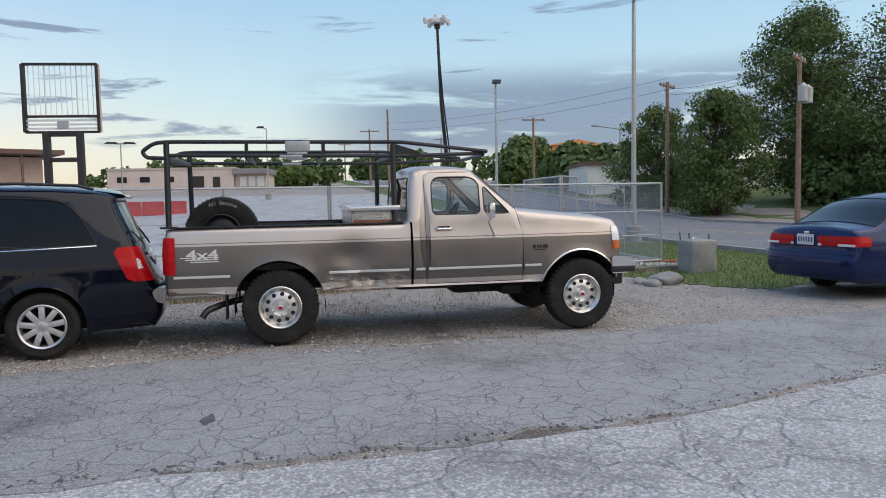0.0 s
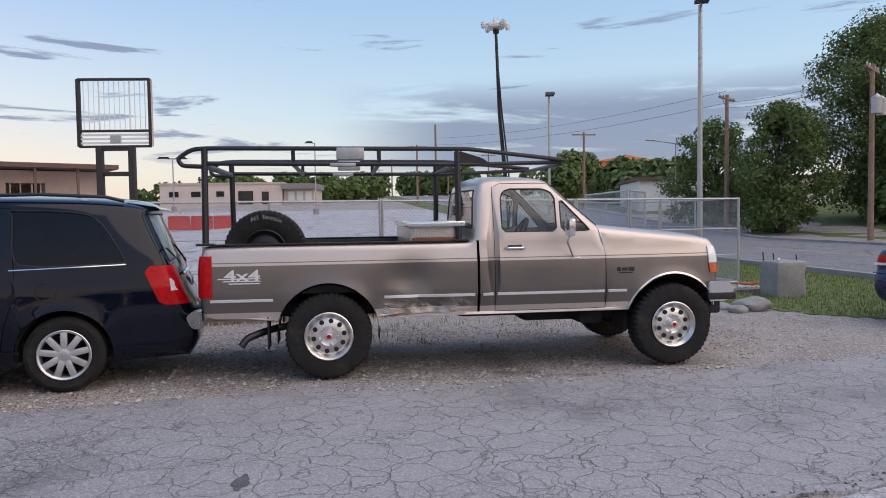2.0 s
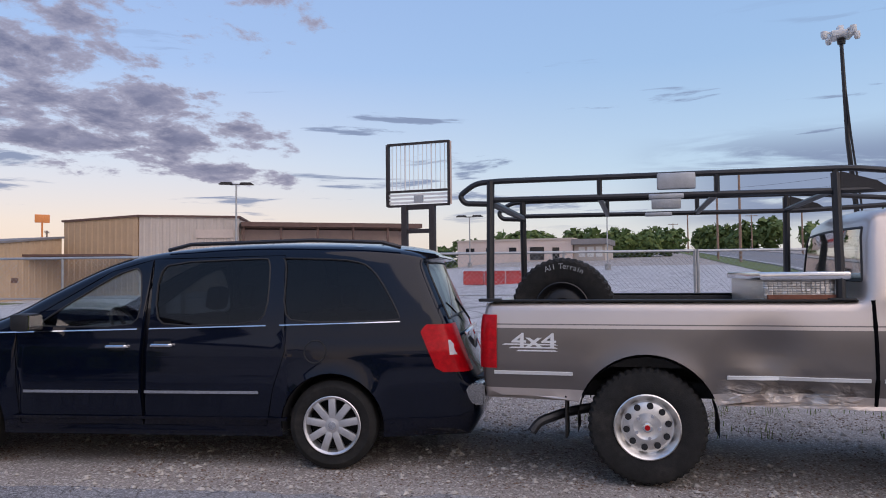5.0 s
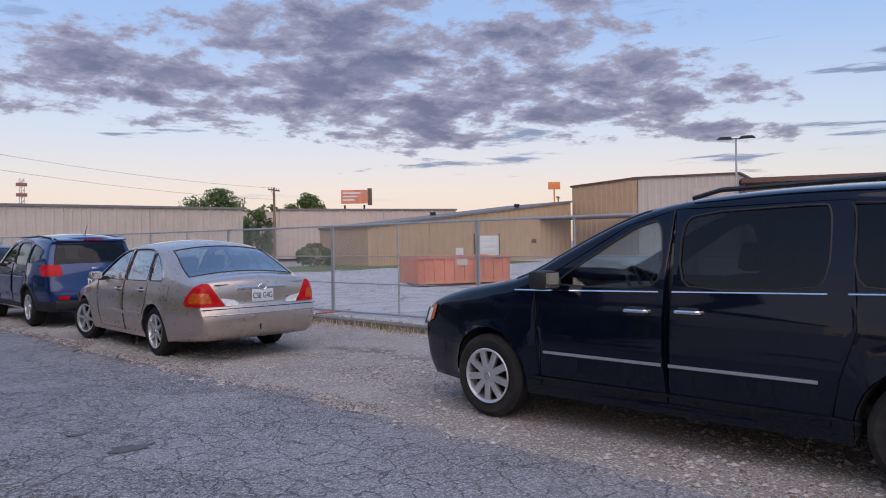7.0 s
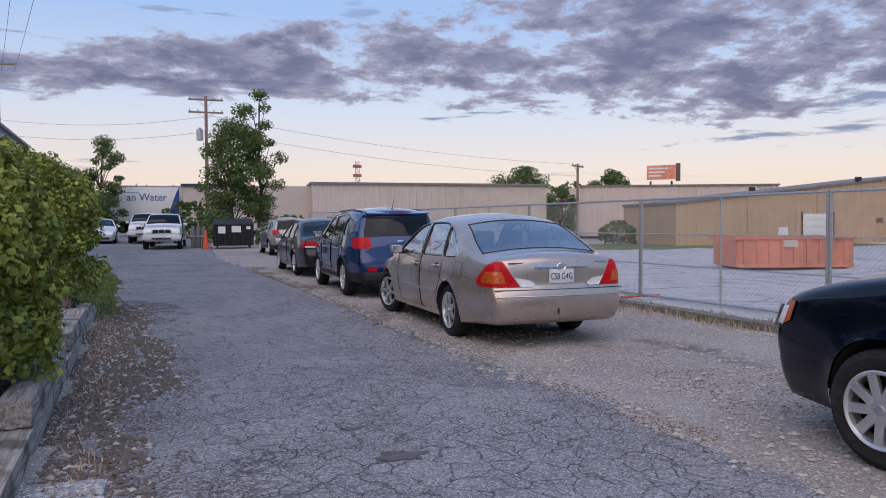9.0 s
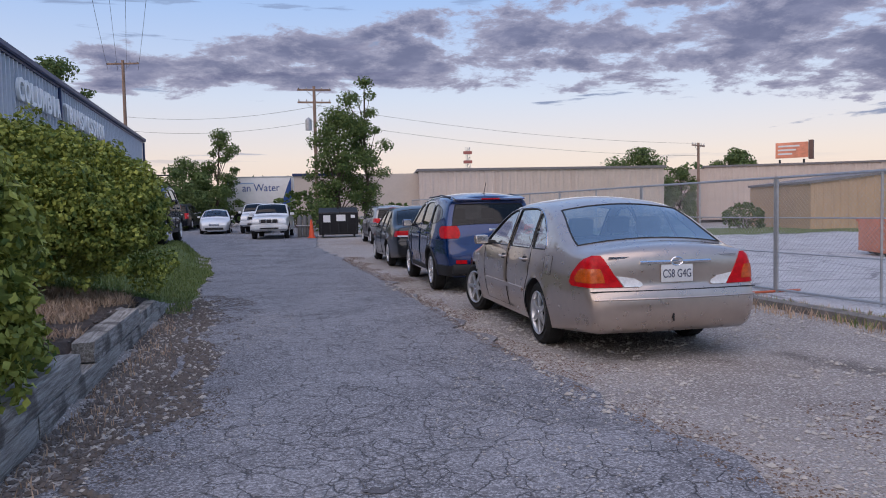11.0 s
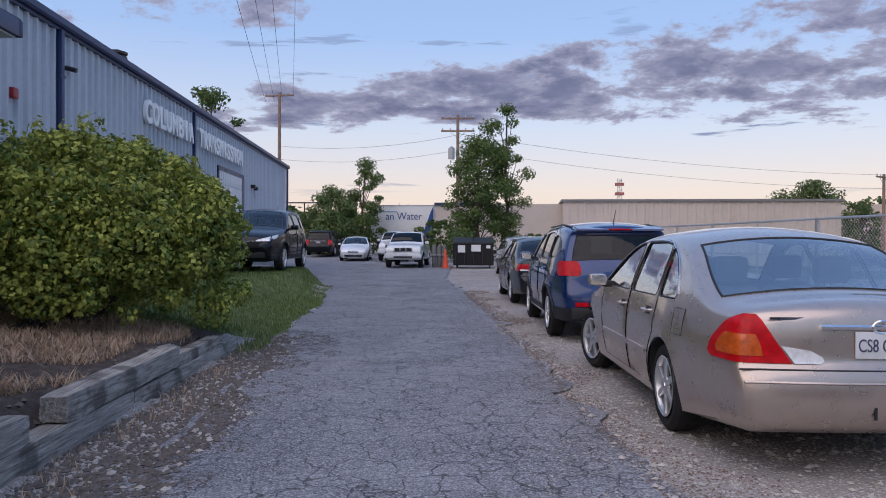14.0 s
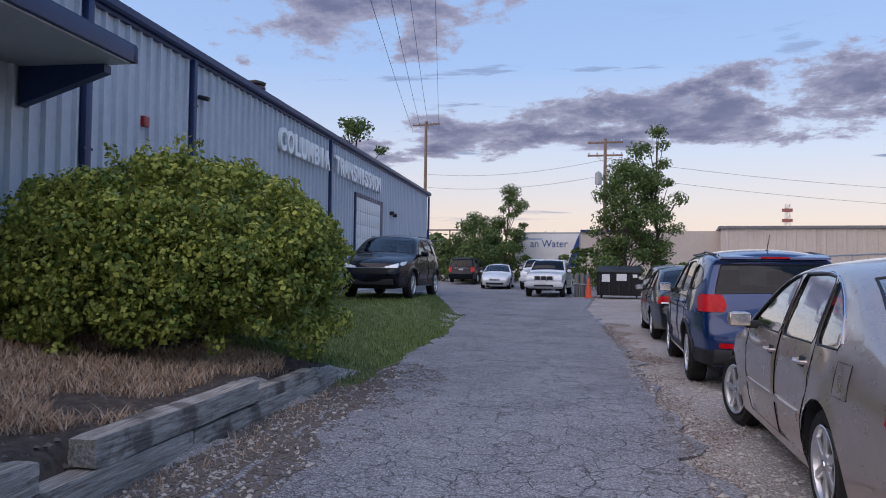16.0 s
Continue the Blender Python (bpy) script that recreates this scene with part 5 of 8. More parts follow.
    sp = prism([(-0.50, 1.69), (-0.78, 1.645), (-0.81, 1.615), (-0.68, 1.60)], -0.66, 0.66)
    bmesh.ops.bevel(sp, geom=list(sp.edges), offset=0.012, segments=2, affect="EDGES")
    part("spoiler", sp, c.mat, c.ob)
    part("wiper", tube([(-0.99, 0.05, 1.10), (-0.955, 0.22, 1.18), (-0.905, 0.42, 1.28)], 0.010, 5), BLACKP, c.ob)
    part("chrome_bar", box((-1.02, -0.55, 0.99), (-0.985, 0.55, 1.02), 0.008), CHROME, c.ob)
    number_plate(c, 0.88)
    part("bumper_top", box((-1.19, -0.78, 0.60), (-1.12, 0.78, 0.64), 0.012), BLACKP, c.ob)
    part("front_grille", box((4.04, -0.38, 0.52), (4.07, 0.38, 0.68), 0.01), BLACKP, c.ob)
    return c


VAN_PAINT = paint("midnight_black_paint", (0.002, 0.004, 0.012), 0.0, 0.16, 0.006, 0.60, 0.08)
minivan("minivan", pose(7.46, 3.36, 0.0, 0, 0, 98.5), "black minivan with chrome side strips, parked behind the pickup", VAN_PAINT)


def sedan(name, m, label, col, glass=GLASS_M, variant="gold", words=None, kind="six", turn=0.0):
    top = [(3.58, 0.20), (3.66, 0.34), (3.68, 0.52), (3.58, 0.66), (3.25, 0.77), (2.75, 0.87), (2.40, 0.93), (2.05, 1.13), (1.62, 1.36), (1.25, 1.445), (0.75, 1.47), (0.25, 1.445), (-0.12, 1.35), (-0.50, 1.14), (-0.76, 1.02), (-0.98, 1.005), (-1.12, 0.985), (-1.155, 0.90), (-1.16, 0.70), (-1.185, 0.65), (-1.215, 0.575), (-1.22, 0.44), (-1.17, 0.31), (-1.10, 0.27)]
    if variant == "blue":
        top = [(p[0], p[1] * 0.995) for p in top]
    c = Car(name, m, label, "car", top, 1.82, 0.96, 1.46, (0.0, 2.72, 0.325), col, arch=0.365, sill=0.22, tumble=0.21, edge_r=0.075, taper=(0.22, 0.12),
            front_glass=(1.55, 2.25), rear_glass=(-0.70, -0.04, 1.03, 1.42), crown=0.06, creases=((0.80, 0.006, 0.05),), flare=0.014)
    win = [[(2.12, 0.97), (1.98, 1.06), (1.60, 1.295), (1.40, 1.365), (1.16, 1.388), (1.11, 0.97)], [(1.055, 0.97), (1.10, 1.388), (0.62, 1.395), (0.37, 1.37), (0.28, 0.975)], [(0.235, 0.978), (0.325, 1.358), (0.15, 1.285), (-0.10, 1.12), (-0.20, 0.985)]]
    doors = [[(2.02, 0.28), (2.10, 0.70), (2.12, 0.965), (1.60, 1.31), (1.38, 1.385), (1.09, 1.405), (1.08, 0.28)], [(1.06, 0.28), (1.075, 1.405), (0.55, 1.41), (0.35, 1.38), (0.24, 0.96), (0.26, 0.70), (0.40, 0.50), (0.42, 0.28)]]
    c.body(win, doors, glass, crisp=True)
    c.fit_wheels(0.222, kind, 0.21, 0.022, turn=turn)
    c.cabin(0.0, 1.75, (1.0, 0.25), wheel=(1.55, 0.38, 0.98))
    part("parcel_shelf", box((-0.75, -0.6, 0.93), (-0.1, 0.6, 0.98), 0.02), DARKIN, c.ob)
    c.mirror(1.86, 0.98, (0.12, 0.18, 0.12))
    c.handle(1.24, 0.845, c.mat)
    c.handle(0.42, 0.855, c.mat)
    c.strip("side_moulding", c.mat, 2.0, 0.44, 0.50, 0.55, 0.014)
    for sgn in (1, -1):
        part("drip_moulding", c.line(chaikin([(2.14, 0.975), (1.60, 1.315), (1.25, 1.40), (0.6, 1.412), (0.30, 1.375), (-0.02, 1.22), (-0.20, 1.02)], 1), 0.006, sgn, 0.004), CHROME if variant == "gold" else BLACKP, c.ob)
        if variant == "gold":
            tl = c.lamp("tail_light", RED, [(0.69, -0.88, 0.50), (0.72, -0.83, 0.52), (0.80, -0.87, 0.575), (0.90, -0.965, 0.635), (0.955, -1.05, 0.665), (0.97, -1.09, 0.68)], sgn, 0.010, n=22)
            c.lamp("turn_signal", AMBER, [(0.73, -0.95, 0.66), (0.76, -0.935, 0.665), (0.81, -0.965, 0.675), (0.855, -1.02, 0.70)], sgn, 0.0135, parent=tl)
            c.piece("reversing_light", CLEAR, c.end_patch([(sgn * 0.49, 0.69), (sgn * 0.35, 0.69), (sgn * 0.325, 0.705), (sgn * 0.335, 0.73), (sgn * 0.40, 0.765), (sgn * 0.56, 0.79)], off=0.012, grid=0.025))
            if sgn > 0:
                c.piece("fuel_flap", c.mat, c.patch([(-0.42, 0.75), (-0.22, 0.75), (-0.22, 0.93), (-0.42, 0.93)], sgn, 0.004))
                put("flap_seam", bm_mesh("flap_seam", c.line([(-0.42, 0.75), (-0.22, 0.75), (-0.22, 0.93), (-0.42, 0.93), (-0.42, 0.75)], 0.0022, sgn, 0.003), BLACKP, 40), c.ob)
        else:
            c.lamp("tail_light", RED, [(0.765, -0.94, 0.26), (0.83, -0.90, 0.22), (0.905, -0.94, 0.22)], sgn, 0.010, n=22)
            c.piece("reversing_light", CLEAR, c.end_patch([(sgn * 0.80, 0.765), (sgn * 0.22, 0.765), (sgn * 0.22, 0.798), (sgn * 0.80, 0.798)], off=0.012))
        c.piece("headlight", CLEAR, c.patch([(3.62, 0.54), (3.30, 0.60), (3.22, 0.70), (3.50, 0.68)], sgn, 0.008), c.end_patch([(sgn * 0.36, 0.54), (sgn * 0.68, 0.54), (sgn * 0.68, 0.66), (sgn * 0.36, 0.63)], True, 0.012))
    part("grille", box((3.70, -0.30, 0.50), (3.745, 0.30, 0.62), 0.012), CHROME if variant != "dark" else BLACKP, c.ob)
    part("lower_intake", box((3.70, -0.52, 0.26), (3.735, 0.52, 0.38), 0.012), BLACKP, c.ob)
    number_plate(c, 0.80 if variant == "gold" else 0.845, words)
    seam = tube([(c.end_x(y, 0.655) - 0.004, y, 0.655) for y in np.linspace(-0.80, 0.80, 15)], 0.006, 5)
    part("boot_seam", seam, BLACKP, c.ob)
    if variant == "gold":
        g = part("garnish", tube([(c.end_x(y, 0.90) - 0.006, y, 0.90) for y in np.linspace(-0.34, 0.34, 9)], 0.017, 6), CHROME, c.ob, "chrome strip above the number plate")
        ring = [(c.end_x(0, 0.905) - 0.022, 0.055 * math.cos(t), 0.905 + 0.036 * math.sin(t)) for t in np.linspace(0, 2 * math.pi, 20)]
        part("emblem", tube(ring, 0.007, 5), CHROME, g)
        for y0, y1 in ((0.42, 0.62), (-0.62, -0.40)):
            part("badge", box((c.end_x(0.5, 0.945) - 0.008, y0, 0.94), (c.end_x(0.5, 0.945) + 0.004, y1, 0.955)), CHROME, c.ob)
        part("bumper_moulding", tube([(c.end_x(y, 0.585) - 0.004, y, 0.585) for y in np.linspace(-0.78, 0.78, 15)], 0.009, 5), c.mat, c.ob)
        part("bumper_scrape", box((c.end_x(0.0, 0.42) - 0.008, 0.05, 0.38), (c.end_x(0.0, 0.42) + 0.0, 0.065, 0.45)), BLACKP, c.ob)
    else:
        part("emblem", box((c.end_x(0, 0.94) - 0.012, -0.05, 0.92), (c.end_x(0, 0.94) + 0.002, 0.05, 0.965), 0.01), CHROME, c.ob)
    return c


GOLD = paint("champagne_metallic_paint", (0.50, 0.415, 0.36), 0.72, 0.29, 0.015)
sedan("sedan", pose(5.88, 11.72, 0.0, 0, 0, 95.5), "champagne beige sedan with red and amber tail lights on gravel", GOLD, words="CS8 G4G", turn=14)
sedan("sedan", pose(4.62, 23.0, 0.02, 0, 0, 96.5), "dark charcoal sedan parked on gravel ahead of the blue car", paint("charcoal_paint", (0.012, 0.014, 0.018), 0.3, 0.3, 0.03, 0.7, 0.2), GLASS_T, "dark", kind="five")
sedan("sedan", pose(8.27, -7.80, 0.0, 0, 0, -82), "dark blue sedan parked on the grass by the road", paint("navy_paint", (0.006, 0.016, 0.075), 0.4, 0.25, 0.02, 0.5, 0.15), GLASS_T, "blue", kind="five")
sedan("sedan", pose(-6.45, 52.8, gz(-6.4, 51.5), 0, 0, -82), "white sedan facing down the drive", paint("white_car_paint", (0.70, 0.70, 0.69), 0.0, 0.3), GLASS_T, "white", kind="five")


def suv(name, m, label, col, boxy=False, kind="five", full=False):
    top = [(3.46, 0.26), (3.56, 0.42), (3.57, 0.66), (3.50, 0.84), (3.25, 0.96), (2.75, 1.06), (2.42, 1.12), (2.05, 1.36), (1.72, 1.56), (1.35, 1.635), (0.6, 1.665), (-0.2, 1.64), (-0.66, 1.585), (-0.72, 1.55), (-0.66, 1.50), (-0.80, 1.14), (-0.87, 1.02), (-0.90, 0.80), (-0.94, 0.62), (-0.94, 0.42), (-0.84, 0.28)]
    if boxy:
        top = [(p[0], p[1] if p[1] < 1.2 else p[1] + 0.12) for p in top[:12]] + [(-0.75, 1.74), (-0.90, 1.70), (-0.92, 1.2), (-0.95, 0.9), (-1.0, 0.6), (-1.0, 0.45), (-0.9, 0.3)]
    c = Car(name, m, label, "SUV", top, 1.84, 1.10, 1.66, (0.0, 2.69, 0.355), col, arch=0.405, sill=0.30, tumble=0.19, edge_r=0.09, taper=(0.20, 0.15),
            front_glass=(1.65, 2.35), rear_glass=(-0.83, -0.6, 1.13, 1.50) if not boxy else (-0.95, -0.85, 1.2, 1.66), crown=0.055, creases=((0.93, 0.012, 0.05), (0.52, -0.015, 0.06)), flare=0.022)
    up = 0.09 if boxy else 0.0
    win = [[(2.12, 1.10), (1.66, 1.44 + up), (1.42, 1.52 + up), (1.18, 1.54 + up), (1.14, 1.12)], [(1.06, 1.125), (1.10, 1.545 + up), (0.50, 1.55 + up), (0.24, 1.53 + up), (0.20, 1.15)], [(0.13, 1.155), (0.16, 1.52 + up), (-0.25, 1.47 + up), (-0.50, 1.36 + up), (-0.46, 1.21), (-0.1, 1.165)]]
    doors = [[(2.10, 0.42), (2.16, 1.08), (1.64, 1.47 + up), (1.40, 1.56 + up), (1.11, 1.575 + up), (1.09, 0.42)], [(1.07, 0.42), (1.09, 1.575 + up), (0.50, 1.585 + up), (0.20, 1.565 + up), (0.14, 1.0), (0.30, 0.72), (0.46, 0.56), (0.48, 0.42)]]
    c.body(win, doors, GLASS_T)
    c.fit_wheels(0.235, kind, 0.225, 0.02)
    c.cabin(-0.4, 1.85, (1.05, 0.2), mat=DARKIN)
    c.mirror(1.95, 1.12, mat=c.mat)
    c.handle(1.22, 0.99, c.mat)
    c.handle(0.34, 1.0, c.mat)
    c.strip("cladding", BLACKP, 2.20, 0.46, 0.31, 0.42, 0.012)
    for sgn in (1, -1):
        for x in (0, 2.69):
            arc = [(x + 0.42 * math.cos(t), 0.355 + 0.42 * math.sin(t)) for t in np.linspace(0.1, math.pi - 0.1, 22)]
            part("arch_cladding", c.line(arc, 0.022, sgn, -0.004), BLACKP, c.ob)
        c.lamp("tail_light", RED, [(0.93, -0.70, 0.58), (0.98, -0.60, 0.545), (1.09, -0.53, 0.56), (1.135, -0.62, 0.60)], sgn, 0.014)
        c.piece("rear_reflector", RED, c.end_patch([(sgn * 0.64, 0.51), (sgn * 0.46, 0.51), (sgn * 0.46, 0.57), (sgn * 0.64, 0.57)], off=0.012))
        c.lamp("bumper_cladding", BLACKP, [(0.30, -0.44, 0.0), (0.48, -0.42, 0.0)], sgn, 0.012, n=26)
        c.piece("headlight", CLEAR, c.patch([(3.50, 0.78), (3.22, 0.86), (3.08, 0.95), (3.35, 0.92)], sgn, 0.008), c.end_patch([(sgn * 0.36, 0.78), (sgn * 0.70, 0.78), (sgn * 0.70, 0.90), (sgn * 0.40, 0.84)], True, 0.012))
        part("roof_rail", c.line([(1.30, 1.645 + up), (0.2, 1.665 + up), (-0.5, 1.615 + up)], 0.014, sgn, 0.01), BLACKM, c.ob)
        part("exhaust_tip", tube([(-0.75, sgn * 0.5, 0.36), (-0.95, sgn * 0.5, 0.36)], 0.045, 10), CHROME, c.ob)
    part("rear_lower_bumper", box((-0.99, -0.70, 0.34), (-0.85, 0.70, 0.50), 0.03), BLACKP, c.ob)
    part("front_grille", box((3.56, -0.45, 0.62), (3.62, 0.45, 0.76), 0.015), BLACKP, c.ob)
    part("front_bar", box((3.58, -0.50, 0.765), (3.625, 0.50, 0.785), 0.005), CHROME, c.ob)
    part("lower_intake", box((3.52, -0.6, 0.36), (3.60, 0.6, 0.50), 0.015), BLACKP, c.ob)
    part("roof_aerial", tube([(-0.35, 0, 1.66), (-0.52, 0, 1.86)], 0.007, 5, 0.004), BLACKP, c.ob)
    part("aerial_base", box((-0.38, -0.03, 1.645), (-0.28, 0.03, 1.68), 0.012), BLACKP, c.ob)
    sp = prism([(-0.55, 1.625), (-0.80, 1.585), (-0.82, 1.56), (-0.65, 1.56)], -0.60, 0.60)
    part("spoiler", sp, c.mat, c.ob)
    part("brake_light", box((-0.825, -0.16, 1.565), (-0.815, 0.16, 1.585)), RED, c.ob)
    part("emblem", box((c.end_x(0, 1.06) - 0.01, -0.06, 1.04), (c.end_x(0, 1.06) + 0.003, 0.06, 1.08), 0.01), CHROME, c.ob)
    number_plate(c, 0.80)
    return c


suv("compact_suv", pose(5.25, 17.22, 0.0, 0, 0, 95.3), "metallic blue compact SUV with dark tinted windows, parked on gravel", paint("bright_blue_paint", (0.004, 0.026, 0.115), 0.4, 0.22, 0.02))
suv("compact_suv", pose(-3.35, 27.3, gz(-3.3, 26.2) + 0.02, 0, 0, -84), "black compact SUV parked on the grassy pad by the metal building", paint("black_suv_paint", (0.005, 0.006, 0.011), 0.1, 0.25, 0.01, 0.5, 0.1))
suv("compact_suv", pose(4.15, 34.5, gz(4, 35), 0, 0, 97.5) @ Matrix.Scale(0.93, 4), "silver-grey compact SUV parked on gravel", paint("silver_paint", (0.30, 0.30, 0.31), 0.5))
minivan("minivan", pose(-9.9, 56.5, gz(-9.9, 57) + 0.12, 0, 0, 93), "dark minivan parked at the end of the drive", paint("dark_grey_paint", (0.006, 0.007, 0.010), 0.1, 0.3, 0.01, 0.4, 0.1), False)


def small_pickup(m, label, col, rack=False):
    top = [(3.86, 0.40), (3.95, 0.50), (3.95, 0.95), (3.85, 1.05), (3.3, 1.13), (2.75, 1.18), (2.25, 1.62), (2.05, 1.72), (1.55, 1.76), (1.0, 1.74), (0.75, 1.65), (0.70, 1.2), (0.66, 1.13), (0.5, 1.12), (-1.0, 1.12), (-1.08, 1.08), (-1.1, 0.6), (-1.05, 0.5)]
    c = Car("crew_cab_pickup", m, label, "truck", top, 1.85, 1.15, 1.75, (0.0, 3.2, 0.37), col, arch=0.44, sill=0.42, tumble=0.16, edge_r=0.07, taper=(0.10, 0.03), front_glass=(2.12, 2.72), crown=0.04, open_x=(-1.0, 0.6, 1.16), smooth_n=1, flare=0.03)
    c.body([[(2.35, 1.2), (2.02, 1.58), (1.55, 1.62), (1.55, 1.2)], [(1.47, 1.2), (1.47, 1.62), (0.95, 1.6), (0.88, 1.2)]], [], GLASS_T, GLASS_T)
    c.fit_wheels(0.215, "six", 0.24, 0.01)
    c.mirror(2.45, 1.2)
    bm = box((3.95, -0.40, 0.80), (4.0, 0.40, 0.98), 0.02)
    g = part("grille", bm, BLACKP, c.ob)
    for y in (-0.42, -0.14, 0.14, 0.42):
        part("grille_bar", box((3.99, y - 0.03, 0.78), (4.02, y + 0.03, 1.0), 0.008), CHROME, g)
    part("front_bumper", box((3.92, -0.90, 0.48), (4.06, 0.90, 0.70), 0.04), c.mat, c.ob)
    part("lower_intake", box((4.05, -0.45, 0.50), (4.07, 0.45, 0.58), 0.01), BLACKP, c.ob)
    part("number_plate", box((4.065, -0.15, 0.60), (4.075, 0.15, 0.70)), PLATE, c.ob)
    for sgn in (1, -1):
        c.piece("headlight", CLEAR, c.patch([(3.93, 0.80), (3.70, 0.84), (3.70, 1.0), (3.88, 0.99)], sgn, 0.008), c.end_patch([(sgn * 0.46, 0.80), (sgn * 0.84, 0.80), (sgn * 0.84, 0.98), (sgn * 0.46, 0.98)], True, 0.012))
        part("fog_light", box((4.05, sgn * 0.66 - 0.06, 0.52), (4.07, sgn * 0.66 + 0.06, 0.60), 0.01), CLEAR, c.ob)
    part("bed_floor", box((-1.0, -0.8, 0.75), (0.62, 0.8, 0.78)), DARKIN, c.ob)
    return c


WPAINT = paint("white_truck_paint", (0.68, 0.68, 0.67), 0.0, 0.32)
small_pickup(pose(-1.75, 44.9, gz(-1.7, 43), 0, 0, -88), "white crew-cab pickup facing down the drive", WPAINT)
small_pickup(pose(-3.7, 52.5, gz(-3.6, 50) + 0.05, 0, 0, -86), "white pickup parked behind another white pickup", WPAINT)

# ---------------- metal-clad shop building ----------------
SIDING = material("blue_grey_siding", (0.53, 0.555, 0.61), 0.5, 0.0, 0.08, 1.2, dirt=((0.24, 0.25, 0.28), 0.35))
NAVY = material("navy_trim", (0.018, 0.034, 0.105), 0.45, 0.0, 0.12, 3)
LETTER = material("white_letters", (0.90, 0.90, 0.89), 0.5, 0, 0.03, 4)
WALL_A, WALL_U = Vector((-4.284, 18.343, 0)), Vector((-0.1525, 0.9883, 0)).normalized()
WALL_M = Matrix.Translation(WALL_A) @ Matrix(((WALL_U.x, -WALL_U.y, 0, 0), (WALL_U.y, WALL_U.x, 0, 0), (0, 0, 1, 0), (0, 0, 0, 1)))


def rib_panel(h, ribs=3, pitch=0.305, depth=0.06):
    """One vertical panel of ribbed sheet; ribs stand out towards -y."""
    prof = []
    for i in range(ribs):
        a = i * pitch
        prof += [(a, 0), (a + 0.105, 0), (a + 0.13, -depth), (a + 0.175, -depth), (a + 0.20, 0)]
    prof.append((ribs * pitch, 0))
    v, f = [], []
    for x, y in prof:
        v += [(x, y, 0), (x, y, h)]
    for i in range(len(prof) - 1):
        f.append((2 * i, 2 * i + 2, 2 * i + 3, 2 * i + 1))
    return v, f


def shop():
    m = WALL_M
    b = thing("metal_building", m, "blue-grey ribbed metal shop building with navy trim and white letters", "building")
    s0, s1, z0, z1 = -9.2, 24.95, 0.3, 5.2
    part("wall_core", box((s0, 0.03, z0), (s1, 15, z1 - 0.05)), SIDING, b)
    v, f = rib_panel(z1 - 0.92)
    me = mesh_of("panel", v, f, SIDING)
    n = int((s1 - s0) / 0.915)
    for i in range(n):
        put("panel", me, b, m=pose(s0 + 0.05 + i * 0.915, 0, 0.92))
    part("foundation", box((s0, -0.04, z0), (s1, 0.03, 0.92), 0.01), CONC, b)
    part("roof", prism([(-0.10, z1 + 0.02), (-0.10, z1 + 0.10), (7.5, z1 + 0.85), (15.2, z1 + 0.1), (15.2, z1), (7.5, z1 + 0.72)], s0 - 0.2, s1 + 0.2, "X"), NAVY, b)
    part("gutter", prism([(-0.17, z1 + 0.03), (-0.17, z1 + 0.14), (-0.14, z1 + 0.15), (-0.02, z1 + 0.14), (-0.02, z1 - 0.01), (-0.14, z1 - 0.01)], s0 - 0.2, s1 + 0.2, "X"), NAVY, b, "navy gutter and roof edge trim")
    # navy strip standing in for the shade below the eave
    part("eave_shadow_trim", box((s0, -0.085, z1 - 0.07), (s1, 0.0, z1 - 0.012)), NAVY, b)
    for s, w in ((0.0, 0.12), (8.22, 0.10), (s1 - 0.05, 0.10), (-3.05, 0.14)):
        d = part("downspout", box((s - w / 2, -0.13, 0.75), (s + w / 2, -0.03, z1 - 0.05), 0.012), NAVY, b)
        for z in (1.6, 3.0, 4.3):
            part("strap", box((s - w / 2 - 0.03, -0.135, z), (s + w / 2 + 0.03, -0.12, z + 0.04)), NAVY, d)
    # roller door and its frame
    y0, y1 = 11.2, 14.55
    part("door_frame", box((y0 - 0.12, -0.06, 0.6), (y0, 0.0, 3.9)), NAVY, b)
    part("door_frame", box((y1, -0.06, 0.6), (y1 + 0.35, 0.0, 3.9)), NAVY, b)
    part("door_frame", box((y0 - 0.12, -0.06, 3.78), (y1 + 0.35, 0.0, 3.92)), NAVY, b)
    rd = part("roller_door", box((y0, -0.035, 0.6), (y1, -0.032, 3.78)), WHITE, b)
    for i in range(7):
        part("door_panel", box((y0 + 0.01, -0.055, 0.62 + i * 0.45), (y1 - 0.01, -0.034, 1.055 + i * 0.45), 0.012), WHITE, rd)
    for s, z in ((16.2, 3.6), (16.7, 3.55)):
        part("flood_light", box((s - 0.09, -0.22, z - 0.07), (s + 0.09, -0.04, z + 0.07), 0.02), BLACKM, b)
    part("alarm_box", box((-1.64, -0.12, 3.62), (-1.48, -0.03, 3.79), 0.015), material("alarm_red", (0.30, 0.015, 0.02), 0.4), b, "small red alarm box")
    part("wall_camera", tube([(0.32, -0.02, 4.55), (0.32, -0.22, 4.5)], 0.045, 8), BLACKM, b)
    # roof ventilator
    bm = add_lathe(bmesh.new(), [(z1, 0.17), (z1 + 0.52, 0.17), (z1 + 0.54, 0.14)], 20, "Z")
    add_lathe(bm, [(z1 + 0.55, 0.20), (z1 + 0.58, 0.25), (z1 + 0.63, 0.25), (z1 + 0.66, 0.18), (z1 + 0.69, 0.25), (z1 + 0.74, 0.26), (z1 + 0.80, 0.08), (z1 + 0.80, 0.0)], 20, "Z")
    part("roof_ventilator", bm, material("brown_vent", (0.10, 0.085, 0.08), 0.6, 0.3), b, m=pose(4.65, 0.75, 0))
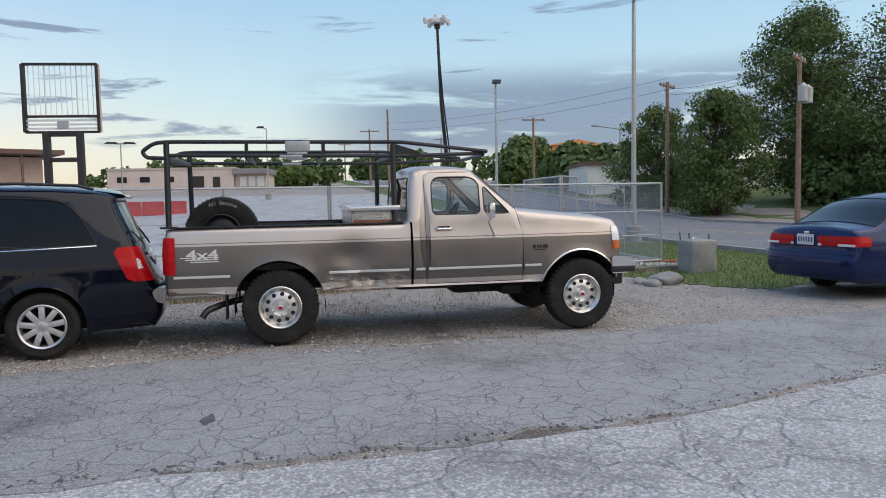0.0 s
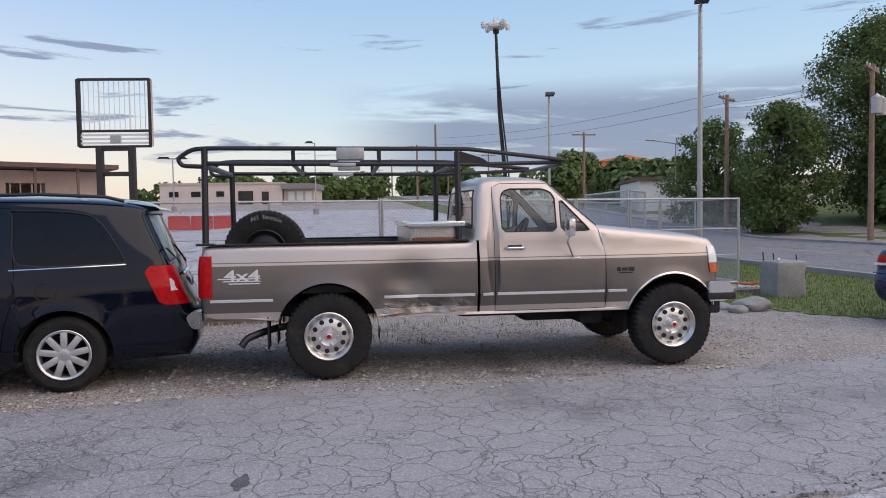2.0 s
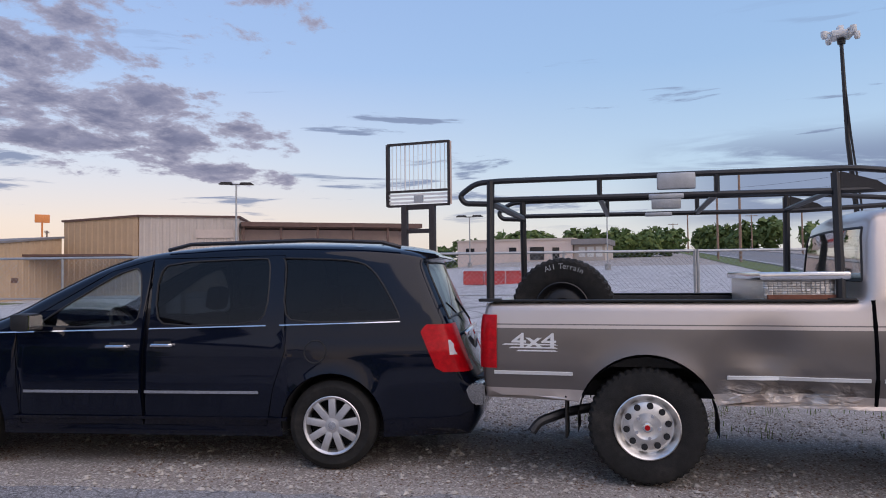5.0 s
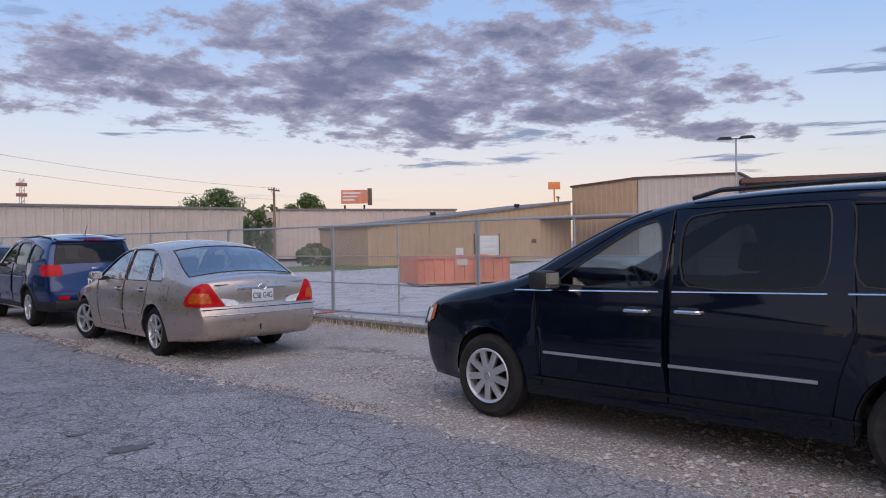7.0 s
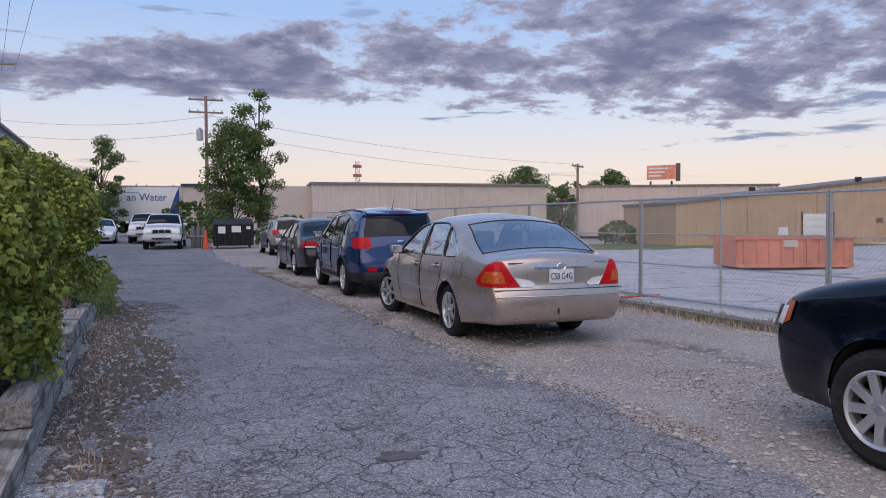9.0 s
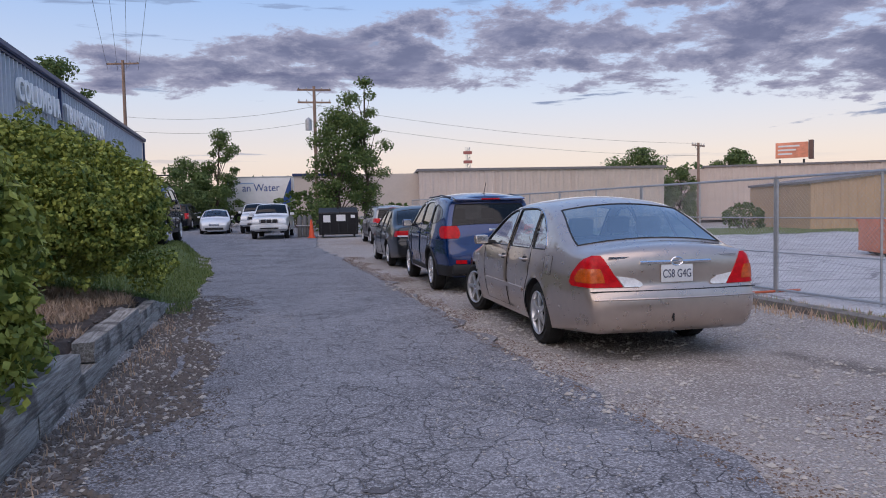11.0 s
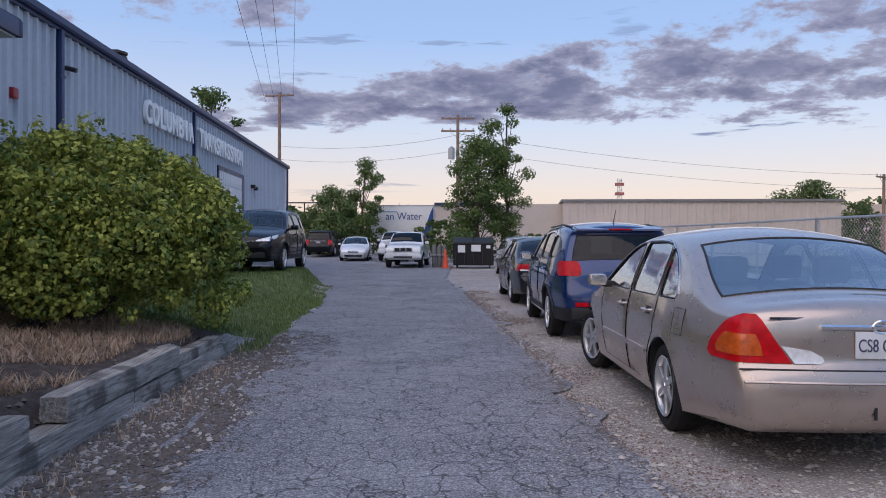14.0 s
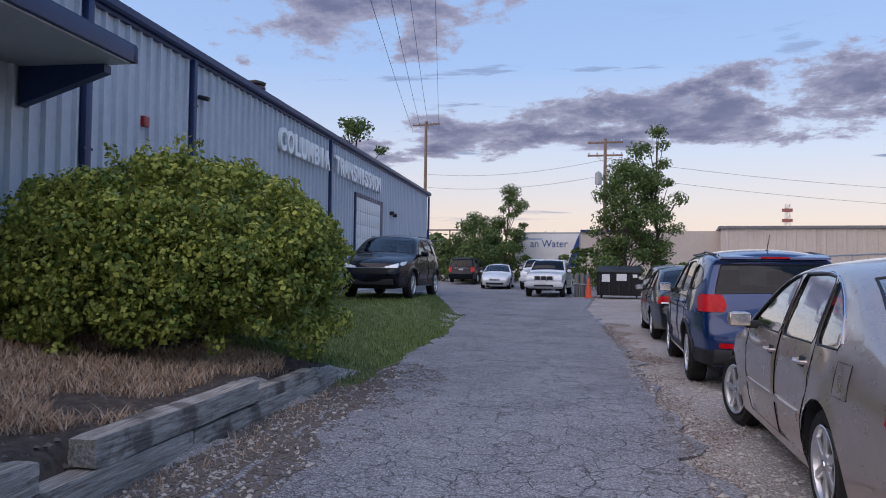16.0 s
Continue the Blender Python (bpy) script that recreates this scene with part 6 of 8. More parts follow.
    for word, a, e in (("COLUMBIA", 4.05, 7.98), ("TRANSMISSION", 8.48, 14.2)):
        pitch = (e - a) / len(word)
        for i, ch in enumerate(word):
            w = pitch * (0.36 if ch == "I" else 0.86)
            text_piece("letter", ch, 0.74, 0.04, LETTER, pose(a + (i + 0.5) * pitch, -0.12, 4.44, 90, 0, 0), b, "", 0.022, w)
    # entrance canopy on a bracketed post
    c = thing("entrance_canopy", m, "navy-edged entrance canopy on the metal building", "canopy")
    part("fascia", box((-11.0, -1.56, 3.86), (-4.22, -1.46, 4.06), 0.01), NAVY, c)
    part("fascia", box((-4.28, -1.56, 3.86), (-4.18, -0.02, 4.06), 0.01), NAVY, c)
    part("soffit", box((-11.0, -1.50, 3.84), (-4.25, -0.03, 3.88)), SIDING, c)
    part("canopy_roof", prism([(-1.55, 4.05), (-1.55, 4.08), (-0.03, 4.35), (-0.03, 4.05)], -11.0, -4.2, "X"), NAVY, c)
    part("bracket", prism([(-0.04, 3.35), (-0.04, 3.84), (-1.2, 3.84), (-1.2, 3.74)], -3.12 - 1.2, -2.98 - 1.2, "X"), NAVY, c)
    return b


shop()
# ---------------- chain-link fence ----------------


def link_panel(L, h, cell=0.07, r=0.0017):
    """Woven wire of a panel, as crossing slanted wires."""
    v, f = [], []

    def wire(a, b):
        k = len(v)
        dx, dz = b[0] - a[0], b[1] - a[1]
        n = math.hypot(dx, dz)
        ox, oz = -dz / n * r, dx / n * r
        for p in (a, b):
            v.append((p[0] + ox, 0, p[1] + oz))
            v.append((p[0] - ox, 0, p[1] - oz))
            v.append((p[0], r * 1.6, p[1]))
        f.extend([(k, k + 1, k + 4, k + 3), (k + 1, k + 2, k + 5, k + 4), (k + 2, k, k + 3, k + 5)])

    n = int((L + h) / cell)
    for i in range(n):
        s = i * cell
        a, b = (min(s, L), max(0, s - L)), (max(0, s - h), min(s, h))
        if abs(a[0] - b[0]) > 0.02:
            wire(a, b)
            wire((L - a[0], a[1]), (L - b[0], b[1]))
    return v, f


def fence_run(points, label, h=1.78, posts=True, rails=(0.05, 0.62, 1.15, 1.76), mid_post=True, lift=0.03):
    """Panels between successive plan points."""
    for (xa, ya), (xb, yb) in zip(points, points[1:]):
        L = math.dist((xa, ya), (xb, yb))
        ang = math.degrees(math.atan2(yb - ya, xb - xa))
        za, zb = gz(xa, ya) + lift, gz(xb, yb) + lift
        m = pose(xa, ya, za, 0, -math.degrees(math.atan2(zb - za, L)), ang)
        p = thing("fence_panel", m, label, "fence", "chain-link fence panels")
        for s in (0.02, L - 0.02):
            part("post", tube([(s, 0, -0.02), (s, 0, h)], 0.024, 8), GALV, p)
        for z in rails:
            part("rail", tube([(0, 0, z), (L, 0, z)], 0.010 if 0.1 < z < h - 0.1 else 0.019, 6), GALV, p)
        if mid_post:
            part("mid_post", tube([(L / 2, 0, 0), (L / 2, 0, h)], 0.017, 6), GALV, p)
        v, f = link_panel(L, h)
        put("wire_mesh", mesh_of("wire_mesh", v, f, GALV), p)
        ft = part("foot", tube(arc_path([(0.0, -0.45, 0.02), (0.0, 0.45, 0.02)], 0.02), 0.02, 6), material("orange_steel", (0.45, 0.11, 0.05), 0.6, 0, 0.2, 9), p, "orange stabiliser foot")


fp = [(fence_x(-7.3 + 3.7 * i), -7.3 + 3.7 * i) for i in range(13)]
fence_run(fp, "galvanised temporary chain-link fence panel beside the drive")
cx, cy = fp[0]
fence_run([(cx, cy), (cx + 3.6, cy + 0.1), (cx + 7.2, cy + 0.2), (cx + 10.8, cy + 0.3)], "galvanised chain-link fence panel along the road")
fence_run([(13.32, -4.75), (16.6, -5.0)], "tall chain-link gate panel beside the fence corner", 1.95, rails=(0.1, 1.93), mid_post=False)
fence_run([(13.36, -4.80), (14.5, -5.6)], "narrow chain-link gate leaf standing open", 1.95, rails=(0.1, 1.93), mid_post=False)

# low kerb between the gravel and the lot
bm = bmesh.new()
prev = None
for y in np.arange(-7.0, 40, 0.5):
    x = fence_x(y) - 0.95 - 0.4 * step(16 - y, 0, 8)
    z = gz(x, y)
    cur = [bm.verts.new((x - 0.09, y, z - 0.05)), bm.verts.new((x - 0.08, y, z + 0.09)), bm.verts.new((x + 0.08, y, z + 0.10)), bm.verts.new((x + 0.10, y, z - 0.05))]
    if prev:
        for k in range(3):
            bm.faces.new((prev[k], cur[k], cur[k + 1], prev[k + 1]))
    prev = cur
tagged(new("kerb", bm_mesh("kerb", bm, material("dirty_concrete", (0.17, 0.155, 0.14), 0.95, 0, 0.35, 4, 0.6, 40, dirt=((0.07, 0.06, 0.05), 0.6)), 40)), "worn concrete kerb at the lot's edge", "kerb", kind="structure")

# ---------------- planting ----------------


def leaf_cloud(rng, centers, n, size, squash=1.0, shell=0.55, skirt=False):
    """Small folded leaves spread through ellipsoids (centre, radii)."""
    v, f = [], []
    vol = np.array([c[1][0] * c[1][1] + c[1][0] * c[1][2] + c[1][1] * c[1][2] for c in centers])
    pick = rng.choice(len(centers), n, p=vol / vol.sum())
    for ci in pick:
        c, r = centers[ci]
        d = rng.normal(size=3)
        d /= np.linalg.norm(d)
        k = shell + (1 - shell) * rng.random() ** 0.6
        q = d.copy()
        if skirt and ci == 0 and d[2] < 0:
            q[:2] *= min(2.2, (1 - 0.3 * d[2] ** 2) / max(0.3, math.sqrt(1 - d[2] ** 2)))
        p = np.array(c) + q * np.array(r) * k
        out = d + rng.normal(size=3) * 0.55 + np.array((0, 0, 0.15))
        out /= np.linalg.norm(out)
        t = np.cross(out, rng.normal(size=3))
        t /= np.linalg.norm(t) + 1e-9
        s = np.cross(out, t)
        L = size * (0.6 + 0.8 * rng.random())
        a, b = p - t * L * 0.5, p + t * L * 0.5
        q = p + s * L * 0.38 - out * L * 0.08
        w = p - s * L * 0.38 - out * L * 0.08
        i = len(v)
        v += [a, q, b, w]
        f += [(i, i + 1, i + 2), (i, i + 2, i + 3)]
    return v, f


def bush(center, radii, n, lumps, seed, label, leaf=0.060, mat=LEAF_BUSH):
    rng = np.random.default_rng(seed)
    x, y, z = center
    g = gz(x, y)
    b = thing("bush", pose(x, y, g), label, "bush")
    mid = radii[2] * 0.98
    cs = [((0, 0, mid), (radii[0] * 0.84, radii[1] * 0.84, radii[2] * 0.88))]
    # rounded tufts over the surface, with dark gaps between them
    for _ in range(lumps):
        d = rng.normal(size=3)
        d[2] = d[2] * 0.8 + 0.05
        d /= np.linalg.norm(d)
        s = 0.065 + 0.075 * rng.random()
        if d[2] < 0.1:
            d[:2] /= np.linalg.norm(d[:2])
        k = 0.86 + 0.10 * rng.random()
        cs.append(((d[0] * radii[0] * k, d[1] * radii[1] * k, mid + d[2] * radii[2] * k), (radii[0] * s, radii[1] * s, radii[2] * s * 1.4)))
    v, f = leaf_cloud(rng, cs[:1], int(n * 0.22), leaf, shell=0.80, skirt=True)
    vv, ff = leaf_cloud(rng, cs[1:], int(n * 0.78), leaf, shell=0.45)
    k = len(v)
    v += vv
    f += [tuple(i + k for i in t) for t in ff]
    # loose shoots above the outline
    for _ in range(26):
        a = rng.random() * 6.283
        px, py = math.cos(a) * radii[0] * 0.6 * rng.random(), math.sin(a) * radii[1] * 0.6 * rng.random()
        top = radii[2] * (1.9 + 0.22 * rng.random()) * (1 - 0.12 * (px * px + py * py) / radii[0] ** 2)
        vv, ff = leaf_cloud(rng, [((px, py, top), (0.10, 0.10, 0.16))], 22, leaf, shell=0.2)
        k = len(v)
        v += vv
        f += [tuple(i + k for i in t) for t in ff]
    put("foliage", mesh_of("foliage", v, f, mat), b)
    for i in range(12):
        a = 2 * math.pi * i / 12 + rng.random()
        bm = tube([(0.15 * math.cos(a), 0.15 * math.sin(a), -0.1), (0.5 * radii[0] * math.cos(a), 0.5 * radii[1] * math.sin(a), radii[2] * 0.8), (0.75 * radii[0] * math.cos(a), 0.75 * radii[1] * math.sin(a), radii[2] * 1.3)], 0.035, 5, 0.008)
        part("stem", bm, BARK, b)
    return b


bush((-1.38, 14.4, 0), (1.92, 1.9, 1.09), 88000, 520, 3, "large dense green and yellow shrub beside the drive")
bush((0.05, 8.35, 0), (1.30, 1.7, 0.96), 46000, 360, 5, "leafy yellow-green shrub above the timber edging")


def tree(x, y, h, w, n, seed, label, trunk=0.16, mat=LEAF_TREE, leaf=0.22, clumps=34, base=0.2, lean=(0, 0), z=None, narrow=1.0):
    """Tapered trunk, forking limbs and a crown of clumped leaves with gaps."""
    rng = np.random.default_rng(seed)
    t = thing("tree", pose(x, y, gz(x, y) - 0.1 if z is None else z), label, "tree")
    bm = bmesh.new()
    pts = [(lean[0] * k * h, lean[1] * k * h, k * h * 0.82) for k in np.linspace(0, 1, 6)]
    pts = [(p[0] + 0.12 * rng.normal() * (i > 0), p[1] + 0.12 * rng.normal() * (i > 0), p[2]) for i, p in enumerate(pts)]
    add_tube(bm, pts, trunk, 8, trunk * 0.2)
    cs = []
    for i in range(clumps):
        k = base + (1 - base) * (i + rng.random()) / clumps
        prof = math.sin(math.pi * min(1, (k - base) / (1 - base) * 0.88 + 0.12)) ** 0.65
        a = i * 2.4 + rng.random()
        rad = w / 2 * prof * (0.25 + 0.85 * rng.random())
        bx, by, bz = np.array(pts[0]) + (np.array(pts[-1]) - np.array(pts[0])) * min(1, k / 0.82)
        c = (bx + rad * math.cos(a), by + rad * math.sin(a), k * h)
        s = w * (0.09 + 0.14 * rng.random()) * narrow
        cs.append((c, (s * 1.15, s * 1.15, s * 0.85)))
        j = min(4, int(k / 0.82 * 5 * 0.75))
        add_tube(bm, [pts[j], tuple((np.array(pts[j]) + c) / 2 + np.array((0, 0, 0.08 * h * rng.random()))), c], trunk * 0.32, 5, 0.012)
    part("trunk", bm, BARK, t)
    v, f = leaf_cloud(rng, cs, int(n * 2.8), leaf * 0.52, shell=0.12)
    put("crown", mesh_of("crown", v, f, mat), t)
    return t


# trees at the end of the drive and behind the shop
tree(1.4, 50.2, 7.3, 4.4, 7000, 11, "leafy green tree behind the black dumpster", 0.16, LEAF_TREE, 0.26, 40, 0.06)
tree(3.0, 50.6, 9.7, 3.6, 2600, 12, "slender open-crowned tree with gaps in its leaves", 0.13, LEAF_TREE, 0.26, 22, 0.15, (0.02, 0))
tree(-10.9, 63.0, 5.2, 5.2, 4200, 13, "dark bushy tree behind the parked cars", 0.16, LEAF_DARK, 0.32, 26, 0.0)
tree(-8.5, 63.5, 7.2, 3.8, 3000, 14, "green tree with a thin top", 0.14, LEAF_TREE, 0.30, 22, 0.05)
tree(-11.2, 40.5, 8.6, 3.6, 1800, 15, "green tree rising behind the metal building", 0.15, LEAF_TREE, 0.28, 18, 0.3)
bush((4.6, 46.6, 0), (1.9, 1.5, 0.75), 2600, 60, 16, "wild green bushes beside the dumpster", 0.16, LEAF_TREE)
bush((-1.6, 58.0, 0), (2.6, 1.5, 1.2), 2600, 60, 17, "scrubby green bushes at the end of the drive", 0.2, LEAF_TREE)
bush((-13.5, 62.0, 0), (2.8, 2.0, 1.2), 2600, 60, 18, "scrubby green bushes by the far fence", 0.2, LEAF_DARK)
# across the road
tree(42.5, -33.0, 12.4, 8.2, 15000, 21, "tall leafy tree on the bank across the road", 0.32, LEAF_DARK, 0.34, 60, 0.12)
tree(38.0, -39.0, 12.6, 11.5, 15000, 22, "tall broad tree on the bank across the road", 0.34, LEAF_DARK, 0.34, 60, 0.1)
tree(39.5, -24.6, 7.4, 5.2, 6500, 23, "rounded green tree across the road", 0.2, LEAF_DARK, 0.34, 46, 0.05)
tree(47.0, -24.5, 7.0, 6.0, 4500, 24, "green tree across the road", 0.2, LEAF_DARK, 0.36, 36, 0.05)
tree(33.0, -36.0, 5.4, 8.0, 6000, 25, "low dense tree on the bank", 0.2, LEAF_DARK, 0.34, 40, -0.05)
tree(27.0, -36.0, 7.5, 9.0, 6000, 26, "dense tree on the bank across the road", 0.2, LEAF_DARK, 0.36, 40, -0.05)
tree(38.0, -34.0, 5.0, 6.5, 4500, 27, "low dense tree on the bank", 0.18, LEAF_DARK, 0.32, 36, -0.08)


def woods(name, x0, y0, x1, y1, h, n, seed, label, mat=LEAF_DARK, leaf=0.8, z=None, ragged=0.35):
    """A far row of trees as one mass of leaves."""
    rng = np.random.default_rng(seed)
    L = math.dist((x0, y0), (x1, y1))
    cs = []
    for i in range(max(4, int(L / 2.6))):
        k = rng.random()
        x, y = x0 + (x1 - x0) * k + rng.normal() * 1.5, y0 + (y1 - y0) * k + rng.normal() * 1.5
        hh = h * (1 - ragged * rng.random())
        g = gz(x, y) if z is None else z
        r = 1.5 + 1.8 * rng.random()
        cs += [((x, y, g + hh - r), (r, r, r)), ((x, y, g + hh * 0.45), (r * 1.15, r * 1.15, hh * 0.5))]
    v, f = leaf_cloud(rng, cs, n, leaf, shell=0.5)
    return tagged(new(name, mesh_of(name, v, f, mat)), label, "trees", kind="stuff")


woods("hedge_row", 22, -36, 60, -32.5, 4.4, 16000, 30, "dense dark shrubs on the bank across the road", LEAF_DARK, 0.34)
woods("far_woods", 108, -30, 112, -58, 7.5, 7000, 31, "dark wooded hillside beyond the road")
woods("far_woods", 66, -33, 88, -28, 5.4, 6000, 32, "dark trees along the far side of the road")
woods("far_woods", 105, 36, 118, -12, 5.0, 7000, 33, "green and yellowing trees beyond the low buildings", LEAF_TREE)
woods("far_woods", 160, -70, 230, 10, 9.0, 6000, 34, "distant wooded hill", LEAF_DARK, 1.6)
woods("far_woods", 160, 10, 190, 90, 6.0, 5000, 35, "distant trees on the horizon", LEAF_DARK, 1.5)
woods("far_woods", 40, 112, 58, 100, 9.0, 2600, 36, "green trees behind the warehouses", LEAF_DARK, 0.7)
woods("far_woods", 110, 120, 60, 170, 7.5, 2600, 37, "distant trees behind the warehouses", LEAF_DARK, 1.2)
# unseen row, added to hold low western sky out of the reflections
woods("far_woods", -34, -40, -36, 14, 4.5, 7000, 38, "unseen trees added in the west to darken reflections", LEAF_DARK, 0.7)
woods("far_woods", -40, 75, 0, 82, 5.0, 4000, 39, "trees beyond the end of the drive", LEAF_DARK, 0.8)
# also unseen: carries the added western row on behind the shop
woods("far_woods", -24, 14, -22, 60, 6.0, 4000, 40, "unseen trees added behind the metal building to close the west", LEAF_DARK, 0.7)

tree(33.6, 73.0, 5.6, 4.6, 2600, 41, "dark tree between the warehouses", 0.18, LEAF_DARK, 0.4, 24, 0.0)
tree(43.0, 109.0, 10.2, 9.0, 3000, 42, "tree crown above the warehouse roof", 0.3, LEAF_DARK, 0.6, 24, 0.2)
tree(54.0, 101.5, 9.0, 7.0, 2400, 43, "tree crown above the warehouse roof", 0.3, LEAF_DARK, 0.6, 20, 0.2)
bush((31.6, 57.4, 0), (1.6, 1.4, 0.9), 1800, 50, 44, "dark bush at the back of the lot", 0.2, LEAF_DARK)

# ---------------- warehouses and far buildings ----------------
BEIGE = material("beige_metal_siding", (0.57, 0.475, 0.41), 0.6, 0, 0.07, 0.8, dirt=((0.30, 0.25, 0.21), 0.3))
PALE = material("pale_panel", (0.52, 0.45, 0.39), 0.65, 0, 0.06, 0.8)
TAN = material("tan_siding", (0.47, 0.33, 0.205), 0.6, 0, 0.07, 0.8, dirt=((0.32, 0.23, 0.15), 0.3))
PINKW = material("pink_beige_wall", (0.52, 0.39, 0.33), 0.75, 0, 0.10, 0.7, dirt=((0.30, 0.23, 0.2), 0.4))
BROWN = material("rust_brown_fascia", (0.13, 0.075, 0.06), 0.7, 0, 0.2, 2)
DARKWIN = material("dark_window", (0.02, 0.022, 0.026), 0.15, 0, 0.2, 2)
GREYROOF = material("grey_roof", (0.20, 0.19, 0.19), 0.8, 0, 0.15, 1)


def wall_frame(a, b):
    """Local x along the wall from a to b, -y towards the viewer's side."""
    d = (Vector((*b, 0)) - Vector((*a, 0))).normalized()
    return Matrix.Translation((a[0], a[1], 0)) @ Matrix(((d.x, -d.y, 0, 0), (d.y, d.x, 0, 0), (0, 0, 1, 0), (0, 0, 0, 1))), math.dist(a, b)


def shed(name, a, b, z0, za, zb, depth, mat, label, rib=0.6, roof=GREYROOF, seam=6.0, category="warehouse"):
    """A metal building with one ribbed face from a to b, its eaves running from za to zb."""
    m, L = wall_frame(a, b)
    t = thing(name, m, label, category)
    part("wall", prism([(0, z0), (L, z0), (L, zb), (0, za)], 0.05, depth), mat, t)
    v, f = [], []
    n = int(L / rib)
    for i in range(n):
        x = i * rib
        for q, y in ((x, 0.045), (x + rib * 0.4, 0.045), (x + rib * 0.5, 0.0), (x + rib * 0.75, 0.0), (x + rib * 0.85, 0.045)):
            v += [(q, y, z0), (q, y, za + (zb - za) * q / L)]
    k = len(v) // 2
    f = [(2 * i, 2 * i + 2, 2 * i + 3, 2 * i + 1) for i in range(k - 1)]
    put("ribbed_face", mesh_of("ribbed_face", v, f, mat), t)
    part("roof", prism([(-0.15, za - 0.02), (L + 0.15, zb - 0.02), (L + 0.15, zb + 0.16), (-0.15, za + 0.16)], -0.12, depth + 0.1), roof, t)
    for i in range(1, int(L / seam)):
        part("seam_strip", box((i * seam - 0.05, -0.03, z0), (i * seam + 0.05, 0.03, za + (zb - za) * i * seam / L - 0.05)), mat, t)
    return t, L


t, L = shed("warehouse", (7.2, 60.6), (26.6, 60.3), -0.2, 4.45, 4.42, 16, BEIGE, "long beige ribbed metal warehouse with a flat dark eave")
for s in (1.1, 3.6):
    part("window", box((s, -0.06, 1.2), (s + 0.8, 0.06, 1.9)), DARKWIN, t)
part("side_wall", box((-6.5, 1.5, -0.2), (0.0, 14, 4.35)), PALE, t, "plain pale wall panel")
t, L = shed("warehouse", (38.6, 78.6), (57.5, 70.2), -0.2, 5.35, 5.25, 20, BEIGE, "beige metal warehouse behind the lot")
part("end_wall", box((-9.0, 0.3, -0.2), (0.0, 12, 5.2)), BEIGE, t)
t, L = shed("workshop", (34.2, 52.9), (56.4, 50.8), -0.5, 2.75, 5.15, 10, TAN, "tan metal workshop with a sloping roof and a white door")
d = part("door", box((10.7, -0.08, -0.25), (13.3, 0.0, 1.95), 0.01), WHITE, t, "white roll-up door")
for i in range(4):
    part("door_panel", box((10.75, -0.10, -0.22 + i * 0.54), (13.25, -0.07, 0.28 + i * 0.54), 0.01), WHITE, d)
part("door_frame", box((10.55, -0.06, -0.25), (10.7, 0.0, 2.1)), BROWN, t)
part("door_frame", box((13.3, -0.06, -0.25), (13.45, 0.0, 2.1)), BROWN, t)
part("notice", box((8.6, -0.05, -0.1), (9.4, 0.0, 0.9)), WHITE, t, "pale notice panel")
for s in (6.0, 15.2):
    part("lamp", box((s, -0.4, 3.2 + s * 0.09), (s + 0.35, 0, 3.5 + s * 0.09), 0.04), BLACKM, t)
part("vent_mark", box((17.2, -0.05, 1.2), (17.8, 0.0, 1.6)), BROWN, t)
t, L = shed("tall_workshop", (58.0, 52.1), (58.7, 44.7), -0.5, 6.75, 7.1, 8, TAN, "tall tan metal workshop block", roof=BROWN)
t, L = shed("tall_workshop", (58.8, 44.6), (62.1, 36.4), -0.5, 7.1, 7.0, 12, PALE, "tall pale metal workshop block", roof=BROWN)
part("faded_sign", box((5.0, -0.06, 5.1), (8.4, 0.0, 5.9)), BEIGE, t, "faded sign panel")
part("awning", box((-10.5, -3.5, 3.4), (-0.5, -0.2, 3.6), 0.02), BROWN, t)

# long pink-beige building with a brown canopy edge
m, L = wall_frame((62.2, 36.2), (70.6, 22.6))
t = thing("store_building", m, "derelict pink-beige store building with a rusty canopy edge", "building")
for a, b in ((0, 8.5), (11.6, L)):
    part("wall", box((a, 1.6, 0), (b, 10, 6.0)), PINKW, t)
part("wall", box((8.5, 1.6, 4.9), (11.6, 10, 6.0)), PINKW, t)
part("back_wall", box((8.5, 7.0, 0), (11.6, 7.3, 4.9)), TAN, t)
part("floor_slab", box((0, -1.0, 0), (L, 10, 1.6)), CONC, t)
part("canopy", prism([(-1.0, 6.15), (-1.0, 6.55), (10, 6.75), (10, 6.0)], 0, L + 1.2, "X"), BROWN, t)
for s in np.arange(0.2, L + 1, 3.4):
    part("canopy_post", box((s - 0.1, -0.7, 1.5), (s + 0.1, -0.5, 6.2), 0.02), BROWN, t)
for s in (8.9, 9.7, 10.6, 11.3):
    part("stud", box((s - 0.05, 2.0, 1.6), (s + 0.05, 2.15, 4.9)), GALV, t)
part("panel", box((9.1, 3.0, 1.6), (9.9, 3.2, 3.3)), material("ochre_panel", (0.42, 0.25, 0.06), 0.7), t)
part("bin", box((10.4, 2.4, 1.6), (11.2, 3.2, 2.5), 0.03), material("red_bin", (0.42, 0.03, 0.02), 0.6), t)

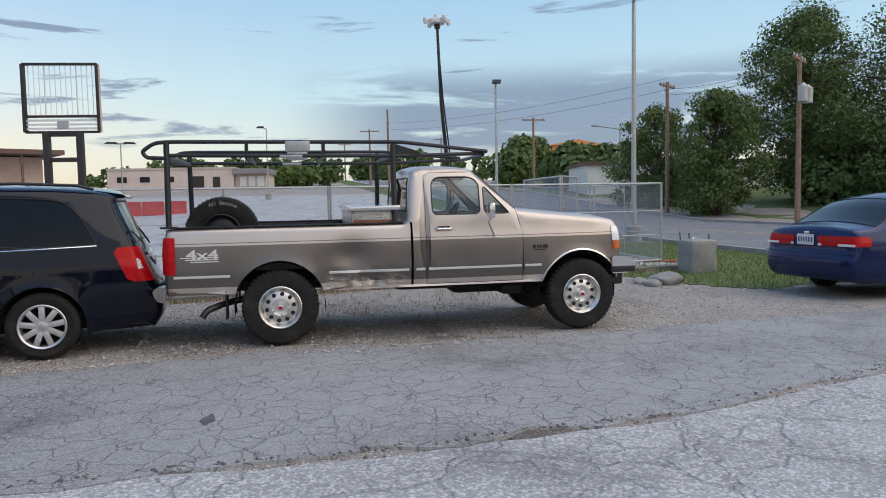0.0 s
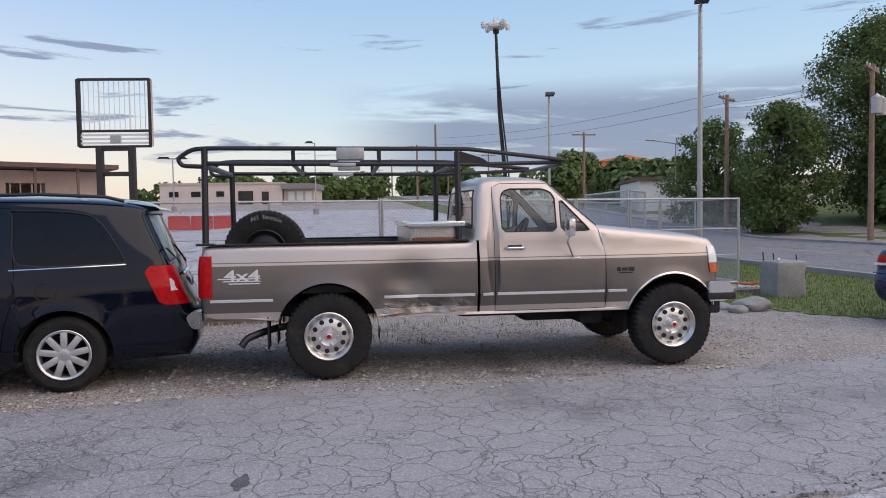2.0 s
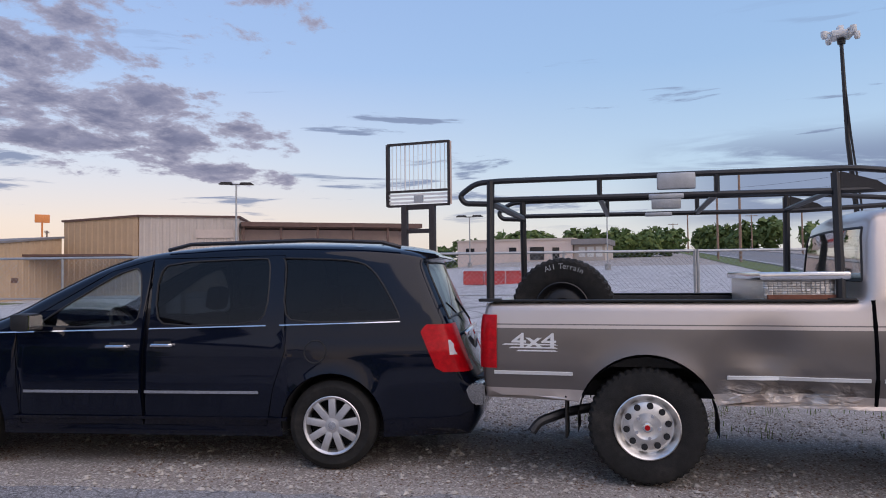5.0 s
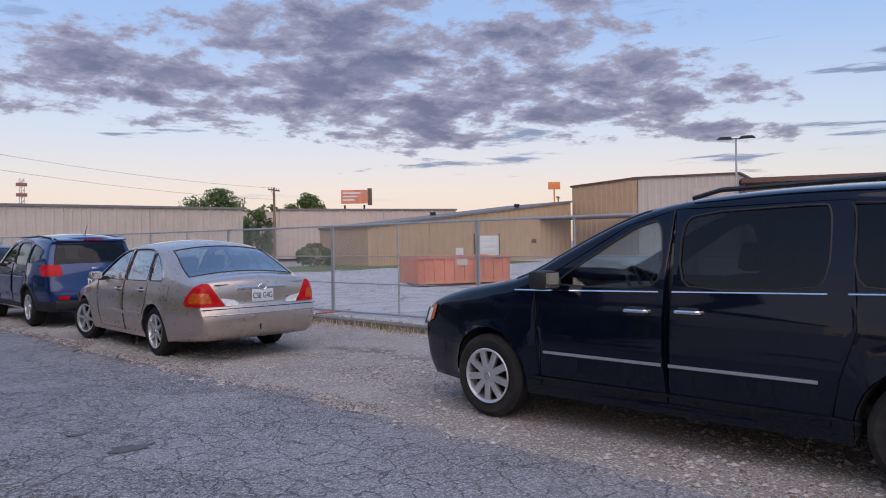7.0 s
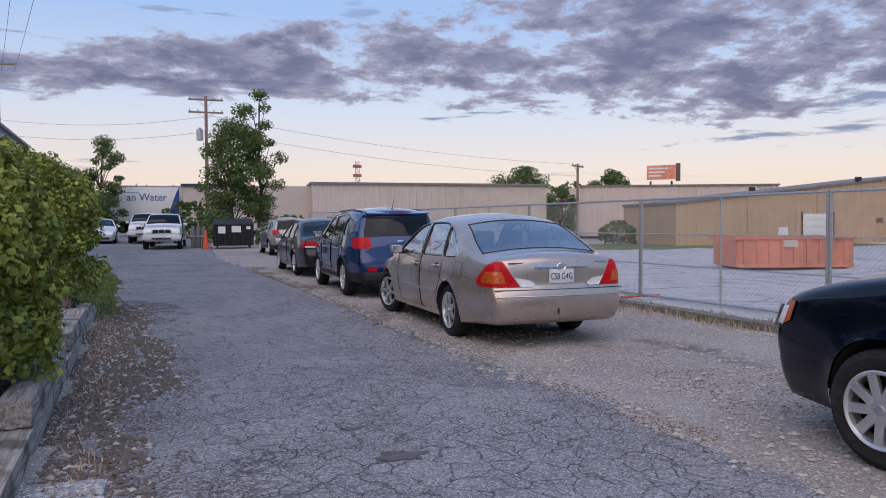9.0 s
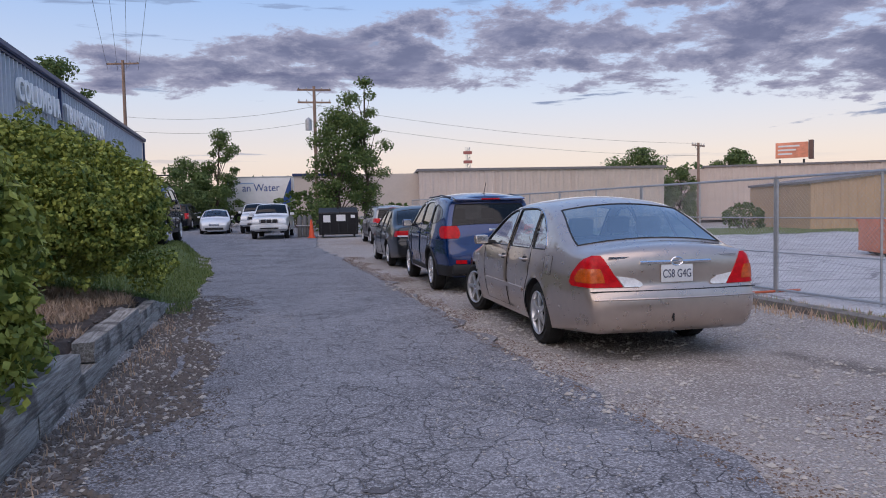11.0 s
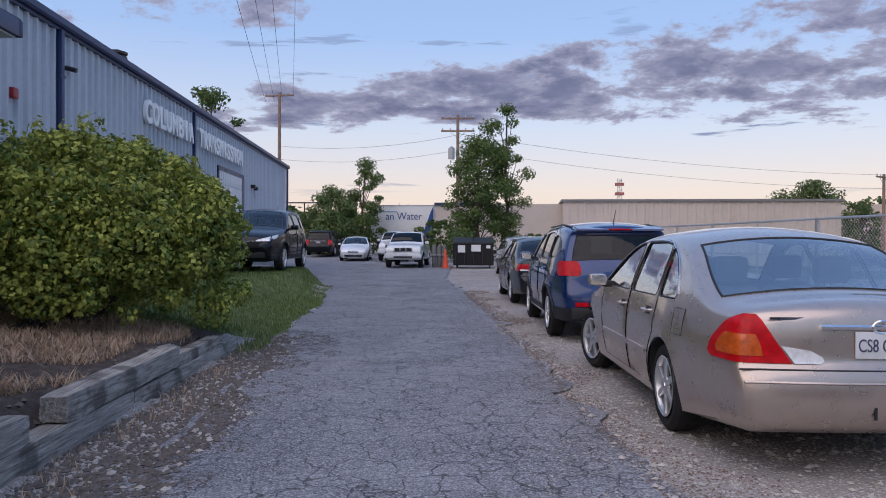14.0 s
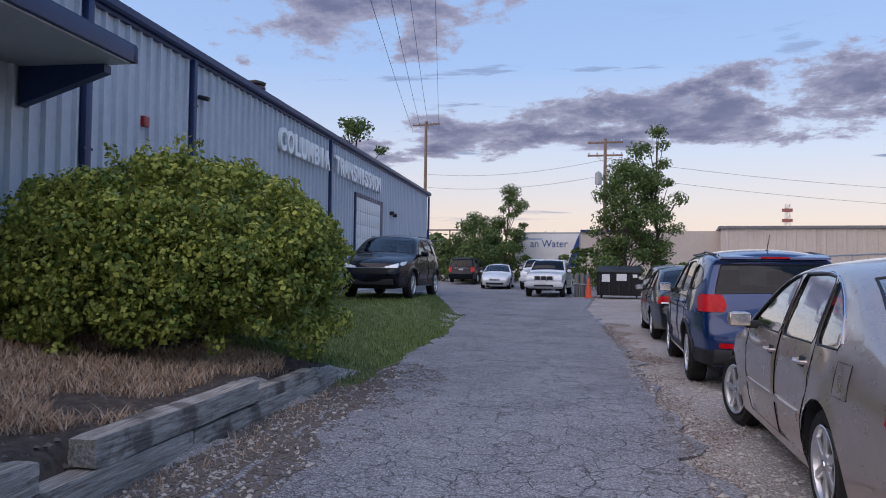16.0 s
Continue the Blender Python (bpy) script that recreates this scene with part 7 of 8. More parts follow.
# low building by the far road
m, L = wall_frame((97.6, 24.0), (95.9, 8.5))
t = thing("low_store", m, "low pale pink roadside store with small windows", "building")
part("wall", box((0, 0, 2.0), (L, 12, 6.0)), material("pale_pink_render", (0.66, 0.55, 0.49), 0.8, 0, 0.08, 0.7), t)
part("parapet", box((-0.1, -0.1, 5.85), (L + 0.1, 12, 6.1)), PALE, t)
for s, w, z, h in ((1.2, 1.2, 4.3, 0.7), (4.0, 1.2, 4.3, 0.7), (7.2, 1.0, 4.3, 0.7), (10.0, 1.9, 3.3, 1.7), (13.0, 0.9, 3.3, 1.6)):
    part("window", box((s, -0.05, z), (s + w, 0.1, z + h)), DARKWIN, t)
t = thing("kiosk_store", m, "small grey-roofed shop beside the low store", "building")
part("wall", box((L + 0.1, 0.5, 2.0), (L + 4.0, 8, 5.2)), PALE, t)
part("roof", prism([(-0.4, 5.2), (-0.2, 5.9), (8, 5.9), (8.2, 5.2)], L - 0.1, L + 4.3, "X"), GREYROOF, t)
for s in (0.7, 1.8, 2.9):
    part("window", box((L + s, 0.42, 3.6), (L + s + 0.8, 0.6, 4.9)), WHITE, t)
m, L = wall_frame((61, -25), (57, -46))
t = thing("white_store", m, "long low white building behind the roadside trees", "building")
part("wall", box((0, 0, 1.0), (L, 9, 4.3)), WHITE, t)
part("roof_edge", box((-0.2, -0.3, 4.3), (L + 0.2, 9, 4.6)), BROWN, t)
# the orange of wall and roof is sunset light painted into the base colours
t = thing("hill_building", pose(141, -56, gz(141, -56) + 1.8), "brick building among trees on the hill, sunset light put into its orange colour", "building")
part("wall", box((0, -6, 0), (8, 6, 7.0)), material("sunlit_brick", (0.55, 0.20, 0.07), 0.8), t)
part("roof", prism([(-6.5, 7.0), (0, 8.2), (6.5, 7.0)], -0.4, 8.4, "X"), material("sunlit_roof", (0.62, 0.26, 0.10), 0.8), t)

# water trailer at the end of the drive
t = thing("box_trailer", pose(-8.2, 65.5, gz(-6, 65) + 0.2), "white box trailer with blue script and a blue rear corner", "trailer")
part("box", box((0, 0, 1.0), (5.2, 2.4, 3.75), 0.05), WHITE, t)
part("roof_rail", box((-0.02, -0.02, 3.70), (5.22, 2.42, 3.80), 0.02), GALV, t)
BLUEV = material("blue_vinyl", (0.015, 0.06, 0.24), 0.4)
part("blue_corner", prism([(4.2, 1.05), (5.18, 1.05), (5.18, 3.68), (4.95, 3.2)], -0.012, -0.004), BLUEV, t)
part("blue_roof_band", box((0.3, -0.012, 3.2), (2.2, -0.004, 3.3)), material("pale_blue", (0.3, 0.42, 0.6), 0.5), t)
text_piece("lettering", "an Water", 0.85, 0.004, BLUEV, pose(2.75, -0.012, 2.85, 90, 0, 0), t, "blue lettering", 0.0, 3.0).data.transform(Matrix.Shear("XZ", 4, (0.0, 0.0)))
for x in (0.9, 1.5):
    bm = add_lathe(bmesh.new(), [(0, 0.2), (0, 0.42), (0.2, 0.42), (0.2, 0.2)], 20)
    part("wheel", bm, RUBBER, t, m=pose(x, 0.1, 0.42))
part("landing_leg", box((4.3, 0.3, 0), (4.45, 0.45, 1.0)), BLACKM, t)
t = thing("utility_shed", pose(-2.6, 63.6, gz(-2, 63)), "small pale block shed with a dark roof edge", "shed")
part("wall", box((0, 0, 0), (3.4, 3, 3.9)), PALE, t)
part("roof_edge", box((-0.1, -0.15, 3.9), (3.5, 3.1, 4.1)), NAVY, t)
t = thing("pipe_gantry", pose(-17.5, 70.5, gz(-16, 70)), "dark steel gantry frame beyond the cars", "frame")
for x in (0, 2.2, 4.4):
    part("post", tube([(x, 0, 0), (x, 0, 4.2)], 0.06, 6), BLACKM, t)
for z in (3.2, 4.2):
    part("beam", tube([(-0.2, 0, z), (4.6, 0, z)], 0.06, 6), BLACKM, t)

# ---------------- poles, lamps, signs ----------------


def utility_pole(x, y, h, label, arms=1, angle=0, transformers=(), r=0.15, z=None):
    g = gz(x, y) if z is None else z
    p = thing("utility_pole", pose(x, y, g, 0, 0, angle), label, "pole")
    part("shaft", tube([(0, 0, -0.3), (0, 0, h)], r, 10, r * 0.7), WOODPOLE, p)
    for i in range(arms):
        z = h - 0.25 - 0.9 * i
        a = part("crossarm", box((-1.2, -0.06, z - 0.06), (1.2, 0.06, z + 0.06), 0.01), WOODPOLE, p)
        for s in (-1.1, -0.55, 0.55, 1.1):
            part("insulator", add_lathe(bmesh.new(), [(z + 0.06, 0.02), (z + 0.1, 0.05), (z + 0.2, 0.04), (z + 0.24, 0.0)], 8, "Z"), GALV, a, m=pose(s, 0, 0))
        part("brace", tube([(-0.6, 0.05, z), (0, 0.05, z - 0.55), (0.6, 0.05, z)], 0.018, 5), GALV, a)
    for s, z in transformers:
        part("transformer", add_lathe(bmesh.new(), [(z, 0.0), (z, 0.24), (z + 0.75, 0.24), (z + 0.85, 0.12), (z + 0.95, 0.0)], 16, "Z"), GALV, p, m=pose(s, -0.3, 0))
    return p


utility_pole(-15.0, 62.6, 12.6, "brown wooden utility pole with a crossarm", 1, -5, r=0.16)
utility_pole(-0.45, 58.6, 10.2, "wooden utility pole with two crossarms and a transformer", 2, 5, ((-0.45, 7.0),))
utility_pole(32.5, 66.9, 7.4, "wooden utility pole in the lot", 1, 40)
utility_pole(31.7, -24.3, 8.4, "wooden utility pole with transformers beside the road", 1, -50, ((-0.5, 6.0), (0.5, 6.0)))
utility_pole(42.5, -22.9, 8.4, "wooden utility pole beside the road", 1, -50)
utility_pole(79.5, -9.4, 9.0, "wooden utility pole along the road", 0, 0)
utility_pole(88.0, 82.0, 8.4, "small utility pole behind the workshop", 1, 30)
for i, x in enumerate((70, 92, 118, 140, 165, 190)):
    utility_pole(x, -8.6 if i % 2 else -23.0, 7.5, "wooden utility pole along the road", 1, 90)


def wire(name, a, b, sag, r=0.012):
    a, b = Vector(a), Vector(b)
    pts = [a.lerp(b, k) - Vector((0, 0, 4 * sag * k * (1 - k))) for k in np.linspace(0, 1, 15)]
    tagged(new(name, bm_mesh(name, tube(pts, r, 4), BLACKP, 40)), "black overhead cable between poles", "cable", "overhead cables")


for s in (-1.1, -0.4, 0.25, 1.1):
    wire("power_cable", (-15.0 + s, 62.6, 12.5), (9.5 + s * 1.5, -16.0, 12.6), 0.9)
for s in (-0.9, 0.9):
    wire("power_cable", (-15.0, 62.6 + s * 0.2, 8.5 + s * 0.6), (-0.45, 58.6, 8.6 + s * 0.6), 0.5)
    wire("power_cable", (-0.45, 58.6, 8.7 + s * 0.6), (32.5, 66.9, 6.3 + s * 0.6), 0.6)
    wire("power_cable", (31.7, -24.3, 8.0 + s * 0.2), (42.5, -22.9, 8.1 + 0.2 * s), 0.3)
    wire("power_cable", (31.7, -24.3, 7.2 + s * 0.5), (10, -27, 7.0 + s * 0.5), 0.3)
    wire("power_cable", (42.5, -22.9, 8.6 + 0.4 * s), (79.5, -9.4, 9.6 + 0.4 * s), 0.6)


def lamp_post(x, y, h, label, head="single", angle=0.0, r=0.07, reach=0.5):
    g = gz(x, y)
    p = thing("street_lamp", pose(x, y, g, 0, 0, angle), label, "lamp")
    part("base", add_lathe(bmesh.new(), [(-0.2, 0.25), (0.5, 0.25), (0.55, 0.1)], 14, "Z"), CONC, p)
    part("pole", tube([(0, 0, 0.3), (0, 0, h)], r, 10, r * 0.7), GALV, p)
    if head == "single":
        part("arm", tube([(0, 0, h - 0.1), (reach * 0.5, 0, h)], 0.04, 6), GALV, p)
        bm = prism([(reach * 0.3, h - 0.02), (reach * 0.45, h + 0.13), (reach + 0.15, h + 0.12), (reach + 0.35, h - 0.02)], -0.2, 0.2)
        part("lamp_head", bm, BLACKM, p)
    elif head == "arm":
        part("arm", tube(arc_path([(0, 0, h - 0.4), (0, 0, h), (reach, 0, h + 0.15)], 0.3), 0.035, 6), GALV, p)
        part("lamp_head", box((reach - 0.1, -0.12, h + 0.1), (reach + 0.5, 0.12, h + 0.22), 0.05), GALV, p)
    else:
        for s in (1, -1):
            bm = prism([(s * 0.25, h + 0.05), (s * 0.4, h + 0.22), (s * 1.2, h + 0.22), (s * 1.45, h + 0.05)], -0.35, 0.35)
            part("lamp_head", bm, BLACKM, p)
        part("arm", tube([(-0.5, 0, h + 0.05), (0.5, 0, h + 0.05)], 0.05, 6), BLACKM, p)
    return p


lamp_post(20.8, -10.05, 7.75, "tall grey steel street lamp by the fence corner", "single", 160, 0.085, 0.55)
lamp_post(33.6, -9.0, 6.6, "grey steel street lamp beside the road", "single", 170, 0.07, 0.5)
lamp_post(48.5, -22.4, 5.6, "grey street lamp with a curved arm", "arm", 110, 0.06, 2.2)
lamp_post(57.1, 33.7, 9.0, "tall parking-lot lamp with two wide dark heads", "double", 118, 0.10)
lamp_post(76.8, 17.7, 5.3, "parking-lot lamp with two dark heads", "double", 100, 0.08)
lamp_post(62.0, 3.0, 6.0, "slim grey street lamp beyond the lot", "single", 90, 0.06)


def sign_frame():
    s = thing("sign_frame", pose(42.1, 13.05, gz(42, 13), 0, 0, 84.5), "empty dark steel roadside sign frame on two legs", "sign")
    g = gz(42, 13)
    b, t = 5.55 - g, 9.2 - g
    W = 1.93
    dk = material("dark_brown_steel", (0.035, 0.028, 0.028), 0.6, 0.2, 0.2, 3)
    for x in (-W, W):
        part("side", box((x - 0.08, -0.15, b), (x + 0.08, 0.15, t), 0.01), dk, s)
    part("edge_strip", box((-W - 0.10, -0.12, b), (-W - 0.085, 0.12, t)), PINKW, s)
    for z in (b, b + 0.85, t):
        part("bar", box((-W, -0.12, z - 0.06), (W, 0.12, z + 0.06), 0.01), dk, s)
    for i in range(13):
        x = -W + 2 * W * (i + 1) / 14
        part("tube", tube([(x, 0, b + 0.85), (x, 0, t)], 0.045 if i in (3, 9) else 0.022, 6), WHITE, s)
    for z in (b + 0.2, b + 0.42, b + 0.64):
        part("strip", box((-W, 0.02, z - 0.07), (W, 0.05, z + 0.05)), WHITE, s)
    part("ballast", box((-0.3, -0.05, b + 0.2), (0.25, 0.1, b + 0.6)), GALV, s)
    for x in (-0.87, 0.87):
        part("leg", box((x - 0.17, -0.17, -0.3), (x + 0.17, 0.17, b), 0.02), dk, s)
    for z in (b - 0.12, b - 1.5):
        part("brace", box((-0.87, -0.1, z - 0.12), (0.87, 0.1, z + 0.12), 0.01), dk, s)


sign_frame()
# the panel's salmon orange stands in for low sun falling on the board
t = thing("billboard", pose(80.2, 131.2, 0, 0, 0, -38), "billboard above a roof, low sun put into its salmon-orange colour", "billboard")
part("panel", box((-2.7, -0.15, 9.6), (2.7, 0.15, 12.4), 0.03), material("sunlit_print", (0.70, 0.27, 0.16), 0.7, 0, 0.25, 0.6), t)
part("side_panel", box((2.75, -0.2, 9.3), (3.5, 1.5, 12.7), 0.03), BROWN, t)
for i in range(3):
    part("print_bar", box((-2.3, -0.17, 11.6 - 0.7 * i), (1.3 - 0.6 * i, -0.155, 11.9 - 0.7 * i)), WHITE, t)
for x in (-2, 2):
    part("leg", tube([(x, 0.2, 0), (x, 0.2, 9.3)], 0.2, 8), BLACKM, t)
t = thing("pole_sign", pose(83.1, 78.2, 0, 0, 0, -38), "small orange sign on an orange pole", "sign")
part("panel", box((-0.9, -0.15, 9.1), (0.9, 0.15, 10.2), 0.05), material("orange_sign", (0.75, 0.27, 0.08), 0.6), t)
part("pole", tube([(0, 0, 0), (0, 0, 9.1)], 0.12, 8), material("orange_sign", (0.75, 0.27, 0.08)), t)
t = thing("radio_mast", pose(25, 163, 0), "distant red and white radio mast", "mast")
for dx, dy in ((-0.4, -0.3), (0.4, -0.3), (0, 0.4)):
    part("leg", tube([(dx * 1.5, dy * 1.5, 0), (dx, dy, 15)], 0.06, 5), GALV, t)
for z in np.arange(8, 15, 1.0):
    part("lattice", tube([(-0.45, -0.32, z), (0.45, -0.32, z + 0.9), (0, 0.45, z)], 0.04, 4), GALV, t)
for z in (11.5, 13.5):
    part("antenna", box((-0.9, -0.5, z), (0.9, 0.5, z + 0.6)), material("mast_red", (0.35, 0.12, 0.1), 0.6), t)

# camera mast with a head of small cameras
t = thing("camera_mast", pose(14.3, -2.80, gz(14.3, -2.7), -3.2, 0, 0), "slightly leaning black surveillance mast with a white camera head", "camera mast")
part("mast", tube([(0.17, 0.1, 0), (0.16, 0.08, 1.6), (0.20, 0.13, 3.6), (0.17, 0.1, 5.3)], 0.055, 8, 0.03), BLACKM, t)
part("cable", tube([(0.07, 0.03, 1.5), (0.13, 0.04, 2.6), (0.12, 0.10, 3.7), (0.19, 0.1, 4.6), (0.2, 0.1, 5.2)], 0.018, 5), BLACKP, t)
h = part("camera_head", box((-0.02, -0.08, 5.32), (0.36, 0.28, 5.42), 0.03), WHITE, t)
for a in range(4):
    ang = a * math.pi / 2 + 0.4
    x, y = 0.17 + 0.30 * math.cos(ang), 0.1 + 0.30 * math.sin(ang)
    part("camera_arm", tube([(0.17, 0.1, 5.38), (x, y, 5.42)], 0.022, 6), WHITE, h)
    part("camera_unit", add_lathe(bmesh.new(), [(5.32, 0.0), (5.31, 0.035), (5.35, 0.052), (5.43, 0.05), (5.44, 0.0)], 12, "Z"), WHITE, h, m=pose(x, y, 0))
part("dome", add_lathe(bmesh.new(), [(5.20, 0.0), (5.22, 0.06), (5.30, 0.07)], 12, "Z"), BLACKM, h, m=pose(0.17, 0.1, 0))
part("aerial", box((0.10, 0.06, 5.42), (0.24, 0.14, 5.52), 0.01), WHITE, h)

# ---------------- bins and blocks ----------------
ORANGE = material("faded_orange_steel", (0.60, 0.22, 0.13), 0.65, 0, 0.15, 1.5, dirt=((0.20, 0.09, 0.06), 0.55))


def rolloff():
    z = gz(22.2, 26.7) + 0.03
    t = thing("roll_off_container", pose(22.2, 26.7, z, 0, 0, -14.5), "open faded orange roll-off waste container on the lot", "dumpster")
    L, W, H = 2.12, 1.1, 1.22
    bm = prism([(-L, 0.12), (L - 0.05, 0.12), (L, H), (-L - 0.12, H)], -W, -W + 0.06)
    part("side", bm, ORANGE, t)
    part("side", prism([(-L, 0.12), (L - 0.05, 0.12), (L, H), (-L - 0.12, H)], W - 0.06, W), ORANGE, t)
    part("end", box((-L - 0.08, -W, 0.12), (-L, W, H), 0.01), ORANGE, t)
    part("end", box((L - 0.06, -W, 0.12), (L, W, H), 0.01), ORANGE, t)
    part("floor", box((-L, -W, 0.1), (L, W, 0.2)), ORANGE, t)
    for s in (1, -1):
        part("top_rail", box((-L - 0.15, s * W - 0.07, H - 0.09), (L + 0.05, s * W + 0.07, H + 0.03), 0.015), ORANGE, t)
        part("bottom_rail", box((-L, s * W - 0.05, 0.1), (L, s * W + 0.05, 0.24), 0.01), ORANGE, t)
        for i in range(9):
            x = -L + 0.25 + i * 0.46
            part("rib", box((x - 0.05, s * W - 0.06, 0.2), (x + 0.05, s * W + 0.06, H - 0.06), 0.01), ORANGE, t)
    for x in (-1.8, 1.8):
        part("roller", tube([(x, -W, 0.1), (x, W, 0.1)], 0.1, 10), BLACKM, t)
    part("notice", box((-0.45, -W - 0.075, 0.85), (0.05, -W - 0.062, 1.12)), PALE, t)


rolloff()


def black_dumpster():
    z = gz(1.7, 42) + 0.03
    t = thing("dumpster", pose(1.72, 42.1, z, 0, 0, 3), "black front-load dumpster with white notices", "dumpster")
    part("bin", prism([(-0.55, 0.12), (0.75, 0.12), (0.9, 1.42), (-0.75, 1.18)], -0.98, 0.98, "X"), BLACKM, t)
    for i in range(5):
        part("rib", box((-0.9 + i * 0.44, -0.72, 0.18), (-0.84 + i * 0.44, -0.60, 1.15)), BLACKM, t)
    for x in (-0.5, 0.5):
        part("lid", prism([(-0.80, 1.19), (-0.78, 1.24), (0.92, 1.49), (0.92, 1.44)], x - 0.48, x + 0.48, "X"), BLACKP, t)
    for x in (-1.05, 1.05):
        part("fork_pocket", box((x - 0.06, -0.6, 0.7), (x + 0.06, 0.6, 0.88), 0.01), BLACKM, t)
    for x0, x1, z0, z1 in ((-0.75, -0.4, 0.75, 1.1), (-0.1, 0.35, 0.80, 1.12), (0.62, 0.82, 0.95, 1.1)):
        part("notice", box((x0, -0.775, z0), (x1, -0.745, z1)), WHITE, t)
    for x in (-0.8, 0.8):
        for y in (-0.45, 0.6):
            part("caster", tube([(x - 0.03, y, 0.08), (x + 0.03, y, 0.08)], 0.08, 10), RUBBER, t)


black_dumpster()
t = thing("traffic_cone", pose(0.42, 41.2, gz(0.4, 41) + 0.03), "orange traffic cone beside the dumpster", "cone")
OR2 = material("cone_orange", (0.70, 0.09, 0.03), 0.5)
part("base", box((-0.19, -0.19, 0), (0.19, 0.19, 0.04), 0.01), OR2, t)
part("cone", add_lathe(bmesh.new(), [(0.03, 0.15), (0.9, 0.045), (0.92, 0.0)], 20, "Z"), OR2, t)
t = thing("gas_cylinder_cage", pose(-0.35, 42.3, gz(0, 42) + 0.03), "grey cage of cylinders next to the dumpster", "cage")
for i in range(3):
    part("cylinder", add_lathe(bmesh.new(), [(0, 0.12), (1.0, 0.12), (1.1, 0.05), (1.15, 0)], 12, "Z"), material("dull_grey_paint", (0.12, 0.12, 0.12), 0.6, 0, 0.2, 8), t, m=pose(0.1 + 0.26 * i, 0, 0))
part("frame_bar", tube([(-0.1, -0.15, 0.6), (0.8, -0.15, 0.6)], 0.02, 6), GALV, t)

t = thing("concrete_block", pose(11.75, -7.0, gz(11.7, -7)), "rough concrete anchor block on the grass", "block")
bm = box((-0.28, -0.28, -0.05), (0.28, 0.28, 0.64), 0.06)
bmesh.ops.subdivide_edges(bm, edges=bm.edges, cuts=2, use_grid_fill=True)
for v in bm.verts:
    v.co += Vector((1, 1, 1)) * 0.022 * noise.noise(v.co * 6)
part("block", bm, CONC, t)
for i, (x, y) in enumerate(((-0.1, -0.2), (0.12, 0.1), (0.2, 0.25))):
    part("rebar", tube([(x, y, 0.58), (x + 0.03, y, 0.74 + 0.02 * i)], 0.012, 5), BLACKM, t)
part("strap", tube(arc_path([(-0.2, 0.2, 0.65), (0.0, 0.1, 0.68), (0.26, -0.1, 0.65)], 0.1), 0.015, 5), WHITE, t)
for i, (x, y, s) in enumerate(((10.2, -5.5, 0.26), (10.5, -5.75, 0.2), (10.0, -5.15, 0.15), (10.35, -5.1, 0.13))):
    bm = bmesh.new()
    bmesh.ops.create_icosphere(bm, subdivisions=3, radius=s)
    for v in bm.verts:
        v.co *= 1 + 0.35 * noise.noise(v.co * 5 / s * 0.25 + Vector((i * 7, 0, 0)))
        v.co.z *= 0.55
    tagged(new("rock", bm_mesh("rock", bm, CONC, 50)), "pale broken rock at the edge of the grass", "rock", "rocks by the grass").matrix_basis = pose(x, y, gz(x, y) + s * 0.25, 0, 0, i * 60)
t = thing("road_barrier", pose(45.5, 9.2, gz(45.5, 9.2) + 0.02, 0, 0, 95), "red plastic road barrier on the lot", "barrier")
RB = material("barrier_red", (0.42, 0.035, 0.03), 0.55, 0, 0.15, 2)
for i in range(3):
    bm = prism([(-0.25, 0), (0.25, 0), (0.12, 0.4), (0.1, 0.85), (-0.1, 0.85), (-0.12, 0.4)], -1.9 + i * 1.3, -0.65 + i * 1.3, "X")
    bmesh.ops.bevel(bm, geom=list(bm.edges), offset=0.03, segments=2, affect="EDGES")
    part("barrier_unit", bm, RB, t)
t = thing("utility_box", pose(26, -9.2, gz(26, -9.2)), "green utility box near the road", "utility box")
part("cabinet", box((-0.3, -0.3, 0), (0.3, 0.3, 0.8), 0.03), material("box_green", (0.10, 0.15, 0.10), 0.6), t)

# ---------------- timber edging ----------------


def timber(a, b, z0, h=0.17, w=0.19, seed=0, label="weathered grey landscape timber along the planting bed", rot=0.0):
    d = Vector((b[0] - a[0], b[1] - a[1], 0))
    L = d.length
    t = thing("landscape_timber", pose(a[0], a[1], z0, 0, rot, math.degrees(math.atan2(d.y, d.x))), label, "timber", "timber edging")
    bm = bmesh.new()
    n = int(L / 0.12) + 1
    rings = []
    for i in range(n + 1):
        x = L * i / n
        ring = []
        for k in range(12):
            ang = 2 * math.pi * (k + 0.5) / 12
            cy, cz = math.cos(ang), math.sin(ang)
            s = 1 / max(abs(cy), abs(cz)) ** 0.86
            p = Vector((x, cy * s * w / 2, h / 2 + cz * s * h / 2))
            q = noise.noise((p.x * 1.3 + seed, p.y * 18, p.z * 18)) * 0.012 + noise.noise((p.x * 6 + seed, p.y * 9, p.z * 9)) * 0.006
            if i in (0, n):
                q -= 0.012
            ring.append(bm.verts.new(p * 1.0 + Vector((0, cy, cz)) * q))
        rings.append(ring)
    for p, q in zip(rings, rings[1:]):
        for k in range(12):
            bm.faces.new((p[k], p[(k + 1) % 12], q[(k + 1) % 12], q[k]))
    bm.faces.new(rings[0][::-1])
    bm.faces.new(rings[-1])
    part("beam", bm, WOODGRAIN, t, smooth=50)
    return t


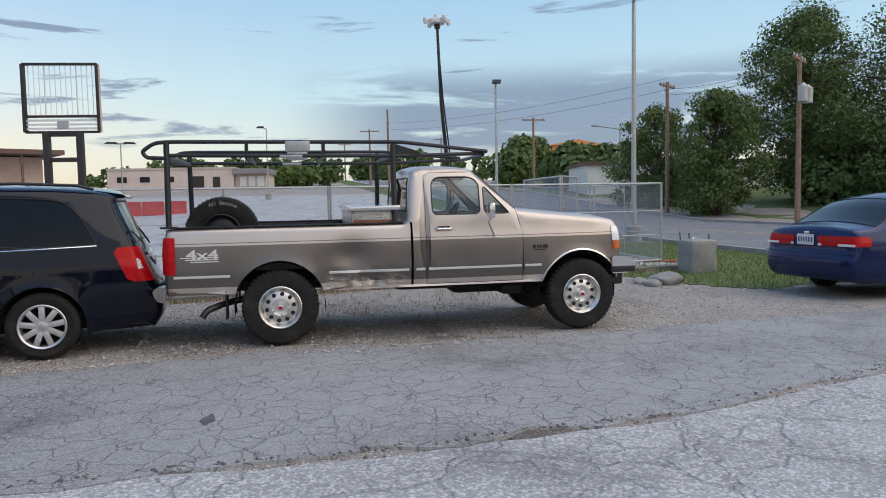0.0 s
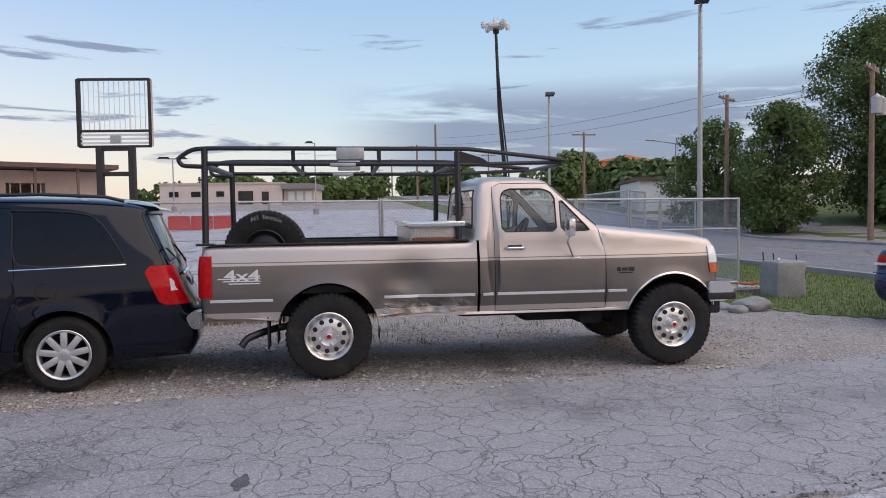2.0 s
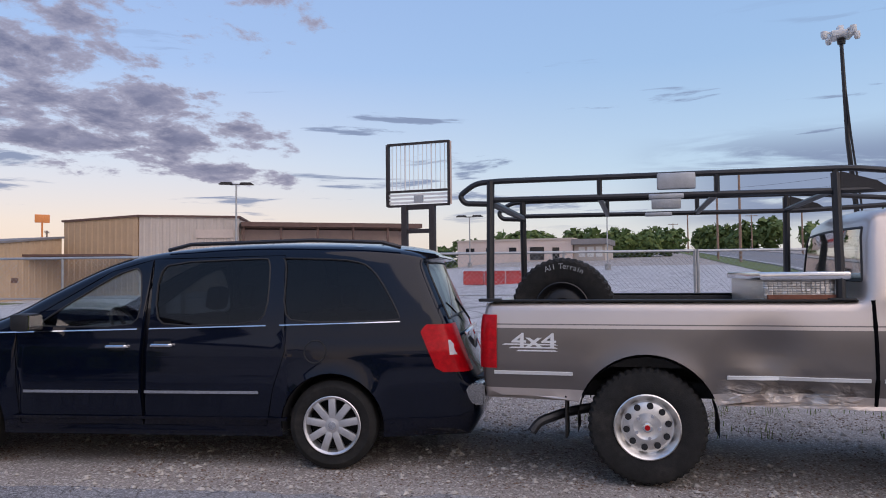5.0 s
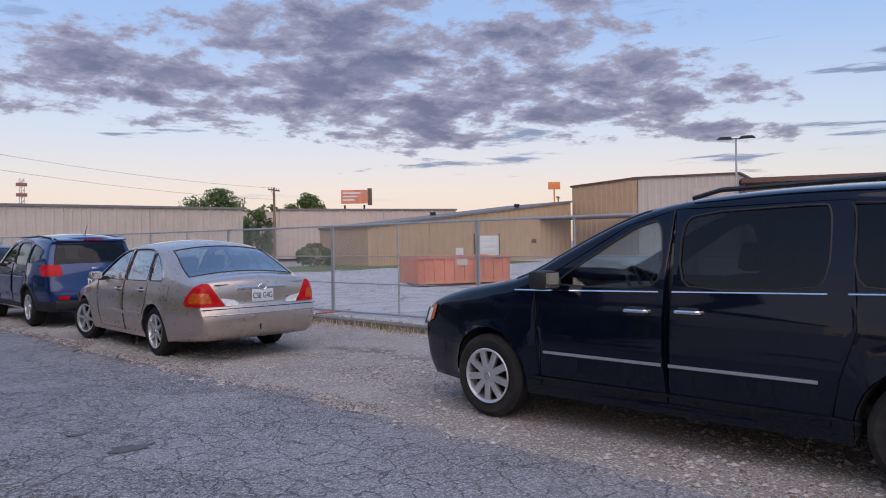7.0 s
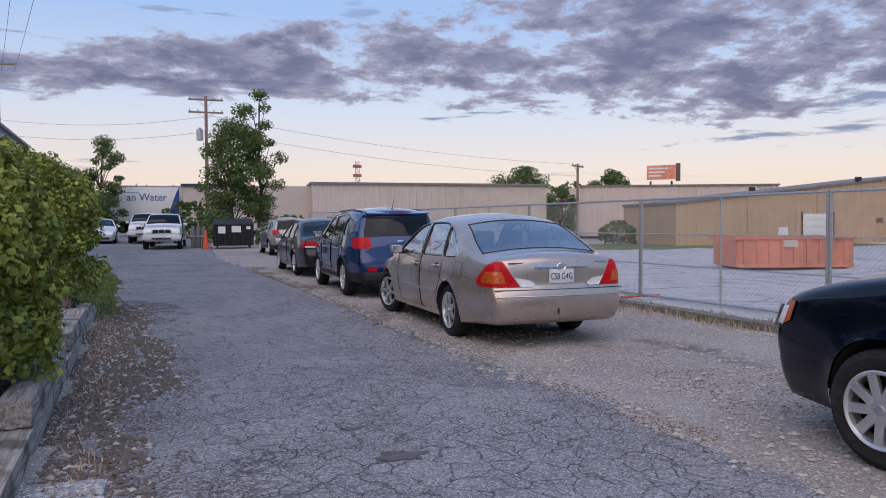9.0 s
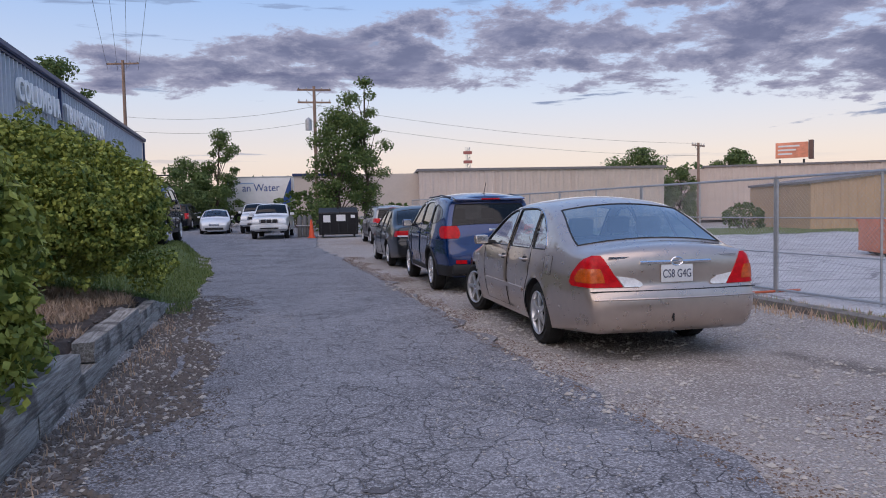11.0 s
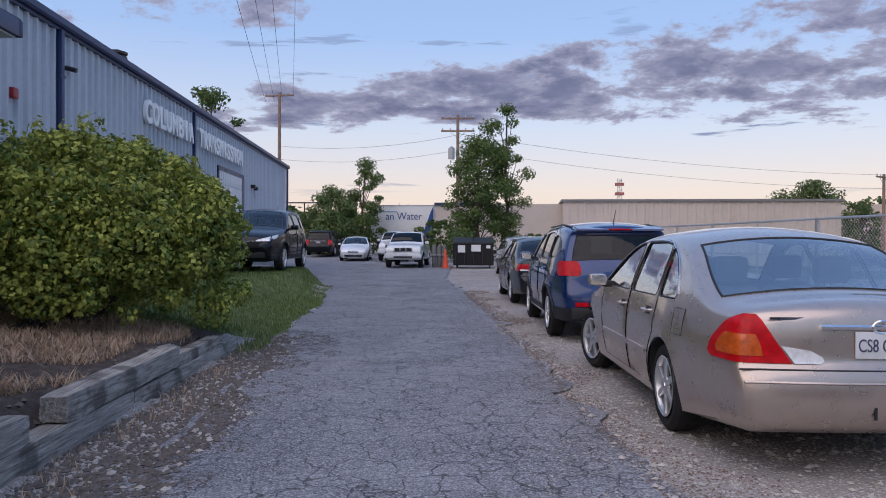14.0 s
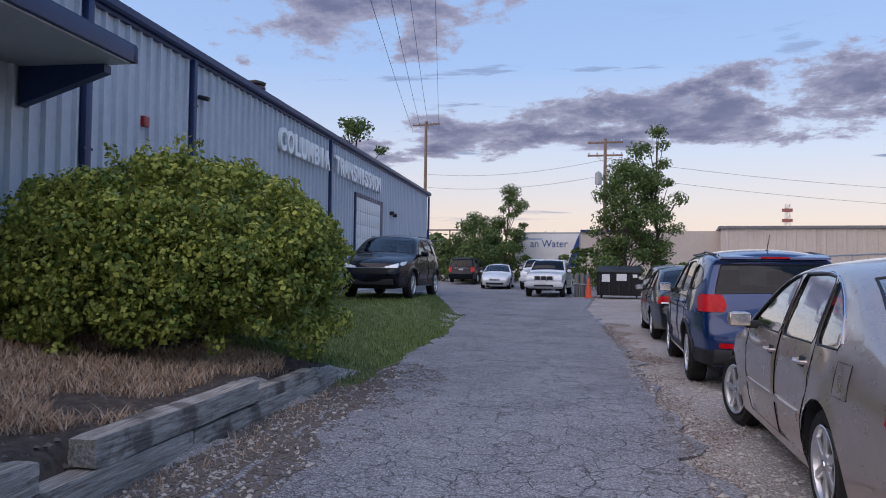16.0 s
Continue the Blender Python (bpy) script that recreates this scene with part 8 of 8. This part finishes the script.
def grain_mat():
    m = bpy.data.materials.new("split_weathered_wood")
    m.use_nodes = True
    k = Nodes(m.node_tree)
    co = k.n("TexCoord").outputs["Object"]
    mp = k.n("Mapping")
    mp.inputs["Scale"].default_value = (1.2, 16, 16)
    k.link(co, mp.inputs[0])
    b, out = k.n("BsdfPrincipled"), k.n("OutputMaterial")
    k.link(b.outputs[0], out.inputs[0])
    g = k.noise(mp.outputs[0], 2.4, 9.0, 0.65, 0.4)
    c = k.mix(k.smooth(g, 0.3, 0.7), (0.17, 0.148, 0.125), (0.50, 0.465, 0.42))
    c = k.mix(k.math("MULTIPLY", k.smooth(k.noise(co, 3.0, 6.0), 0.52, 0.66), 0.7), c, (0.055, 0.045, 0.038))
    k.put(b.inputs["Base Color"], c)
    b.inputs["Roughness"].default_value = 0.92
    bp = k.n("Bump")
    bp.inputs["Strength"].default_value = 0.9
    bp.inputs["Distance"].default_value = 0.02
    k.link(g, bp.inputs["Height"])
    k.link(bp.outputs[0], b.inputs["Normal"])
    return m


WOODGRAIN = grain_mat()


def tx(y):
    return (timber_x(y) - 0.05, y)


timber(tx(10.55), tx(12.85), 0.185, 0.19, 0.20, 1, "pale weathered landscape timber on top of the edging")
timber(tx(9.0), tx(11.7), 0.0, 0.185, 0.19, 2)
timber(tx(11.72), tx(15.2), -0.02, 0.185, 0.19, 3)
timber(tx(6.4), tx(8.98), 0.0, 0.185, 0.19, 4)
timber(tx(7.75), tx(10.1), 0.185, 0.18, 0.19, 5)
timber(tx(12.9), tx(14.4), 0.14, 0.14, 0.15, 6, "rotten broken landscape timber, dark and crumbling")

# ---------------- grass, mulch, stones ----------------


def soil_mat(name, lo, hi, scale=6.0):
    return material(name, tuple((a + b) / 2 for a, b in zip(lo, hi)), 0.95, 0, 0.45, scale, 0.9, 35, spec=0.2)


LAWN = soil_mat("short_grass_turf", (0.07, 0.10, 0.035), (0.16, 0.19, 0.07))
MULCH = soil_mat("dark_mulch", (0.04, 0.032, 0.028), (0.12, 0.095, 0.08), 12.0)


def lay(name, xs, ys, keep, lift, mat, label):
    me = grid_mesh(name, xs, ys, lambda x, y: gz(x, y) + lift, mat, keep)
    return tagged(new(name, me), label, "grass" if "grass" in name else "soil", kind="structure")


def wob(x, y, s=1.0):
    return s * noise.noise((x * 0.9, y * 0.9, 4.0)) + 0.4 * s * noise.noise((x * 3.1, y * 3.1, 9.0))


def on_bank(x, y):
    return 15.0 + wob(x, y, 0.5) < y < 27.6 + wob(x, y, 0.6) and left_edge(y) - 3.7 < x < left_edge(y) - 0.06 + wob(x, y, 0.14)


def on_verge(x, y):
    return -10.55 < y < -4.9 - 0.55 * max(0, 12 - x) + wob(x, y, 0.35) and 8.2 < x < 22 + wob(y, x, 1.0) and x > 8.8 + wob(x, y, 0.5) - 0.25 * (y + 6)


lay("grass_bank", np.arange(-5.5, 1.2, 0.12), np.arange(14.4, 28.6, 0.12), on_bank, 0.012, LAWN, "short green grass bank beside the drive")
lay("grass_verge", np.arange(7.5, 24, 0.2), np.arange(-10.6, -3.5, 0.2), on_verge, 0.012, LAWN, "green grass verge between the gravel and the road")
lay("grass_far_bank", np.arange(-20, 110, 2.0), np.arange(-60, -21.7, 1.6), lambda x, y: True, 0.015, LAWN, "grassy bank across the road")
lay("grass_road_strip", np.arange(24, 180, 3.0), np.arange(-10.6, -7.2, 0.6), lambda x, y: True, 0.04, LAWN, "narrow grass strip along the road")
lay("grass_lot_patch", np.arange(14, 50, 1.0), np.arange(44, 60, 0.8), lambda x, y: 30 < x + 0.35 * y + wob(x, y, 3) and y > 47 + wob(x, y, 2), 0.045, LAWN, "patch of grass behind the lot")
lay("mulch_bed", np.arange(-5.0, 1.6, 0.12), np.arange(4.0, 16.5, 0.12), lambda x, y: x < timber_x(y) - 0.10 and y < 15.4 + wob(x, y, 0.5), 0.012, MULCH, "dark mulch planting bed behind the timber edging")


def blades(name, n, seed, place, h, mat, label, width=0.006, lean=0.5):
    """Single bent blades where place() gives a spot."""
    rng = np.random.default_rng(seed)
    v, f = [], []
    done = tries = 0
    while done < n and tries < n * 8:
        tries += 1
        p = place(rng)
        if p is None:
            continue
        done += 1
        x, y = p
        z = gz(x, y)
        a = rng.random() * 6.283
        hh = h * (0.45 + 0.8 * rng.random())
        dx, dy = math.cos(a) * lean * hh * rng.random(), math.sin(a) * lean * hh * rng.random()
        wx, wy = -math.sin(a) * width, math.cos(a) * width
        i = len(v)
        v += [(x - wx, y - wy, z), (x + wx, y + wy, z), (x + dx * 0.4 + wx * 0.7, y + dy * 0.4 + wy * 0.7, z + hh * 0.6), (x + dx * 0.4 - wx * 0.7, y + dy * 0.4 - wy * 0.7, z + hh * 0.6), (x + dx, y + dy, z + hh)]
        f += [(i, i + 1, i + 2, i + 3), (i + 3, i + 2, i + 4)]
    return tagged(new(name, mesh_of(name, v, f, mat)), label, "grass", kind="stuff")


def spot(x0, x1, y0, y1, ok):
    def place(r):
        x, y = x0 + (x1 - x0) * r.random(), y0 + (y1 - y0) * r.random()
        return (x, y) if ok(x, y) else None
    return place


blades("grass_blades", 26000, 51, spot(-4.5, 1.0, 14.6, 28, on_bank), 0.075, GRASS, "green grass blades on the bank", 0.007)
blades("grass_blades", 12000, 52, spot(8, 20, -10.5, -4.5, on_verge), 0.07, GRASS, "green grass blades on the verge", 0.009)
blades("dry_grass", 26000, 53, spot(-3.4, 1.3, 8.8, 14.6, lambda x, y: x < timber_x(y) - 0.4 + wob(x, y, 0.5) and noise.noise((x * 1.1, y * 1.1, 2.0)) > -0.3), 0.10, DRYGRASS, "dry straw-coloured grass in the planting bed", 0.006, 1.6)
blades("dry_grass", 700, 54, spot(-0.3, 2.1, 6.5, 15.6, lambda x, y: timber_x(y) + 0.06 < x < timber_x(y) + 0.4 + wob(x, y, 0.35)), 0.06, DRYGRASS, "dry grass along the foot of the timbers", 0.005, 0.9)
blades("weeds", 5200, 55, spot(7.5, 13.8, -6.5, 16, lambda x, y: abs(x - fence_x(y) + 1.15) < 0.34 + wob(x, y, 0.3) and noise.noise((x * 0.8, y * 0.8, 6.0)) > -0.15), 0.11, GRASS, "weeds along the kerb below the fence", 0.007, 0.7)
blades("dry_grass", 6000, 56, spot(7.5, 13.8, -6.5, 16, lambda x, y: abs(x - fence_x(y) + 1.2) < 0.5 + wob(x, y, 0.4)), 0.10, DRYGRASS, "dry weeds along the kerb", 0.006, 0.9)
blades("weeds", 420, 57, spot(8.2, 10.4, -3.5, 1.6, lambda x, y: noise.noise((x * 0.9, y * 0.9, 1.0)) > 0.05), 0.10, GRASS, "weeds in the gravel beyond the pickup", 0.004, 1.0)


def stones(name, n, seed, place, s0, s1, mat, label):
    """Loose angular stones half sunk in the ground."""
    rng = np.random.default_rng(seed)
    base = np.array([(1, 0, 0), (-1, 0, 0), (0, 1, 0), (0, -1, 0), (0, 0, 1), (0, 0, -1)], float)
    tri = [(0, 2, 4), (2, 1, 4), (1, 3, 4), (3, 0, 4), (2, 0, 5), (1, 2, 5), (3, 1, 5), (0, 3, 5)]
    v, f = [], []
    done = tries = 0
    while done < n and tries < n * 8:
        tries += 1
        p = place(rng)
        if p is None:
            continue
        done += 1
        s = s0 + (s1 - s0) * rng.random() ** 2.2
        q = base * (0.7 + 0.6 * rng.random((6, 1))) * s * np.array((1.2, 0.9, 0.6))
        a = rng.random() * 6.283
        c, d = math.cos(a), math.sin(a)
        g = gz(*p) + (0.022 if left_edge(p[1]) < p[0] < right_edge(p[1]) else 0.0)
        i = len(v)
        v += [(p[0] + w[0] * c - w[1] * d, p[1] + w[0] * d + w[1] * c, g + 0.2 * s + w[2]) for w in q]
        f += [tuple(i + k for k in t) for t in tri]
    return tagged(new(name, mesh_of(name, v, f, mat)), label, "gravel", kind="stuff")


STONE = material("crushed_limestone", (0.36, 0.335, 0.305), 0.9, 0, 0.25, 20, random_tint=0.6, island=True)
STONE_D = material("dark_chip", (0.105, 0.089, 0.079), 0.95, 0, 0.3, 20, random_tint=0.9, island=True)
stones("loose_gravel", 15000, 61, spot(3.0, 12, -6.5, 20, lambda x, y: right_edge(y) - 0.10 + wob(x, y, 0.25) < x < fence_x(y) - 1.3 and noise.noise((x * 0.7, y * 0.7, 5.0)) > -0.25), 0.006, 0.030, STONE, "loose pale crushed stone along the parking strip")
stones("loose_gravel", 1500, 62, spot(-0.5, 2.8, 6.3, 16.5, lambda x, y: timber_x(y) + 0.05 < x < left_edge(y) + 0.25 + wob(x, y, 0.4)), 0.006, 0.030, STONE, "loose pale stone chips between timber and drive")
stones("bark_litter", 9000, 63, spot(-0.5, 2.8, 6.3, 16.5, lambda x, y: timber_x(y) + 0.02 < x < left_edge(y) + 0.2 + wob(x, y, 0.45)), 0.008, 0.032, STONE_D, "dark bark and leaf litter beside the drive")
stones("bark_litter", 5000, 64, spot(-3.5, 1.5, 8.5, 14.5, lambda x, y: x < timber_x(y) - 0.15), 0.008, 0.035, STONE_D, "dark mulch chips in the planting bed")
stones("loose_gravel", 3000, 65, spot(1.5, 6.5, -6, 18, lambda x, y: left_edge(y) < x < right_edge(y) and noise.noise((x * 0.8, y * 0.5, 7.0)) > 0.25), 0.004, 0.012, STONE, "scattered grit on the drive")

# dark repair spots and stains on the paving
for i, (x, y, rx, ry) in enumerate(((3.51, 7.17, 0.19, 0.10), (3.31, 7.82, 0.09, 0.05), (3.9, 1.35, 0.12, 0.06),)):
    pts = []
    for k in range(22):
        a = 2 * math.pi * k / 22
        q = 0.8 + 0.6 * noise.noise((math.cos(a) * 1.5 + i * 5, math.sin(a) * 1.5, 2.0)) + 0.25 * noise.noise((math.cos(a) * 6 + i * 5, math.sin(a) * 6, 2.0))
        px, py = x + rx * q * math.cos(a), y + ry * q * math.sin(a)
        pts.append((px, py, gz(px, py) + 0.027))
    tagged(new("tar_patch", mesh_of("tar_patch", pts, [tuple(range(22))], material("tar_patch", (0.10, 0.095, 0.10), 0.85, 0, 0.3, 14, 0.8, 60))), "dark tar repair spot in the asphalt", "patch", kind="structure")

BROWN_L = material("brown_leaf_litter", (0.15, 0.102, 0.076), 0.95, 0, 0.3, 20, random_tint=0.6, island=True)
stones("leaf_litter", 14000, 66, spot(6.0, 9.6, -4.2, 9.0, lambda x, y: x > right_edge(y) + 0.25 and noise.noise((x * 0.8, y * 0.8, 11.0)) > -0.1), 0.004, 0.013, BROWN_L, "brown leaf litter and soil crumbs under the vehicles")
stones("edge_crumbs", 5000, 67, spot(1.0, 7.0, -8, 8, lambda x, y: abs(x - left_edge(y) + 0.02) < 0.10 + 0.12 * abs(wob(x, y, 1.0))), 0.004, 0.018, STONE_D, "dark asphalt crumbs along the broken seam")
stones("edge_crumbs", 6000, 68, spot(1.5, 7.5, -6, 26, lambda x, y: abs(x - right_edge(y) - 0.05) < 0.06 + 0.55 * abs(wob(x, y, 1.0))), 0.003, 0.011, STONE_D, "dark asphalt crumbs along the edge of the drive")
stones("edge_crumbs", 9000, 69, spot(-0.3, 4.0, 6.0, 17, lambda x, y: -0.15 < x - left_edge(y) < 0.75 * (0.55 + wob(x, y, 0.8)) + 0.1 and noise.noise((x * 2.2, y * 1.6, 3.0)) > -0.15), 0.003, 0.012, STONE_D, "dark crumbled asphalt and soil along the drive")
stones("leaf_litter", 12000, 70, spot(2.5, 6.8, 7, 27, lambda x, y: -0.1 < x - right_edge(y) < 0.35 + wob(x, y, 0.6)), 0.004, 0.012, BROWN_L, "brown soil crumbs and leaves along the edge of the drive")
